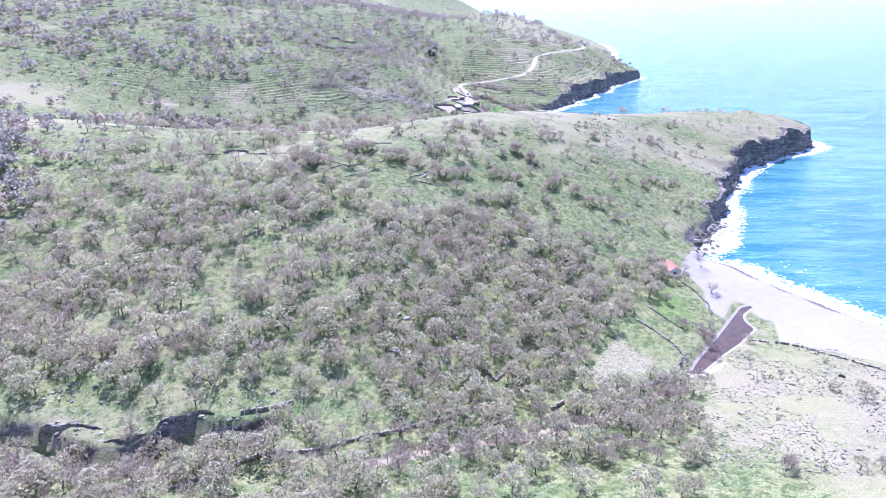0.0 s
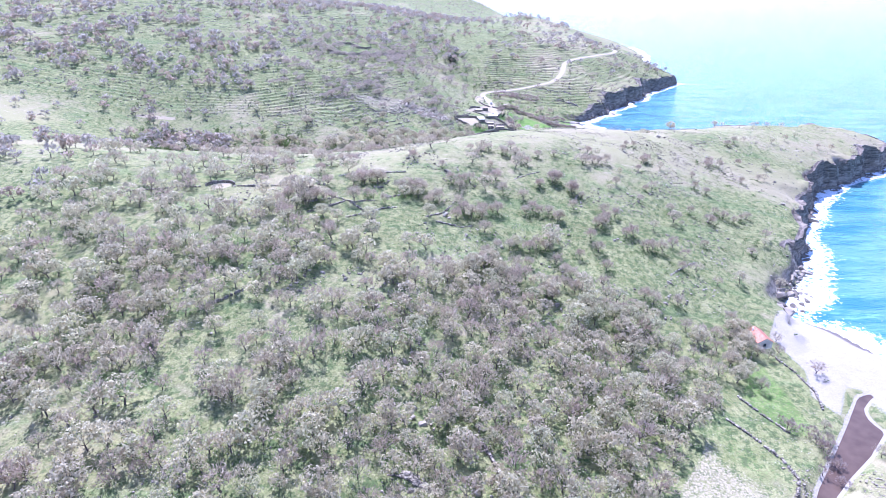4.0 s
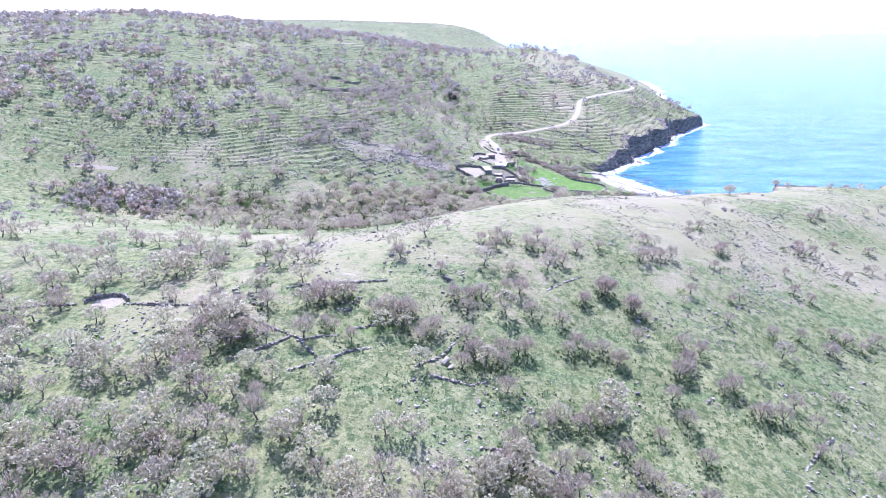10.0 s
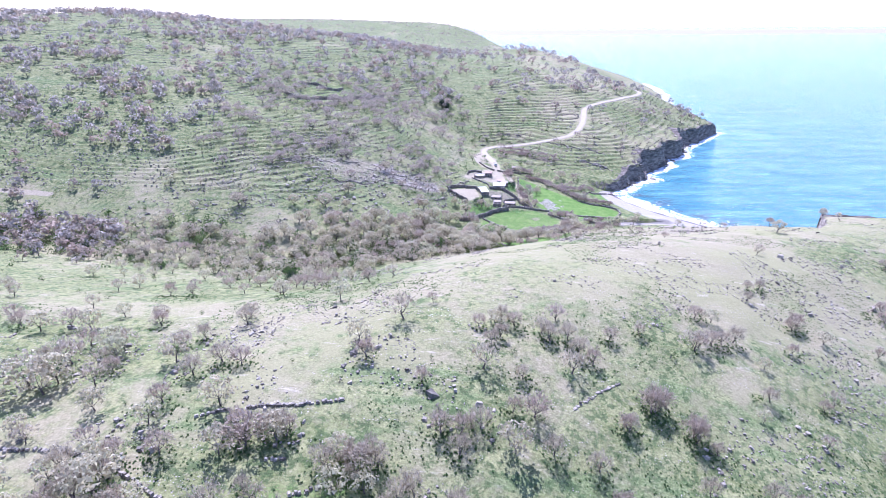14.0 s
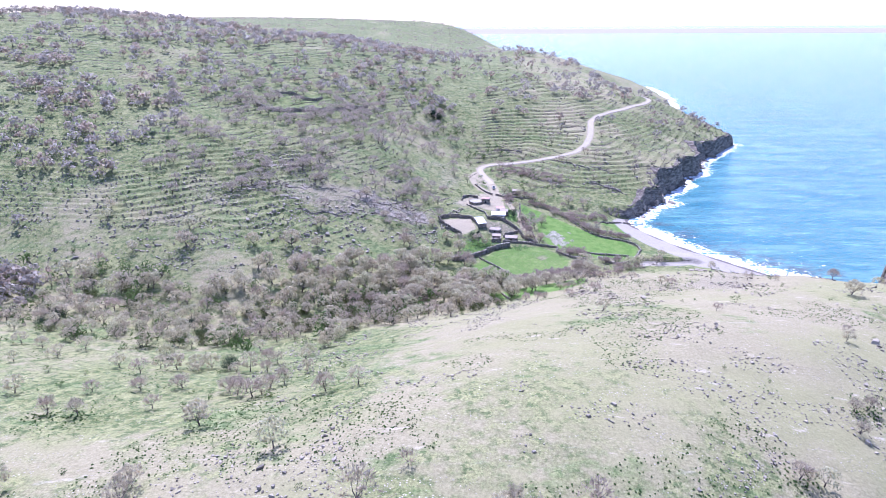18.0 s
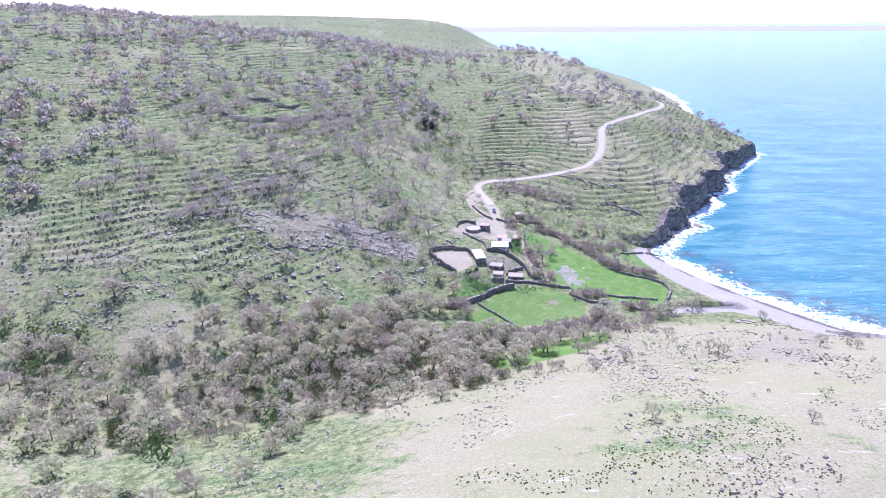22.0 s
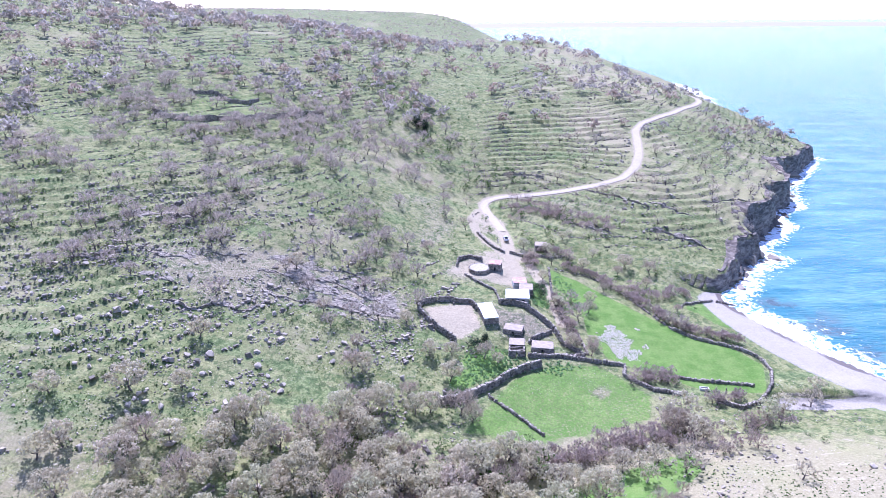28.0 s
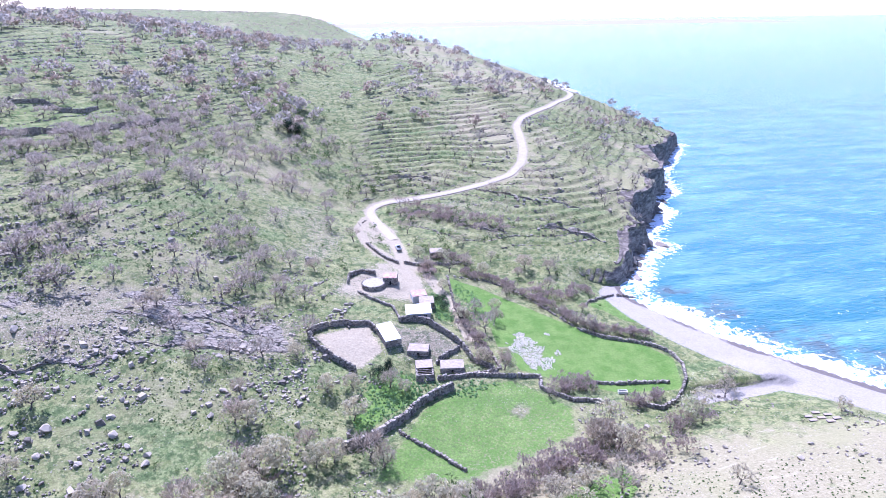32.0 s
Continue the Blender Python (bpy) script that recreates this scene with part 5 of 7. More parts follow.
def loose_stones():
    rng = np.random.default_rng(42)
    xs, ys, sz = [], [], []
    # zone, count, size, clumping
    for (x0, x1, y0, y1), n, big, clump in (((-60, 140, 315, 480), 26000, .3, .2), ((60, 175, 100, 172), 13000, .3, -.15), ((90, 300, 270, 475), 6500, .42, .1), ((-120, 90, 215, 330), 11000, .42, .2), ((-140, 5, 485, 600), 16000, .42, .02), ((-260, -120, 470, 600), 3000, .55, .1),
                                             ((-150, 60, 120, 225), 1800, .6, .25), ((40, 125, 450, 530), 2500, .42, -.1), ((-320, 0, 600, 900), 1500, .5, .2), ((60, 230, 600, 850), 2500, .8, .1)):
        x, y = scatter(rng, n, x0, x1, y0, y1)
        k = (rough(x, y, 9, 61) + .6 * rough(x, y, 45, 62) > clump + .12) & free_of(x, y, 1)
        xs.append(x[k])
        ys.append(y[k])
        sz.append(big * rng.lognormal(-.25, .45, k.sum()))
    # Fallen terrace stones lie in strings along the contours
    x, y = scatter(rng, 15000, -150, 0, 488, 610)
    q = steps_of(x, y, land(x, y, False))
    f = q - np.floor(q)
    k = (f < .2) & (rough(x, y, 12, 64) + .5 * rough(x, y, 40, 65) > .1) & free_of(x, y, 1)
    xs.append(x[k])
    ys.append(y[k])
    sz.append(.72 * rng.lognormal(-.2, .4, k.sum()))
    x, y, s = np.concatenate(xs), np.concatenate(ys), np.minimum(np.concatenate(sz), 1.5)
    n = len(x)
    at = np.stack((x, y, ground_at(x, y) - .12 * s), -1)
    v, f = stones(rng, at, np.stack((s * rng.uniform(.8, 1.4, n), s * rng.uniform(.7, 1.1, n), s * rng.uniform(.45, .8, n)), -1), rng.uniform(0, 6.3, n), .29)
    tagged(new("scattered_stones", mesh_of("scattered_stones", v, f, BOULDER)), "loose grey stones scattered over the hillsides", "stones", kind="stuff")


def rubble_heap():
    """The heap of pale cleared stones in the green field."""
    rng = np.random.default_rng(47)
    x, y = scatter(rng, 7000, 40, 58, 542, 566)
    k = patch(x, y, BARE_PATCHES[0], 7) + .7 * rough(x, y, 3.2, 64) + .4 * rough(x, y, 1.2, 65) > .55
    x, y = x[k], y[k]
    n = len(x)
    s = rng.uniform(.1, .3, n)
    at = np.stack((x, y, ground_at(x, y) - .05), -1)
    v, f = stones(rng, at, np.stack((s * 1.2, s, s * .7), -1), rng.uniform(0, 6.3, n), .22)
    tagged(new("rubble_heap", mesh_of("rubble_heap", v, f, PALE_STONE)), "pale cleared stones heaped in the green field", "stones", kind="stuff")


OUTCROPS = [([(-102, 567), (-91, 564.5), (-82, 565.5)], 7, .55), ([(-85, 571.5), (-77, 571), (-69, 573.5)], 5, .6), ([(-86, 546), (-77, 544.5), (-72, 547), (-65, 547), (-59, 550.5)], 4.5, 1.1), ([(-64, 566), (-52, 566.5), (-43, 568.5), (-35, 567), (-26, 564.5), (-19, 559.5)], 10, .55),
            ([(-60, 557), (-44, 557), (-34.5, 556.5), (-27, 557), (-18, 556.5)], 8, .6), ([(-62, 574), (-50, 573), (-36, 576), (-24, 574)], 8, .5), ([(-98, 541.5), (-90, 543.5)], 4, .6), ([(-118, 556), (-110, 558), (-103, 557)], 5, .5), ([(-99, 552), (-90, 554), (-84, 553)], 4, .5),
            ([(-112, 582), (-100, 586), (-90, 586)], 6, .5), ([(-52, 562), (-40, 563), (-28, 560)], 5, .4), ([(22, 690), (32, 690), (44, 684)], 5, 1.2), ([(60, 668), (72, 657), (84, 646)], 5, 1.0), ([(84, 652), (94, 645), (102, 640)], 4, .9), ([(110, 655), (124, 660), (134, 664)], 4.5, .9), ([(80, 630), (92, 624), (100, 618)], 4, 1.2), ([(46, 640), (56, 634), (64, 626)], 5, 1.0),
            ([(-20, 158), (-8, 154), (0, 150)], 3, .8), ([(-109, 122.5), (-103, 121.5), (-97, 122.8), (-91, 122.5)], 2.2, 1.6), ([(-88, 119), (-82, 118.5), (-78, 121)], 2.2, 1.6), ([(-77.5, 122), (-74, 125.5), (-68.5, 128), (-63, 128)], 2.2, 1.6), ([(-61, 128), (-57.5, 127), (-55, 129)], 2, 1.4)]


def rock_outcrop(line, wide, high, seed):
    """Bare bedrock: a cracked, sloping slab whose lower edge breaks off in a scarp."""
    rng = np.random.default_rng(seed)
    p = np.array(line, float)
    run = np.append(0, np.cumsum(np.hypot(*np.diff(p, axis=0).T)))
    u = np.arange(0, run[-1], .55)
    x, y = np.interp(u, run, p[:, 0]), np.interp(u, run, p[:, 1])
    x, y = x + .8 * rough(u, u * 0, 4, seed) + .4 * rough(u, u * 0, 1.6, seed + 1), y + 1.2 * rough(u, u * 0 + 9, 5, seed) + .5 * rough(u, u * 0 + 9, 1.7, seed + 2)
    end = np.clip(np.minimum(u, run[-1] - u) / 4, 0, 1) ** .6
    across = np.array((-.6, -.25, 0, .08, .35, .9, 1.6, 2.4, 3.2, 4.0, 4.6)) * wide / 4.6
    tall = np.array((-.6, -.2, .35, .9, 1.0, .75, .6, .42, .3, .12, -.25))
    n, m = len(u), len(across)
    broad = np.clip(.55 + .75 * rough(u, u * 0 + 4, 4.5, seed + 3) + .25 * rough(u, u * 0 + 4, 1.5, seed + 6), .05, 1.2) * end
    px = x[:, None] + rng.normal(0, .12, (n, m))
    py = y[:, None] + across[None] * np.maximum(broad, .15)[:, None] + rng.normal(0, .12, (n, m))
    lift = tall[None] * high * np.clip(end * (.45 + .7 * np.abs(rough(u, u * 0 + 2, 3.5, seed + 4))), .05, 1)[:, None]
    bed = np.floor(2.2 * rough(px, py * 2.2, 3.0, seed + 5)) * .11 + rng.normal(0, .05, (n, m))
    pz = ground_at(px, py) + lift + bed * (tall > 0) - (tall < 0) * .25
    i = (np.arange(n - 1)[:, None] * m + np.arange(m - 1)[None]).reshape(-1)
    base = np.array((x[0], y[0], height(x[0], y[0])))
    v = np.stack((px, py, pz), -1).reshape(-1, 3) - base
    ob = new("rock_outcrop", mesh_of("rock_outcrop", v, np.stack((i, i + m, i + m + 1, i + 1), -1)[:, ::-1], BEDROCK))
    ob.location = base
    tagged(ob, "long scarp of pale lilac-grey bedrock breaking out of the slope" if high > 1 else "flat cracked slab of pale bedrock in the grass", "rock outcrop", "bedrock outcrops")


def rock_ledges():
    rng = np.random.default_rng(43)
    xs, ys, an = [], [], []
    for k, (line, wide, high) in enumerate(OUTCROPS):
        rock_outcrop(line, wide, high, 400 + 10 * k)
        for a, b in zip(line, line[1:]):
            n = int(math.hypot(b[0] - a[0], b[1] - a[1]) / .9)
            u = rng.uniform(0, 1, n)
            xs.append(a[0] + (b[0] - a[0]) * u + rng.normal(0, 1.5, n))
            ys.append(a[1] + (b[1] - a[1]) * u + rng.normal(-1.2, 1.8, n))
            an.append(np.full(n, math.atan2(b[1] - a[1], b[0] - a[0])) + rng.normal(0, .35, n))
    x, y, a = np.concatenate(xs), np.concatenate(ys), np.concatenate(an)
    n = len(x)
    s = rng.lognormal(-.75, .45, n)
    v, f = rocks(rng, np.stack((x, y, ground_at(x, y)), -1), np.stack((s * 1.7, s * 1.0, .25 + s * .5), -1), a)
    tagged(new("ledge_rubble", mesh_of("ledge_rubble", v, f, BOULDER)), "broken pale rock fallen below the bedrock scarps", "rubble", kind="stuff")


def shore_rocks():
    rng = np.random.default_rng(44)
    xs, ys, ss = [], [], []
    for a, b in zip(COAST, COAST[1:]):
        if a[1] < 200 or a[1] > 900 or max(a[2], b[2]) > 13:
            continue
        length = math.hypot(b[0] - a[0], b[1] - a[1])
        n = int(length * 3.5)
        u, off = rng.uniform(0, 1, n), rng.normal(-.5, 3.2, n)
        nx, ny = (b[1] - a[1]) / length, -(b[0] - a[0]) / length
        xs.append(a[0] + (b[0] - a[0]) * u + nx * off)
        ys.append(a[1] + (b[1] - a[1]) * u + ny * off)
        ss.append(rng.lognormal(.1, .5, n))
    x, y, s = np.concatenate(xs), np.concatenate(ys), np.minimum(np.concatenate(ss), 4.5)
    n = len(x)
    z = np.clip(ground_at(x, y), -.8, 2.5)
    v, f = rocks(rng, np.stack((x, y, z - .15 * s), -1), np.stack((s * 1.9, s * 1.3, s * 1.0), -1), rng.uniform(0, 6.3, n))
    tagged(new("shore_rocks", mesh_of("shore_rocks", v, f, CLIFF_ROCK)), "dark wet rocks along the foot of the sea cliffs", "rocks", kind="stuff")


def cliff_material():
    """Dark layered rock."""
    m = material("layered_cliff_rock", (.16, .135, .11), .93)
    t = m.node_tree
    place = t.nodes.new("ShaderNodeNewGeometry").outputs["Position"]
    bed = t.nodes.new("ShaderNodeMapping")
    bed.inputs["Rotation"].default_value, bed.inputs["Scale"].default_value = (radians(9), radians(5), 0), (.12, .12, 1.1)
    t.links.new(place, bed.inputs["Vector"])
    strata, blotch = noise_of(t, bed.outputs[0], 1.0, 6, .7), noise_of(t, place, .45, 5, .7)
    col = mix(t, step_of(t, strata, .36, .64), (.085, .07, .058), (.29, .245, .19))
    col = mix(t, sums(t, "MULTIPLY", step_of(t, blotch, .45, .65), .5), col, (.13, .11, .088))
    t.links.new(col, t.nodes["Principled BSDF"].inputs["Base Color"])
    b = t.nodes.new("ShaderNodeBump")
    b.inputs["Strength"].default_value, b.inputs["Distance"].default_value = 1.0, .6
    t.links.new(sums(t, "ADD", strata, blotch), b.inputs["Height"])
    t.links.new(b.outputs[0], t.nodes["Principled BSDF"].inputs["Normal"])
    return m


def sea_cliff(line, seed, mat):
    """A sheer rock face along a stretch of shore, with a ledge that runs back into the turf."""
    rng = np.random.default_rng(seed)
    p = np.array(line, float)
    run = np.append(0, np.cumsum(np.hypot(*np.diff(p[:, :2], axis=0).T)))
    u = np.arange(0, run[-1], 1.3)
    x, y = np.interp(u, run, p[:, 0]), np.interp(u, run, p[:, 1])
    for _ in range(3):
        x[1:-1], y[1:-1] = (x[:-2] + 2 * x[1:-1] + x[2:]) / 4, (y[:-2] + 2 * y[1:-1] + y[2:]) / 4
    tx, ty = np.gradient(x), np.gradient(y)
    for _ in range(6):
        tx[1:-1], ty[1:-1] = (tx[:-2] + tx[1:-1] + tx[2:]) / 3, (ty[:-2] + ty[1:-1] + ty[2:]) / 3
    long = np.hypot(tx, ty)
    nx, ny = -ty / long, tx / long
    o = np.arange(-14, 24, .5)
    z = land(x[:, None] + nx[:, None] * o, y[:, None] + ny[:, None] * o, False)
    shore = o[np.argmax(z > .4, axis=1)]
    for _ in range(2):
        shore[1:-1] = (shore[:-2] + shore[1:-1] + shore[2:]) / 3
    back = 1.6 + 1.1 * cliff_run(x, y, np.full(len(x), 5.0)) + .5 * rough(u, u * 0, 5, seed + 1)
    bx, by = x + nx * (shore + back), y + ny * (shore + back)
    top = ground_at(bx, by)
    end = np.clip(np.minimum(u, run[-1] - u) / 8, .12, 1)
    top = np.maximum(top, 1.2) * end
    share = np.array((0, .1, .22, .34, .46, .58, .7, .8, .9, 1.0))
    lean = .42 + .14 * rough(u, u * 0, 12, seed + 2)
    off = shore[:, None] + .2 + (back * lean)[:, None] * share + .9 * rough(u[:, None] + 0 * share, share * top[:, None] * 1.6, 3.2, seed + 3) + .45 * rng.normal(0, 1, (len(u), len(share))) * .5
    h = -.9 + (top[:, None] + .9 + .25) * share
    inner = np.stack((shore + back * .75, shore + back, shore + back + 1.0), -1)
    ix, iy = x[:, None] + nx[:, None] * inner, y[:, None] + ny[:, None] * inner
    ih = np.maximum(ground_at(ix, iy), 0) + np.array((.3, .08, -.6))
    ih[:, 0] = np.maximum(ih[:, 0], top * .93)
    off, h = np.concatenate((off, inner), 1), np.concatenate((h, ih), 1)
    n, m = off.shape
    px, py = x[:, None] + nx[:, None] * off, y[:, None] + ny[:, None] * off
    base = np.array((x[0], y[0], 0))
    i = (np.arange(n - 1)[:, None] * m + np.arange(m - 1)[None]).reshape(-1)
    ob = new("sea_cliff", mesh_of("sea_cliff", np.stack((px, py, h), -1).reshape(-1, 3) - base, np.stack((i, i + m, i + m + 1, i + 1), -1), mat))
    ob.location = base
    tagged(ob, "dark layered rock cliff dropping into the surf", "cliff", "sea cliffs")


def sea_cliffs():
    mat = cliff_material()
    south, north = SOUTH_SHORE[11:28], NORTH_SHORE[5:21]
    for k, line in enumerate((south[:5], south[4:8], south[7:11], south[10:14], south[13:], north[:5], north[4:8], north[7:11], north[10:13], north[12:])):
        sea_cliff(line, 500 + 11 * k, mat)


def boulder_mesh(seed):
    rng = np.random.default_rng(seed)
    bm = bmesh.new()
    bmesh.ops.create_icosphere(bm, subdivisions=2, radius=.5)
    cuts = rng.normal(0, 1, (11, 3))
    cuts /= np.linalg.norm(cuts, axis=1)[:, None]
    lim = rng.uniform(.2, .38, 11)
    for v in bm.verts:
        p = np.array(v.co)
        for c, l in zip(cuts, lim):
            d = p @ c
            if d > l:
                p = p - c * (d - l)
        p *= 1 + .03 * rng.normal()
        p[2] = p[2] + .24
        v.co = p
    me = bpy.data.meshes.new("boulder")
    bm.to_mesh(me)
    bm.free()
    me.materials.append(BOULDER)
    return me


BIG_BOULDERS = [(-10, 269, 2.6), (-8.6, 267.6, 1.7), (11, 255, 1.8), (-2, 258, 1.5), (69, 309, 1.6), (71, 308, 1.4), (67, 458, 1.9), (80, 463, 1.5), (-103, 525.5, 2.4), (-94, 525.5, 1.3), (-91, 517, 1.4), (-94.5, 517, 1.7), (-90, 520, 1.2), (-90, 510.7, 1.3), (-80.5, 518, 1.9), (-81.5, 515, 1.4), (-78, 508, 1.6), (-71, 509.5, 2.0), (-68.5, 505, 2.2), (-66.5, 506.3, 2.0), (-67, 503, 2.0), (-65, 500, 2.8), (-71.5, 527, 2.0), (-81.5, 524.5, 2.0), (-74.5, 524, 1.9), (-66, 528.5, 2.6)]
SLOPE_BOULDERS = [(-65.7, 521.6, 1.6), (-66, 514.6, 2.2), (-52.6, 514, 2.3), (-46, 521, 1.9), (-31, 520.4, 1.5), (-24.6, 520.3, 1.6), (-23.4, 519, 1.2), (-27, 514.7, 1.4), (-35, 534, 1.9), (-47.3, 533, 1.2), (-58.6, 538, 1.5), (-55.4, 542.3, 1.5), (-25, 542, 1.3), (-21.8, 538.7, 1.2), (-14.7, 539.8, 1.4), (-74.4, 534, 1.4), (-77, 511.8, 2.2), (-75, 510, 1.8), (-82.4, 495.4, 2.4), (-77.3, 506, 1.7), (-73, 507, 1.5), (-66, 504, 1.3), (-85, 521, 1.4), (-88, 527, 1.5)]


def boulders():
    rng = np.random.default_rng(45)
    kinds = [boulder_mesh(70 + i) for i in range(7)]
    spots = BIG_BOULDERS + SLOPE_BOULDERS
    for (x0, x1, y0, y1), n in (((-135, -14, 496, 566), 420), ((-40, 30, 235, 285), 10), ((-30, 60, 150, 215), 26), ((60, 130, 105, 165), 12), ((30, 110, 440, 500), 20), ((-130, -30, 110, 150), 8)):
        x, y = scatter(rng, n, x0, x1, y0, y1)
        k = free_of(x, y, 2) & (rough(x, y, 9, 63) > -.1)
        spots += [(a, b, float(s)) for a, b, s in zip(x[k], y[k], np.minimum(rng.lognormal(.08, .4, k.sum()), 2.3))]
    for i, (x, y, s) in enumerate(spots):
        ob = new("boulder", kinds[i % 7])
        ob.matrix_basis = pose(x, y, height(x, y) - .05 * s, 0, 0, float(rng.uniform(0, 360))) @ Matrix.Diagonal((s * 1.15, s, s * float(rng.uniform(.75, 1)), 1))
        tagged(ob, "large rounded grey boulder lying in the grass" if s > 1.5 else "grey boulder half sunk in the slope", "boulder", "boulders on the slopes")


terrace_walls()
loose_stones()
rubble_heap()
rock_ledges()
shore_rocks()
sea_cliffs()
boulders()


# ---- trees and scrub ----
def limb(verts, faces, p, q, r0, r1, sides=3):
    p, q = np.asarray(p, float), np.asarray(q, float)
    d = q - p
    a = np.cross(d, (0.3, .9, .2))
    a /= np.linalg.norm(a) + 1e-9
    b = np.cross(d / (np.linalg.norm(d) + 1e-9), a)
    base = len(verts)
    for c, r in ((p, r0), (q, r1)):
        for i in range(sides):
            t = 2 * math.pi * i / sides
            verts.append(c + r * (math.cos(t) * a + math.sin(t) * b))
    for i in range(sides):
        j = (i + 1) % sides
        faces.append((base + i, base + j, base + sides + j))
        faces.append((base + i, base + sides + j, base + sides + i))


def oak(seed, h, twigs, size, spread=.48, upright=.5, limbs=6, subs=3, slim=.16, buds=False, lumps=17):
    """A bare oak: arrays of the wood and of the fine twigs. h: height; twigs: how many; size: their length; slim: their width to length; buds: rounded budding clumps in place of bare twigs."""
    rng = np.random.default_rng(seed)
    wv, wf, ends = [], [], []
    lean = rng.normal(0, .05, 2)
    fork = np.array((lean[0] * h, lean[1] * h, h * rng.uniform(.14, .24)))
    limb(wv, wf, (0, 0, -.6), fork, .032 * h, .024 * h, 4 if subs < 3 else 5)
    for i in range(limbs):
        a = 2 * math.pi * (i + rng.uniform(-.3, .3)) / limbs
        r = h * spread * rng.uniform(.5, .95) * (1 if i else .25)
        mid = fork + np.array((math.cos(a) * r * .5, math.sin(a) * r * .5, h * rng.uniform(.12, .24)))
        limb(wv, wf, fork, mid, .014 * h, .009 * h, 3)
        for k in range(subs):
            b = a + rng.uniform(-.8, .8)
            end = mid + np.array((math.cos(b) * r * rng.uniform(.15, .5), math.sin(b) * r * rng.uniform(.15, .5), h * rng.uniform(.16, .4) * (.6 + upright)))
            end[2] = min(end[2], h * .9)
            limb(wv, wf, mid, end, .008 * h, .003 * h, 3)
            ends.append((mid * .5 + end * .5, end))
    n = twigs
    if buds:
        # Rounded clumps of budding twigs over a flat dome.
        m = lumps
        a, up = np.arange(m) * 2.4 + rng.uniform(-.4, .4, m), np.sqrt(np.linspace(.02, 1, m))
        hub = np.stack((np.cos(a) * spread * up * .86, np.sin(a) * spread * up * .86, .86 - .34 * up ** 2 + rng.uniform(-.07, .05, m)), -1) * h
        hub[:, :2] += fork[:2]
        hub = np.concatenate((hub, hub[-m // 3:] * (.75, .75, 0) + (0, 0, .42 * h)))
        fan = rng.normal(0, 1, (n, 3))
        fan /= np.linalg.norm(fan, axis=1)[:, None]
        fan[:, 2] = np.where(fan[:, 2] < -.2, -fan[:, 2], fan[:, 2])
        which = rng.integers(0, len(hub), n)
        girth = rng.uniform(.1, .19, len(hub)) * (17 / m) ** .5
        c = hub[which] + fan * h * girth[which][:, None] * rng.uniform(.55, 1.1, (n, 1))
    else:
        pick = rng.integers(0, len(ends), n)
        near, far = np.array([e[0] for e in ends])[pick], np.array([e[1] for e in ends])[pick]
        c = near + (far - near) * rng.uniform(0, 1.1, (n, 1)) + rng.normal(0, .055 * h, (n, 3))
        # A share fills the crown's dome between the limbs.
        d = rng.normal(0, 1, (n, 3))
        d /= np.linalg.norm(d, axis=1)[:, None]
        d[:, 2] = np.abs(d[:, 2]) * 1.0 - .22
        lobes = 1 + .16 * np.sin(3 * np.arctan2(d[:, 1], d[:, 0]) + seed) + .1 * np.sin(5 * np.arctan2(d[:, 1], d[:, 0]) + 2 * seed)
        dome = np.array((fork[0], fork[1], h * .46)) + d * (rng.uniform(.45, 1.0, (n, 1)) ** .6) * np.array((spread * h, spread * h, .5 * h)) * lobes[:, None]
        c = np.where(rng.random((n, 1)) < .58, dome, c)
    centre = np.array((fork[0], fork[1], h * .35))
    out = c - centre
    out /= np.linalg.norm(out, axis=1)[:, None] + 1e-6
    d = out * .8 + np.array((0, 0, .4)) + rng.normal(0, .5, (n, 3))
    d /= np.linalg.norm(d, axis=1)[:, None]
    s = np.cross(d, rng.normal(0, 1, (n, 3)))
    s /= np.linalg.norm(s, axis=1)[:, None] + 1e-6
    if buds:
        # Sprays lie along the clump's surface.
        face = fan + rng.normal(0, .4, (n, 3))
        d = np.cross(face, rng.normal(0, 1, (n, 3)))
        d /= np.linalg.norm(d, axis=1)[:, None] + 1e-6
        s = np.cross(face, d)
        s /= np.linalg.norm(s, axis=1)[:, None] + 1e-6
    length = size * rng.uniform(.6, 1.4, (n, 1))
    w = length * slim * rng.uniform(.7, 1.3, (n, 1))
    tv = np.stack((c - d * length * .5 - s * w, c - d * length * .3 + s * w, c + d * length * .5), 1).reshape(-1, 3)
    tf = np.arange(3 * n).reshape(-1, 3)
    return np.array(wv), np.array(wf), tv, tf


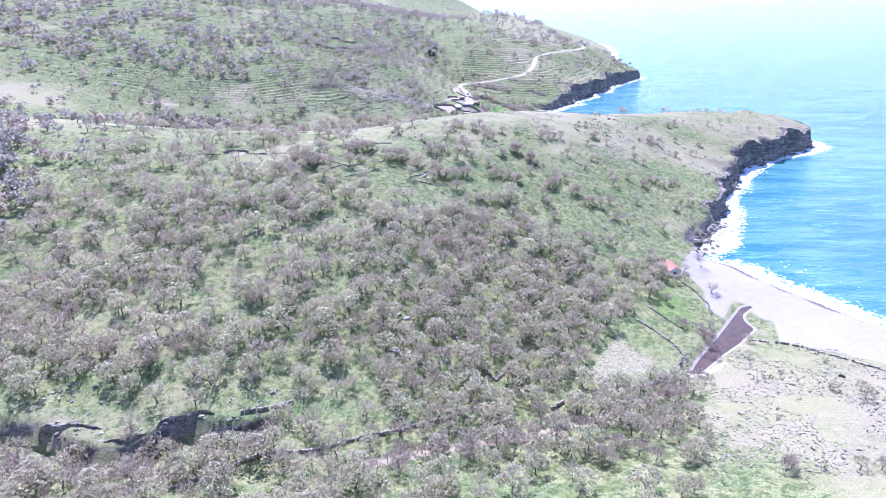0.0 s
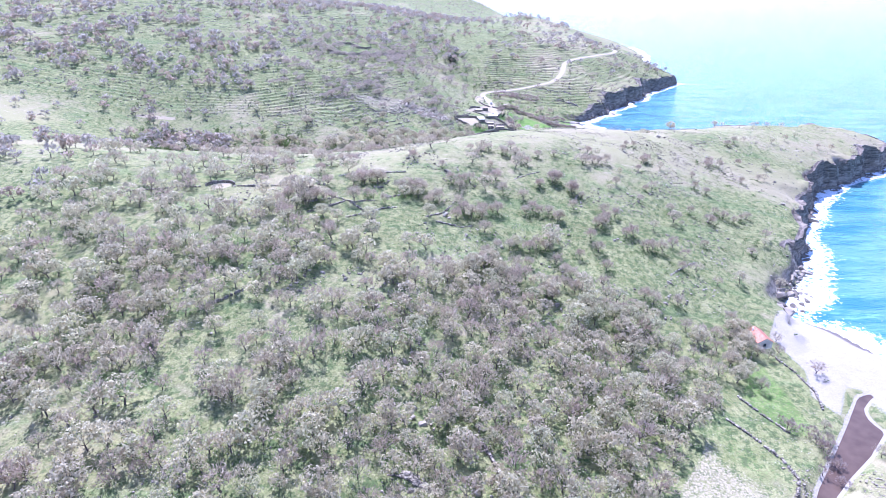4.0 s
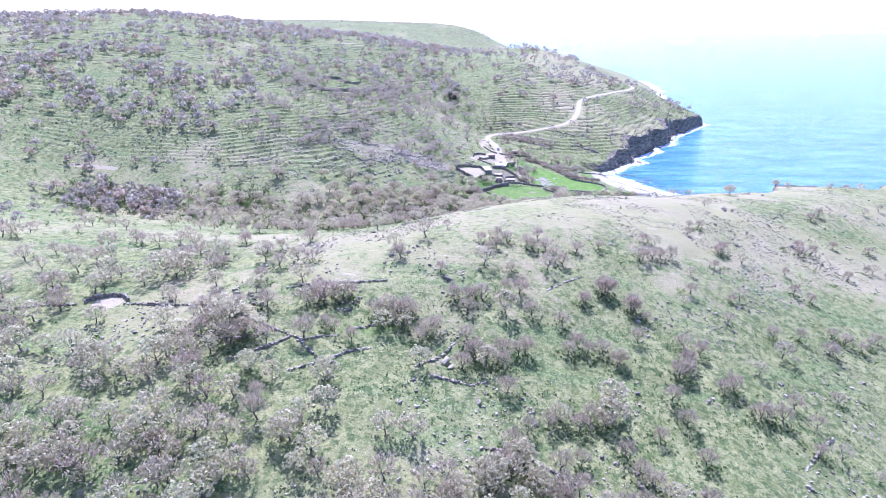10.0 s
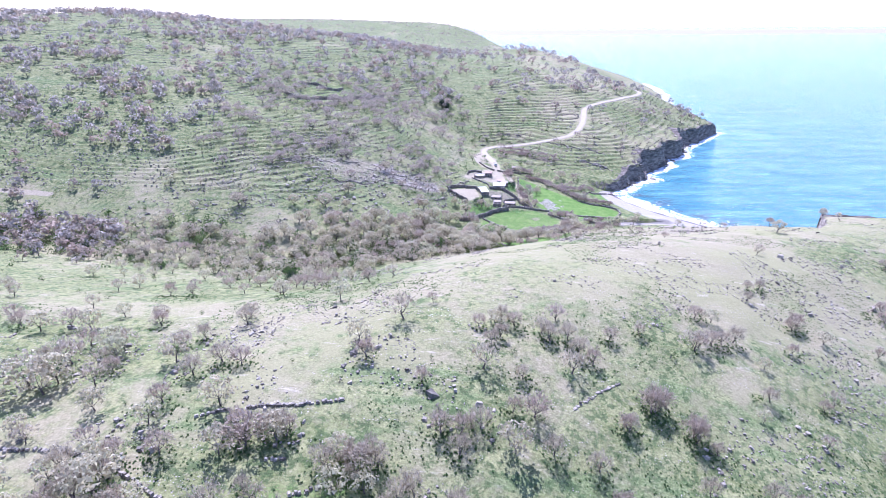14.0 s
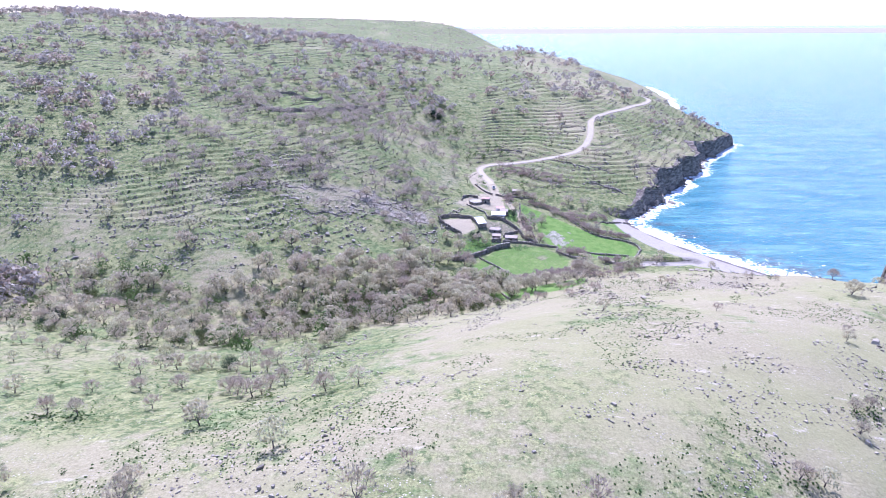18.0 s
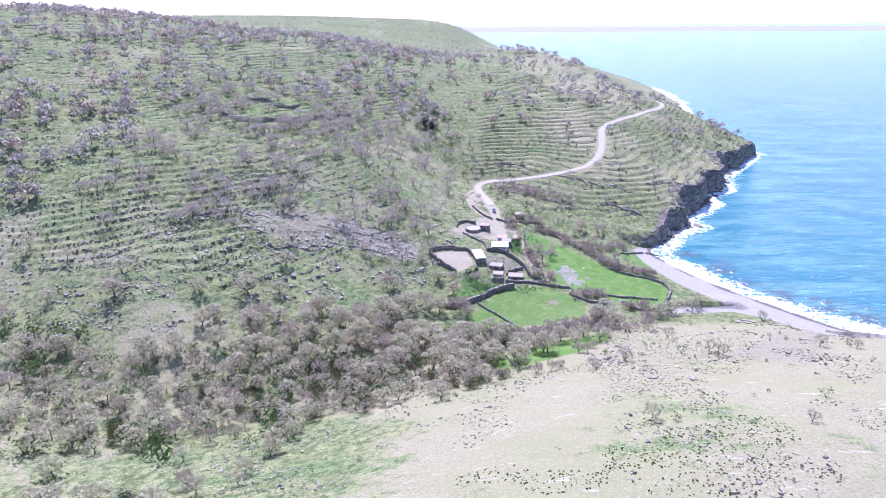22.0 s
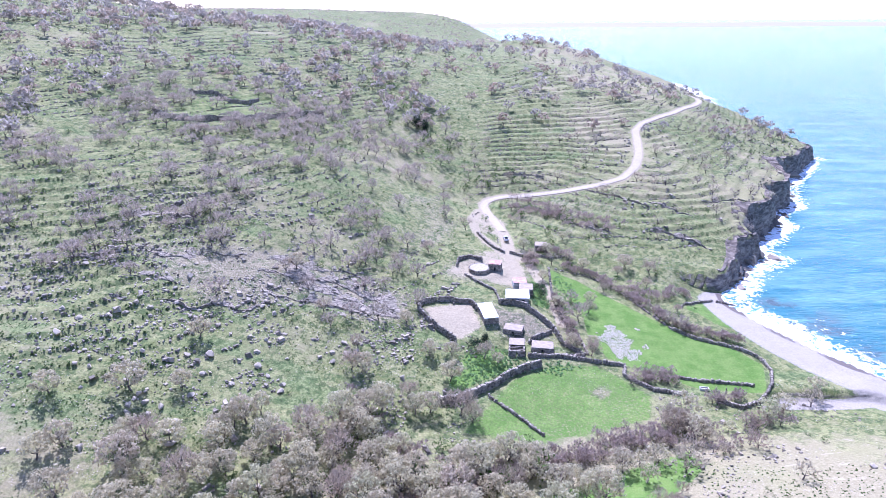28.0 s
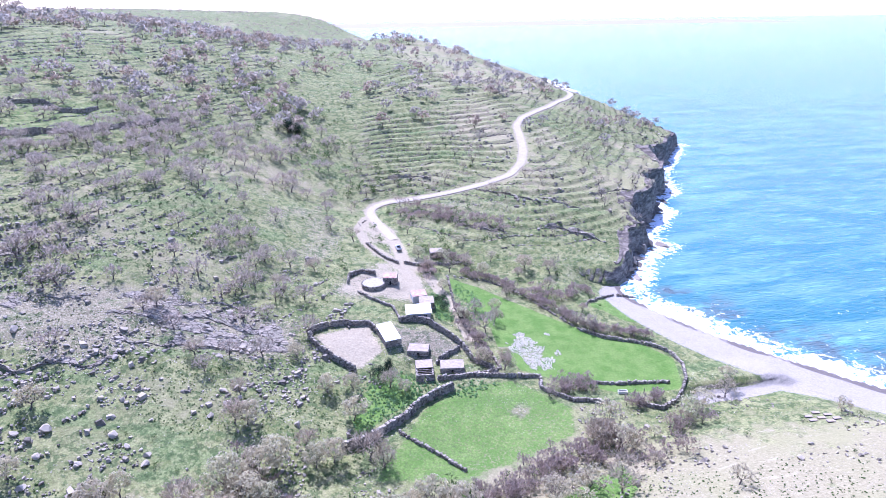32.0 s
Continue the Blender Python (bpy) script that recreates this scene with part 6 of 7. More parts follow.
def crown_bush(seed, h, leaves, size, wide=1.0):
    """A rounded bush: short stems and many small leaves, in clumps."""
    rng = np.random.default_rng(seed)
    wv, wf = [], []
    hubs = []
    count = 18 if leaves > 300 else 7
    for i in range(count):
        a, r = rng.uniform(0, 6.3), h * .36 * wide * math.sqrt(rng.random())
        e = np.array((math.cos(a) * r, math.sin(a) * r, h * rng.uniform(.28, .8) * (1 - .5 * (r / (h * .36 * wide)) ** 2)))
        if i < 4:
            limb(wv, wf, (0, 0, -.3), e * .8, .022 * h, .006 * h, 3)
        hubs.append(e)
    hubs = np.array(hubs)[rng.integers(0, count, leaves)]
    d = rng.normal(0, 1, (leaves, 3))
    d /= np.linalg.norm(d, axis=1)[:, None]
    c = hubs + d * h * .24 * rng.uniform(.5, 1.1, (leaves, 1)) * (wide, wide, 1)
    c[:, 2] = np.maximum(c[:, 2], .1)
    u = rng.normal(0, 1, (leaves, 3))
    u /= np.linalg.norm(u, axis=1)[:, None]
    v = np.cross(u, d)
    s = size * rng.uniform(.6, 1.3, (leaves, 1))
    tv = np.stack((c - u * s, c + u * s * .6 + v * s * .5, c + v * s), 1).reshape(-1, 3)
    return np.array(wv), np.array(wf), tv, np.arange(3 * leaves).reshape(-1, 3)


GULLY = [(45, 622), (25, 650), (8, 690), (-8, 712), (-22, 735), (-36, 775), (-45, 820)]
CREEK_NORTH = [(90, 522), (60, 507), (40, 498), (15, 486), (-10, 477), (-32, 471), (-75, 455), (-110, 452), (-150, 462), (-220, 470)]


def wooded(x, y):
    """Trees for each square metre."""
    n = rough(x, y, 28, 71) + .6 * rough(x, y, 11, 72)
    d = 1 / 520 + 0 * x
    east = np.interp(y, (130, 154, 168, 181, 195, 200, 215, 225), (34, 50, 59, 64, 76, 84, 96, 106))
    wood = ease((y - 128) / 14) * ease((250 - y - np.clip(x + 10, 0, 200) * .12) / 14) * ease((east - x) / 6)
    wood = np.maximum(wood, .7 * ease((y - 200) / 20) * ease((304 - y) / 26) * ease((-44 - x) / 25))
    d = np.maximum(d, wood / np.where(x > 25, 23, 30) * np.clip(.85 + .5 * n, .1, 1.2))
    d1, _, _ = to_line(x, y, CREEK_LINE + [(-60, 100), (-120, 92), (-200, 88)])
    d = np.maximum(d, ease((28 - d1) / 12) / 27 * np.clip(.9 + .5 * n, .1, 1.3) * ease((80 - x) / 14))
    hill = ease((y - 255) / 20) * ease((350 - y) / 25) * ease((130 - x) / 20)
    d = np.maximum(d, hill * np.clip(.45 + .95 * n, 0, 1.2) / np.where(x > -20, 420, 75))
    dry = ease((y - 335) / 18) * ease((470 - y) / 15) * ease((x + 45) / 30) * (1 - .75 * ease((x - 110) / 40))
    d = d * (1 - .93 * dry)
    west = ease((y - 350) / 20) * ease((445 - y) / 12) * ease((-25 - x) / 30)
    d = np.maximum(d, west * np.clip(.6 + .5 * n, .1, 1.2) / 170)
    d2, _, _ = to_line(x, y, CREEK_NORTH)
    d = np.maximum(d, ease((26 - d2) / 12) * ease((30 - x) / 30) / 30)
    d = np.maximum(d, .8 * ease((9 - d2) / 5) / 40)
    low = ease((y - 470) / 12) * ease((np.interp(x, (-200, -124, -97, -86, -74, -58, -40, -22, -10), (468, 476, 482, 492, 506, 514, 517, 524, 526)) - y) / 9) * ease((-4 - x) / 12)
    d = np.maximum(d, low * np.clip(.85 + .5 * n, .15, 1.2) / 33)
    up = ease((y - 540) / 30) * ease((-8 - x) / 20)
    d = np.maximum(d, up * np.clip(.6 + .8 * n, .1, 1.4) / np.where(y > 700, 100, 52))
    d3, _, _ = to_line(x, y, GULLY)
    d = np.maximum(d, ease((24 - d3) / 14) * np.clip(.8 + .6 * n, .1, 1.3) / 75)
    head = ease((y - 625) / 20) * ease((x - 20) / 20)
    d = np.maximum(d, head * np.clip(.45 + .8 * n, .05, 1.2) / 230)
    d = np.where((y < 118) & (x > 50), 1 / 420, d)
    band = patch(x, y, BARE_PATCHES[3], 6)
    return d * (1 - .75 * band)


EAST_SLOPE_OAKS = [(52, 278, 6, 0), (54, 281, 5.5, 2), (50, 276, 5.5, 4), (46, 268, 5, 2), (47.5, 261, 5, 0), (64, 274.5, 5.5, 2), (61, 273, 5, 0), (67.5, 267, 5.5, 4), (70, 268, 5, 0), (73.5, 267, 5.5, 2), (49, 251, 5, 4), (62.5, 236.5, 6, 4), (60, 238, 5, 2), (71.5, 238.5, 5, 0), (79.5, 259.5, 4, 2), (27.5, 236, 5.5, 0), (25, 230, 6, 3), (35.5, 242, 6, 2), (33, 245, 5, 0)]
SLOPE_OAKS = [(21, 255, 5.5, 0), (24, 258, 5, 2), (27.5, 257.5, 5, 0), (14, 255, 5, 4), (17, 257, 5, 1), (8.5, 252, 5, 2), (5, 247, 5.5, 0), (2.5, 241, 6, 4), (26.5, 280, 4.5, 2), (34, 277, 5, 0), (31, 281, 4.5, 4), (35, 304, 6, 2), (37, 306, 6, 0), (44, 301, 5, 4), (43, 299, 4.5, 2), (8.5, 275.5, 5, 0), (3.5, 270, 5.5, 2), (0, 272, 5, 4), (-4.5, 277, 5.5, 2), (4.5, 262, 5.5, 0), (-6, 268, 5.5, 4), (29, 299, 4, 2), (47, 297, 3.5, 2)]
EAST_EDGE_OAKS = [(87, 303, 5, 0), (96, 306, 4.5, 2), (105, 302, 3.5, 2), (113, 310, 4.5, 0), (110, 312, 4, 4), (117, 307, 4, 2), (125, 314, 4, 0), (121, 311, 3.5, 2), (94.5, 280.5, 4, 4), (116, 284, 3.5, 0), (128, 372, 5, 0), (132, 370, 5, 2), (125, 366, 5, 4), (147, 380, 4, 2), (138, 353, 4.5, 0), (151, 364, 4, 2), (163, 382, 4, 4), (149, 404, 4.5, 0), (154, 408, 5, 2), (111, 329, 4, 0), (106, 331, 4.5, 2), (79, 316, 3.5, 4), (55, 288, 5.5, 0), (59, 287, 5, 2)]
HILLTOP_OAKS = [(-71, 270, 6, 0), (-68, 273, 6, 2), (-62.5, 267, 6.5, 0), (-60, 270, 6, 4), (-73, 279, 5.5, 2), (-65, 281, 5, 0), (-58, 282.5, 5.5, 4), (-64, 277, 5, 0), (-45, 285.5, 4, 2), (-41, 276, 4, 4), (-33.5, 271, 5, 2), (-63, 295.5, 5, 0), (-61, 305, 5.5, 2), (-56.5, 310, 5.5, 0), (-52, 308.5, 5, 4), (-65, 322, 4.5, 2), (-69, 318, 4.5, 0), (-80.5, 331, 5, 2), (-79.5, 307, 4.5, 4), (-97.5, 311, 4.5, 2), (-116, 330, 5, 0), (-96, 366, 5, 2), (-88, 365, 5, 0), (-25, 311, 5, 2)]
SHOULDER_OAKS = [(-13, 305, 4, 2), (-42, 287.5, 5.5, 0), (-39, 289, 5.5, 4), (-37, 288, 5, 2), (-46, 289, 5, 4), (-29, 281.5, 6, 0), (-26, 284, 5.5, 3), (-24, 282.5, 6, 2), (-21, 285, 5.5, 4), (-19.5, 284, 5, 0), (-8.5, 292, 5.5, 2), (-5, 288, 5, 0), (-1, 294.5, 5.5, 4), (-5, 292.5, 5, 2), (-15.5, 277, 6, 0), (-12.5, 279, 5.5, 2), (-17, 275, 5, 4), (5, 327.5, 4.5, 2), (8, 325, 4.5, 0), (-.5, 324, 4, 4), (4, 320.5, 4, 2), (2, 318, 4, 0)]
CREST_OAKS = [(14, 323.5, 4.5, 0), (16, 321, 4.5, 2), (20, 322, 5, 4), (22, 318, 5, 0), (24.5, 314.5, 4.5, 2), (30.5, 324.5, 4, 0), (38.5, 328, 3.5, 2), (57, 329.5, 5, 0), (60, 331, 4.5, 4), (63.5, 333, 5, 2), (53, 328, 4.5, 0), (36, 305, 5.5, 0), (43, 300.5, 6, 2), (29, 298.5, 4.5, 4), (5.5, 299, 4, 2), (8.5, 308, 4, 0), (13, 291, 5, 2), (21.5, 289, 5, 0), (84, 364.5, 3.5, 2), (56, 340, 4, 0), (80, 363, 3.5, 4), (87.5, 347, 5, 2), (85, 345, 4.5, 0), (80, 334.5, 3.5, 2)]
LOWER_OAKS = [(10, 276.5, 5.5, 0), (-2.5, 273, 5.5, 2), (4, 274.5, 5.5, 4), (25, 282, 5, 2), (22, 279, 5, 0), (7, 244, 6, 1), (-1, 238, 6, 0), (10, 237, 6, 3), (15, 235, 6, 2), (20, 246, 5, 4), (30, 250, 4.5, 2), (40, 256, 4.5, 0)]
BANK_OAKS = [(63, 112.5, 6, 3), (60, 110, 5, 1), (62, 131, 5.5, 2), (64, 128, 5, 0), (79, 103, 4.5, 2), (81, 104, 4, 0), (53, 96, 5.5, 1), (56, 97, 5, 0), (53, 112.5, 5, 2), (50, 115, 5, 0), (71, 132.5, 4, 3), (70.5, 142, 5, 2), (67, 144, 4.5, 0), (103.5, 151, 2.8, 2), (113, 141, 3.2, 1), (121, 141, 3.8, 0), (98.5, 100.5, 4, 2), (45, 117, 5.5, 0), (40, 113, 5.5, 2), (96, 183, 3, 2), (97, 188, 3.2, 0)]
BEACH_OAKS = [(91, 226, 5.5, 1), (88, 222, 6, 3), (91.5, 219, 5, 0), (92, 232, 5.5, 3), (86, 228, 6, 5), (89, 234, 5.5, 2), (84, 217, 6, 1), (80, 212, 6, 4), (84, 208, 5.5, 3), (86, 203, 5, 0), (79, 204, 6, 1)]
VALLEY_OAKS = [(-108, 430, 5.5, 3), (-95, 419, 5.5, 1), (-79, 405, 5, 3), (-56.5, 399, 4.5, 0), (-47.5, 384.5, 5, 2), (-50, 381, 4.5, 0), (-57, 377.5, 6, 2), (-34, 373, 6, 0), (-60, 380, 5, 4), (-83, 382, 4.5, 0), (-44, 437, 5, 3), (-47, 427, 4.5, 1), (-60, 412, 5, 2), (-100, 433, 6, 1), (-89, 491, 6.5, 1), (-74, 500, 5.5, 3), (-118, 470, 5.5, 2)]
RIDGE_OAKS = [(223, 428, 4, 2), (213, 425, 3.5, 0), (77, 356, 3.5, 0), (109, 344, 4, 0), (125, 436, 5.5, 1), (136, 463, 5, 0)]
PEN_OAKS = [(3, 517, 6.5, 4), (7, 542, 6, 4), (-3, 532, 6.5, 1), (-16, 555, 4.5, 1), (-41, 554, 5.5, 0), (-53, 571, 6.5, 1), (-11, 601, 5.5, 0), (-23, 590, 4.5, 0), (-29, 541, 5.5, 0), (-27, 532, 6.5, 1), (-8, 520, 6.5, 1), (-14, 524, 5.5, 0)]
FIELD_OAKS = [(44.5, 578, 4.5, 3), (34, 550, 4.5, 1), (35, 560, 4, 0), (40, 552, 4, 1), (52, 588, 4, 0), (-2, 542.6, 4.5, 1), (11, 540, 3.5, 3), (35, 612, 4.5, 1), (42.6, 624, 4, 1), (40, 488, 4.5, 0), (43, 486, 4, 2), (28, 470, 4, 0), (24, 469, 4, 2), (31, 472, 3.5, 4), (5.5, 472, 4, 2), (12, 468, 3.5, 0), (-2, 478, 4.5, 3), (46, 491, 3.5, 4), (43, 571, 5.5, 4), (39, 547, 6, 2), (68, 591, 4.5, 2), (74, 575, 3.5, 0), (28, 604, 5, 2), (26, 614, 5, 1), (30, 590, 4.2, 3), (33, 572, 4.5, 3), (60, 600, 4.5, 0), (47, 603, 5, 1), (64, 604, 6, 1), (72, 600, 6, 2)]
OAKS = EAST_SLOPE_OAKS + SLOPE_OAKS + EAST_EDGE_OAKS + HILLTOP_OAKS + SHOULDER_OAKS + CREST_OAKS + LOWER_OAKS + VALLEY_OAKS + BANK_OAKS + BEACH_OAKS + RIDGE_OAKS + PEN_OAKS + FIELD_OAKS


def plant_trees():
    rng = np.random.default_rng(50)
    g = 5.0
    x, y = [a.reshape(-1) for a in np.meshgrid(np.arange(-800, 245, g), np.arange(88, 1180, g))]
    x, y = x + rng.uniform(-.48, .48, len(x)) * g, y + rng.uniform(-.48, .48, len(y)) * g
    k = (rng.random(len(x)) < wooded(x, y) * g * g) & free_of(x, y, 3)
    k &= ~((x < -420) & (y < 520)) & (x > -300 - (y - 300) * .75) & ((y < 1000) | (x < 170))
    x, y = x[k], y[k]
    z = ground_at(x, y)
    n = len(x)
    h = np.clip(rng.normal(6.2, 1.0, n), 3.6, 8.6) * np.where((x > 60) & (y < 520), .72, 1) * np.where((y > 330) & (y < 470), .8, 1)
    # Trees of the stretch that the flight crosses lowest stand as things; the rest is woodland.
    near = (x > -62) & (x < 68) & (y > 222) & (y < 345)
    near |= (x > -100) & (x < 30) & (y > 345) & (y < 430)
    near |= (x > -105) & (x < 40) & (y > 478) & (y < 545)
    order = np.flatnonzero(near)
    rng.shuffle(order)
    order = order[np.argsort(np.where((y[order] > 470) & (x[order] > -105), 0, 1), kind="stable")][:130]
    near = np.zeros(n, bool)
    near[order] = True
    protos = [oak(100 + i, 6.0, 1150, .34 if i % 2 else .5, (.5, .54, .46, .56, .5, .46)[i], (.5, .3, .9, .45, .6, 1.0)[i], (6, 7, 5, 6, 6, 5)[i], 3, .44 if i % 2 else .12, i % 2 == 1) for i in range(6)]
    made = []
    for i, (wv, wf, tv, tf) in enumerate(protos):
        made.append((mesh_of("trunk", wv, wf, BARK), mesh_of("crown", tv, tf, BUDS_NEAR if i % 2 else TWIGS_NEAR)))
    spots = [(x[i], y[i], h[i] * (1.12 if y[i] > 470 else .86 if y[i] > 275 else 1), ((1, 3, 5, 1, 0, 3, 5)[i % 7] if y[i] > 470 else (0, 2, 4, 0, 2, 4, 3)[i % 7] if y[i] > 262 else i % 6)) for i in order] + [(a, b, c, k) for a, b, c, k in OAKS]
    for a, b, hh, k in spots:
        t = new("oak_tree")
        t.matrix_basis = pose(a, b, height(a, b), 0, 0, float(rng.uniform(0, 360))) @ Matrix.Diagonal((hh / 6 * float(rng.uniform(.9, 1.15)), hh / 6 * float(rng.uniform(.9, 1.15)), hh / 6, 1))
        tall = hh > 6.4
        tagged(t, ("tall " if tall else "small ") + ("oak tree with a rounded beige crown just budding" if k % 2 else "oak tree with bare grey-mauve twigs on the slope"), "tree", "oaks on the hills")
        for name, me in zip(("trunk", "crown"), made[k]):
            ob = new(name, me)
            ob.parent = t
    # Woodland
    rest = np.flatnonzero(~near)
    far = (y[rest] > 730) | (x[rest] < -170)
    bare = [oak(200 + i, 6.0, 320, .7, .54, .3 + .1 * i, 5, 1, .16) + (0,) for i in range(4)]
    budding = [oak(204 + i, 6.0, 330, .52, .54, .7 + .1 * i, 5, 1, .46, True, 14) + (1,) for i in range(4)]
    cape = ~far & (y[rest] > 600) & (x[rest] > 0)
    slight = [oak(210 + i, 6.0, 420, .44, .5, .3 + .1 * i, 5, 2, .11) + (0,) for i in range(4)]
    joined_trees("headland_oaks", rng, rest[cape], x, y, z, h * .9, slight, "small bare grey-mauve oaks scattered over the headland")
    slope = ~far & ~cape & (y[rest] > 532)
    joined_trees("hillside_oaks", rng, rest[slope], x, y, z, h, bare, "grey-brown bare oaks scattered over the terraced hillside", leaf=HILLSIDE_LEAF)
    joined_trees("oak_woodland", rng, rest[~far & ~cape & ~slope], x, y, z, h, bare + budding, "grey-mauve bare and beige budding oak woodland covering the slopes")
    # Tone -1 picks the haze-greyed end of the twig colours.
    distant = [oak(230 + i, 6.0, 68, 1.2, .56, .3 + .2 * i, 3, 1, .32 if i < 2 else .5, i > 1, 8) + (-1,) for i in range(6)]
    joined_trees("distant_oak_woodland", rng, rest[far], x, y, z, h, distant, "oak trees greyed for haze, scattered over the far terraced hillside")


def joined_trees(name, rng, rest, x, y, z, h, kinds, label, far=None, far_kinds=None, leaf=None, flat=1.0):
    vs, fs, ms, tones, base = [], [], [], [], 0
    for j, i in enumerate(rest):
        pool = far_kinds if far is not None and far[j] else kinds
        which = int(rng.integers(0, len(pool)))
        wv, wf, tv, tf = pool[which][:4]
        bud = pool[which][4] if len(pool[which]) > 4 else which % 2
        a, s = rng.uniform(0, 6.3), h[i] / 6
        c, d = math.cos(a) * s, math.sin(a) * s
        v = np.concatenate((wv, tv))
        w = rng.uniform(.9, 1.15)
        vs.append(np.stack((x[i] + (v[:, 0] * c - v[:, 1] * d) * w, y[i] + (v[:, 0] * d + v[:, 1] * c) * w, z[i] + v[:, 2] * s * flat), -1))
        fs.append(wf + base)
        fs.append(tf + base + len(wv))
        ms.append(np.concatenate((np.zeros(len(wf)), np.ones(len(tf)))))
        tones.append(np.full(len(v), rng.random() * .35 if bud < 0 else bud * .32 + .25 + rng.random() * .4))
        base += len(v)
    if not vs:
        return
    ob = new(name, mesh_of(name, np.concatenate(vs), np.concatenate(fs), [BARK, leaf or LEAF_FAR], np.concatenate(ms), tone=np.concatenate(tones)))
    tagged(ob, label, "trees", kind="stuff")


def thickets():
    """Dense mauve scrub along the northern stream and other bushes."""
    rng = np.random.default_rng(51)
    xs, ys = [], []
    for line, wide, gap in (([(60, 515), (48, 512), (34, 507), (21, 503.5), (9, 498.5), (-5, 492), (-18, 484), (-32, 475)], 4.0, .3), ([(86, 521), (74, 516), (60, 507)], 2.5, 1.2), ([(40, 603), (50, 598), (58, 588), (66, 574), (72, 564)], 1.6, .5), ([(62, 590), (70, 584), (76, 588), (84, 592)], 2.6, .6), ([(72, 564), (80, 560), (88, 556)], 1.3, .5), ([(50, 536), (56, 538.5), (61, 537)], 2.4, .3), ([(33, 548), (36, 556), (34, 566), (32, 578)], 1.8, .8), ([(66, 529), (72, 527), (76, 530)], 1.6, .6), ([(26, 596), (28, 606), (32, 612), (38, 614), (46, 608)], 2.2, .7), ([(48, 640), (40, 655), (30, 662)], 4, .9), ([(24, 655), (40, 648), (54, 640), (66, 628)], 5, .8), (CREEK_LINE[1:], 4, 1.0), ([(-125, 112), (-100, 106), (-80, 105), (-60, 112)], 6, .6), ([(84, 190), (94, 180), (90, 168)], 3, 1.2), ([(-30, 520), (-18, 508), (-8, 500)], 6, .8)):
        for a, b in zip(line, line[1:]):
            n = int(math.hypot(b[0] - a[0], b[1] - a[1]) / gap)
            u = rng.random(n)
            xs.append(a[0] + (b[0] - a[0]) * u + rng.normal(0, wide * .6, n))
            ys.append(a[1] + (b[1] - a[1]) * u + rng.normal(0, wide * .6, n))
    x, y = np.concatenate(xs), np.concatenate(ys)
    h = rng.uniform(2.0, 3.6, len(x))
    joined_trees("stream_thicket", rng, range(len(x)), x, y, ground_at(x, y), h * 1.0, [oak(300 + i, 6.0, 104, 1.08, .55, .9, 3, 1, .2) for i in range(6)], "dense mauve leafless scrub along the stream bed", leaf=THICKET)
    # Evergreen shrubs
    x, y = scatter(rng, 11000, -330, 240, 95, 980)
    d2, _, _ = to_line(x, y, CREEK_NORTH)
    d3, _, _ = to_line(x, y, GULLY)
    chance = .1 + .3 * (rough(x, y, 30, 81) > .2) + .42 * ease((y - 465) / 30) * ease((-5 - x) / 30) * ease((690 - y) / 80) + .9 * (d2 < 26) * (x < 20) + .95 * (d3 < 24) + .35 * (d3 < 55)
    chance *= 1 - .85 * ease((y - 335) / 18) * ease((470 - y) / 15) * ease((x + 45) / 30)
    k = (rng.random(len(x)) < chance) & free_of(x, y, 2)
    x, y = x[k], y[k]
    d2, _, _ = to_line(x, y, CREEK_NORTH)
    h = np.clip(rng.lognormal(.2, .45, len(x)), .6, 3.2) * 2.2 * np.where((d2 < 26) & (x < 20), 2.8, 1)
    d3, _, _ = to_line(x, y, GULLY)
    h = h * np.where(d3 < 22, 1.7, 1)
    joined_trees("evergreen_scrub", rng, range(len(x)), x, y, ground_at(x, y), h, [crown_bush(320 + i, 3.0, 72, .34, 1.2) for i in range(5)], "low dark evergreen shrubs on the slopes", (y > 575) | (x < -150), [crown_bush(325 + i, 3.0, 42, .46, 1.2) for i in range(5)], leaf=GREEN_LEAF)

    # Mauve-grey heath on the headland and round the gully
    x, y = scatter(rng, 3600, -20, 235, 612, 900)
    d3, _, _ = to_line(x, y, GULLY)
    d4, _, _ = to_line(x, y, [(20, 690), (60, 670), (90, 640), (110, 625)])
    k = (rough(x, y, 26, 87) + .6 * rough(x, y, 10, 88) + .9 * (d4 < 16) + .4 * (d3 < 22) > .45) & free_of(x, y, 2)
    x, y = x[k], y[k]
    joined_trees("headland_heath", rng, range(len(x)), x, y, ground_at(x, y), rng.uniform(2.0, 4.6, len(x)), [crown_bush(350 + i, 3.0, 44, .4, 1.5) for i in range(4)], "low mauve-grey heath on the terraced headland", leaf=THICKET)
    # Grey-brown low scrub over the southern cape
    x, y = scatter(rng, 900, 112, 275, 375, 482)
    k = (rough(x, y, 22, 89) + .5 * rough(x, y, 8, 90) > .0) & free_of(x, y, 3)
    x, y = x[k], y[k]
    joined_trees("cape_heath", rng, range(len(x)), x, y, ground_at(x, y), rng.uniform(1.2, 3.0, len(x)), [crown_bush(354 + i, 3.0, 60, .26, 1.5) for i in range(4)], "low grey-brown heath on the dry cape above the cliffs", leaf=THICKET)
    # Scrub of the far hills; its grey leaf stands in for haze
    x, y = scatter(rng, 2900, -760, 140, 1150, 2150)
    k = (rough(x, y, 90, 85) + .6 * rough(x, y, 35, 86) > -.4) & (land(x, y, False) > 8)
    x, y = x[k], y[k]
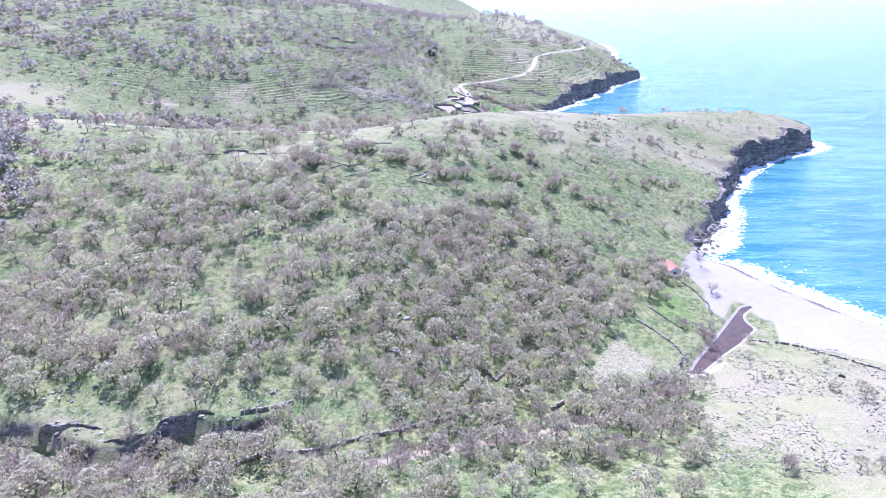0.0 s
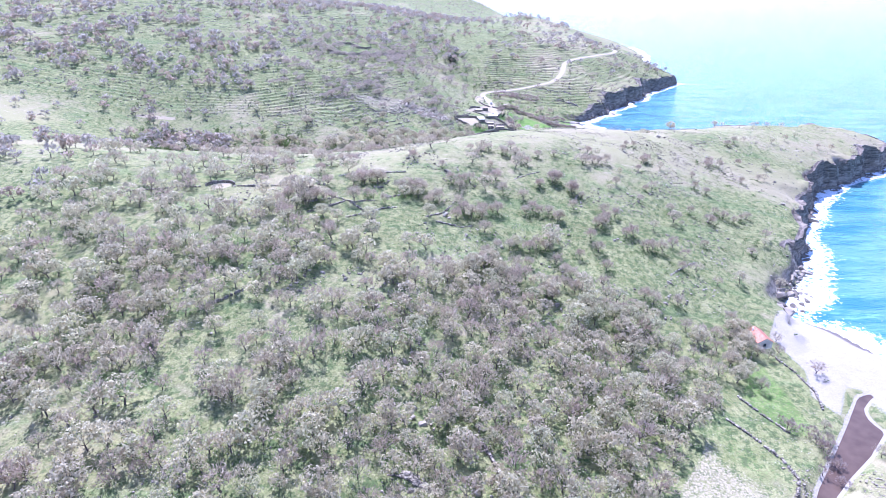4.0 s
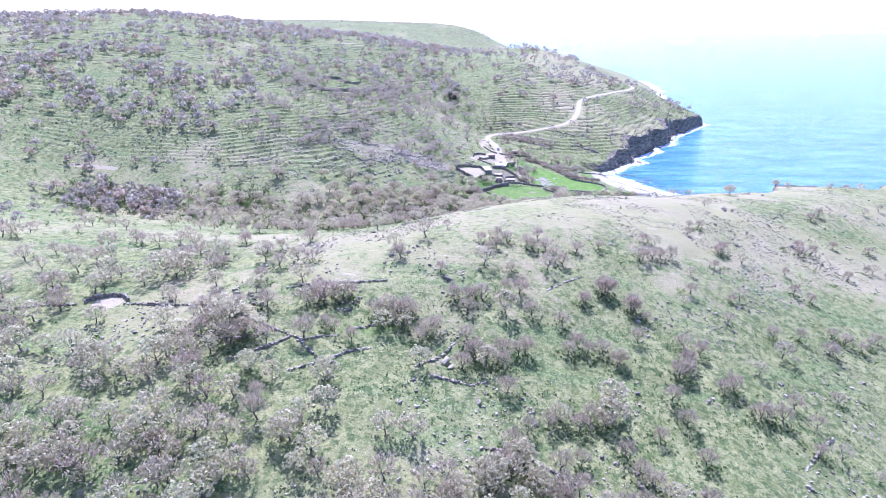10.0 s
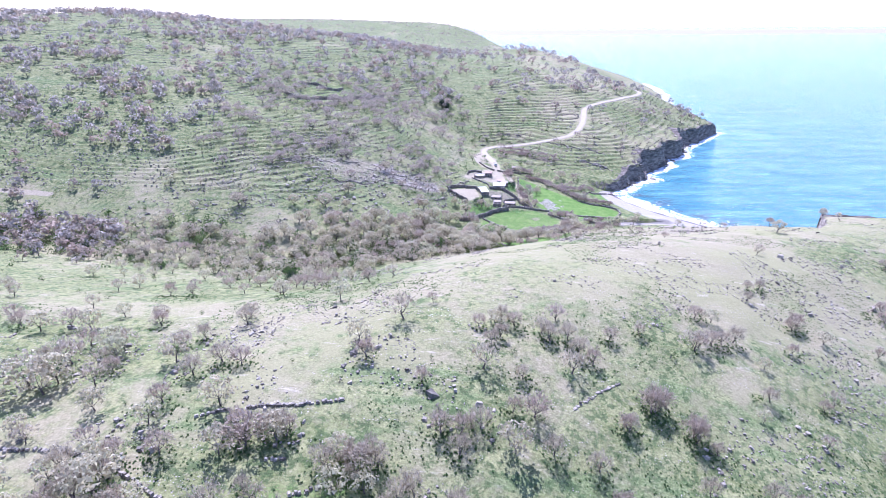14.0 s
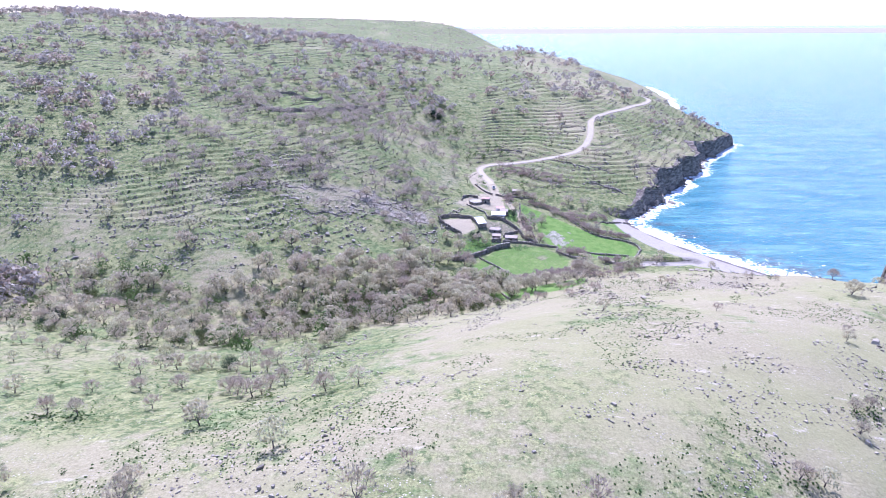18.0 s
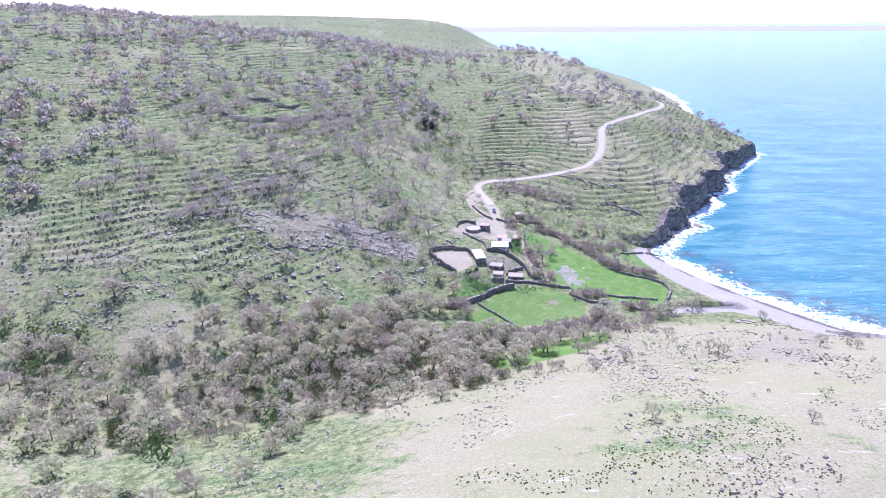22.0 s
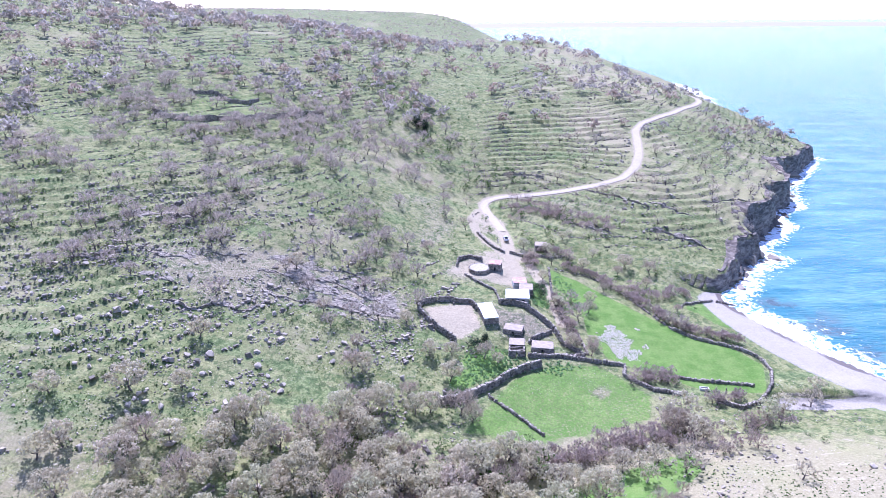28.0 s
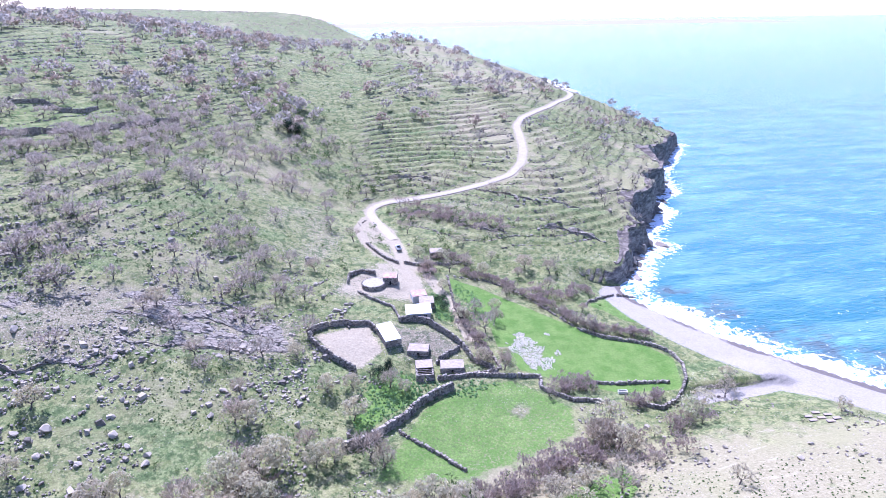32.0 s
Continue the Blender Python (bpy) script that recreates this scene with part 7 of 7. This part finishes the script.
    joined_trees("far_scrub", rng, range(len(x)), x, y, ground_at(x, y) - .3, rng.uniform(7, 12, len(x)), [crown_bush(330 + i, 3.0, 22, .6, 1.6) for i in range(4)], "leafless scrub on the distant hills, its grey standing in for haze", leaf=THICKET)


def tussocks():
    rng = np.random.default_rng(52)
    xs, ys = [], []
    for (x0, x1, y0, y1), n, lim in (((-70, 150, 255, 370), 16000, .02), ((-20, 150, 345, 420), 12000, .25), ((20, 130, 420, 500), 6000, .35), ((-150, -20, 330, 440), 6000, .2), ((-150, 0, 480, 640), 21000, -.05), ((60, 220, 610, 800), 4000, .15), ((-20, 60, 500, 560), 1500, .3), ((-140, 60, 130, 260), 7000, .1)):
        x, y = scatter(rng, n, x0, x1, y0, y1)
        k = (rough(x, y, 18, 91) + .5 * rough(x, y, 7, 92) > lim) & free_of(x, y, 1.5)
        xs.append(x[k])
        ys.append(y[k])
    # Larger dark tufts added along the terrace risers to imitate their shaded sides
    banks = 0
    for (x0, x1, y0, y1), n in (((10, 235, 612, 880), 30000), ((-170, 0, 500, 720), 26000)):
        x, y = scatter(rng, n, x0, x1, y0, y1)
        q = steps_of(x, y, land(x, y, False))
        f = q - np.floor(q)
        k = (f > .02) & (f < .3) & (terraced(x, y) > .42) & free_of(x, y, 1.5) & (rough(x, y, 34, 95) > -.35)
        xs.insert(0, x[k])
        ys.insert(0, y[k])
        banks += int(k.sum())
    # Tall herbs in the shade of the hill oaks
    herbs = sum(map(len, xs))
    for a, b, h, _ in OAKS[:150]:
        k = int(9 * h)
        xs.append(a + rng.normal(0, h * .42, k))
        ys.append(b - .8 + rng.normal(0, h * .36, k))
    x, y = np.concatenate(xs), np.concatenate(ys)
    n = len(x)
    z = ground_at(x, y)
    big = np.where(np.arange(n) < herbs, 1.0, 1.35) * np.where(np.arange(n) < banks, 1.6, 1.0)
    s = big * rng.uniform(.2, .42, n)
    blades = 4
    a = rng.uniform(0, 6.3, (n, blades))
    tip = np.stack((np.cos(a) * .6, np.sin(a) * .6, rng.uniform(.2, .6, (n, blades))), -1)
    w = np.stack((-np.sin(a), np.cos(a), 0 * a), -1) * .6
    v = np.stack((-w - tip * .1, w - tip * .1, tip), 2) * s[:, None, None, None] + np.stack((x, y, z), -1)[:, None, None]
    tone = np.repeat(rng.random(n), blades * 3)
    ob = new("tussocks", mesh_of("tussocks", v.reshape(-1, 3), np.arange(n * blades * 3).reshape(-1, 3), FRESH, tone=tone))
    tagged(ob, "dark green tussocks dotted over the dry grass, and along terrace risers in place of shade", "grass", kind="stuff")


def weeds():
    """Tall green herbs on the manured ground below the pens."""
    rng = np.random.default_rng(53)
    xs, ys = [], []
    for poly, n in ((GREEN_FIELDS[5], 700), (GREEN_FIELDS[6], 500), (GREEN_FIELDS[2], 300), ([(8, 536), (14, 546), (22, 540), (30, 543), (36, 541), (28, 536)], 500), ([(33, 590), (36, 598), (42, 590), (40, 570), (36, 566)], 350)):
        p = np.array(poly)
        x, y = scatter(rng, n, *p.min(0)[[0]], *p.max(0)[[0]], *p.min(0)[[1]], *p.max(0)[[1]])
        k = patch(x, y, poly, 2) + .4 * rough(x, y, 3, 93) > .55
        xs.append(x[k])
        ys.append(y[k])
    x, y = np.concatenate(xs), np.concatenate(ys)
    n, blades = len(x), 9
    s = rng.uniform(.3, .6, n)
    a = rng.uniform(0, 6.3, (n, blades))
    tip = np.stack((np.cos(a) * .7, np.sin(a) * .7, rng.uniform(.15, .6, (n, blades))), -1)
    w = np.stack((-np.sin(a), np.cos(a), 0 * a), -1) * .5
    v = np.stack((-w - tip * .1, w - tip * .1, tip), 2) * s[:, None, None, None] + np.stack((x, y, ground_at(x, y)), -1)[:, None, None]
    tagged(new("green_weeds", mesh_of("green_weeds", v.reshape(-1, 3), np.arange(n * blades * 3).reshape(-1, 3), WEED, tone=np.repeat(rng.random(n), blades * 3))), "tall lush green weeds round the pens", "weeds", kind="stuff")


def evergreen_trees():
    """Dark trees that stand out singly."""
    kinds = [crown_bush(340 + i, 6.0, 2400, .2, (.55, .95, 1.2)[i]) for i in range(3)]
    made = [(mesh_of("trunk", a, b, BARK), mesh_of("crown", c, d, DARK_LEAF)) for a, b, c, d in kinds]
    for x, y, h, k, label, cat in ((-22, 726, 10, 0, "tall dark evergreen tree in the gully", "tree"), (-17.5, 724, 8.5, 0, "dark narrow evergreen tree in the gully", "tree"), (-77, 699, 5, 1, "dark rounded evergreen tree beside the enclosure", "tree"), (-28, 450, 4.6, 1, "round dark evergreen bush at the foot of the slope", "bush"),
                                   (-68.5, 402.5, 6, 1, "round dark evergreen tree on the slope", "tree"), (29, 583, 3.6, 2, "dense green bush beside the farmhouse", "bush"), (4.5, 546, 5, 1, "dark green tree below the pens", "tree"), (26.5, 581.5, 2.8, 2, "dense green bush behind the farmhouse", "bush"), (7.5, 548.5, 4.6, 0, "tall green bush beside the lower pen", "bush"), (28, 577, 3.2, 2, "dense green bush beside the farm path", "bush"), (-181, 456, 6, 1, "dark evergreen bush in the valley", "bush"), (-170, 453, 5.5, 2, "dark evergreen bush in the valley", "bush"), (-151, 451, 6.5, 1, "dark evergreen bush in the valley", "bush"), (-153, 445, 5, 2, "dark evergreen bush in the valley", "bush"), (-189, 460, 5, 1, "dark evergreen bush in the valley", "bush"), (-102, 452, 4.5, 1, "dark evergreen bush in the valley", "bush"), (-122, 455, 4.5, 2, "dark evergreen bush in the valley", "bush")):
        t = new("evergreen_tree" if cat == "tree" else "evergreen_bush")
        t.matrix_basis = pose(x, y, height(x, y), 0, 0, x * 7) @ Matrix.Diagonal((h / 6, h / 6, h / 6, 1))
        tagged(t, label, cat)
        for name, me in zip(("trunk", "crown"), made[k]):
            ob = new(name, me)
            ob.parent = t
    # Olive-green bushes crowd the wet foot of the hillside
    rng = np.random.default_rng(54)
    made = [(mesh_of("trunk", a, b, BARK), mesh_of("crown", c, d, OLIVE_LEAF)) for a, b, c, d in [crown_bush(345 + i, 6.0, 1000, .34, (1.0, 1.3, 1.15)[i]) for i in range(3)]]
    x, y = scatter(rng, 520, -215, 20, 436, 530)
    d, _, _ = to_line(x, y, CREEK_NORTH)
    k = (d < 9 + 14 * rng.random(len(x))) & free_of(x, y, 2) & (rough(x, y, 24, 94) + .4 > 0)
    for a, b, i in list(zip(x[k].tolist(), y[k].tolist(), range(9999)))[:110]:
        t = new("evergreen_bush")
        h = float(rng.uniform(2.4, 5.2))
        t.matrix_basis = pose(a, b, height(a, b), 0, 0, a * 9) @ Matrix.Diagonal((h / 6, h / 6, h / 6, 1))
        tagged(t, ("tall" if h > 4 else "low") + " olive-green evergreen bush beside the stream thicket", "bush", "bushes along the stream")
        for name, me in zip(("trunk", "crown"), made[i % 3]):
            ob = new(name, me)
            ob.parent = t
    # The large round willow bush between the fields
    t = new("round_tree")
    a, b, c, d = oak(361, 6.0, 3000, .5, .62, .35, 9, 3, .2)
    t.matrix_basis = pose(54, 517, height(54, 517) - .2, 0, 0, 30) @ Matrix.Diagonal((1.12, 1.12, 1.1, 1))
    tagged(t, "large round leafless tree with dense grey-brown twigs beside the stream", "tree")
    for name, me in (("trunk", mesh_of("trunk", a, b, BARK)), ("crown", mesh_of("crown", c, d, TWIGS_NEAR))):
        ob = new(name, me)
        ob.parent = t


plant_trees()
thickets()
tussocks()
weeds()
evergreen_trees()


# ---- small things ----
def hive_box(m):
    t = thing("wooden_box", m, "weathered flat wooden box lying on the stony ground", "box", "boxes above the beach")
    part("body", boxed(-.9, -.35, 0, .9, .35, .3, bevel=.02), WOOD, t)
    part("lid", boxed(-.96, -.4, .3, .96, .4, .37, bevel=.01), CLAY, t, "pale sheet lid")
    return t


first = hive_box(pose(104, 511.5, height(104, 511.5), 0, 0, -8))
for x, y, a in ((107, 512.6, -5), (108.6, 510.8, -10), (103.4, 509.4, -6), (106, 509.8, -12), (108.8, 508.4, -4), (106.4, 507.6, -9)):
    copy_thing(first, pose(x, y, height(x, y), 0, 0, a))


def trough():
    x, y = 67.5, 533.5
    t = thing("water_trough", pose(x, y, height(x, y), 0, 0, -10), "white stone water trough inside the field wall", "trough")
    bm = bmesh.new()
    for q in ((-1.2, -.5, 0, 1.2, -.35, .7), (-1.2, .35, 0, 1.2, .5, .7), (-1.2, -.35, 0, -1.05, .35, .7), (1.05, -.35, 0, 1.2, .35, .7), (-1.05, -.35, 0, 1.05, .35, .2)):
        box(bm, *q)
    part("basin", bm, PLASTER, t)
    part("water", boxed(-1.04, -.34, .4, 1.04, .34, .45), POND, t, "brown still water")
    for px, py in ((70.5, 532.6), (73, 532.4)):
        p = new("wooden_post")
        p.matrix_basis = pose(px, py, height(px, py) - .2)
        tagged(p, "pale wooden post standing in the field", "post", "posts in the field")
        part("shaft", boxed(-.09, -.09, 0, .09, .09, 1.7, bevel=.02), WOOD, p)


trough()
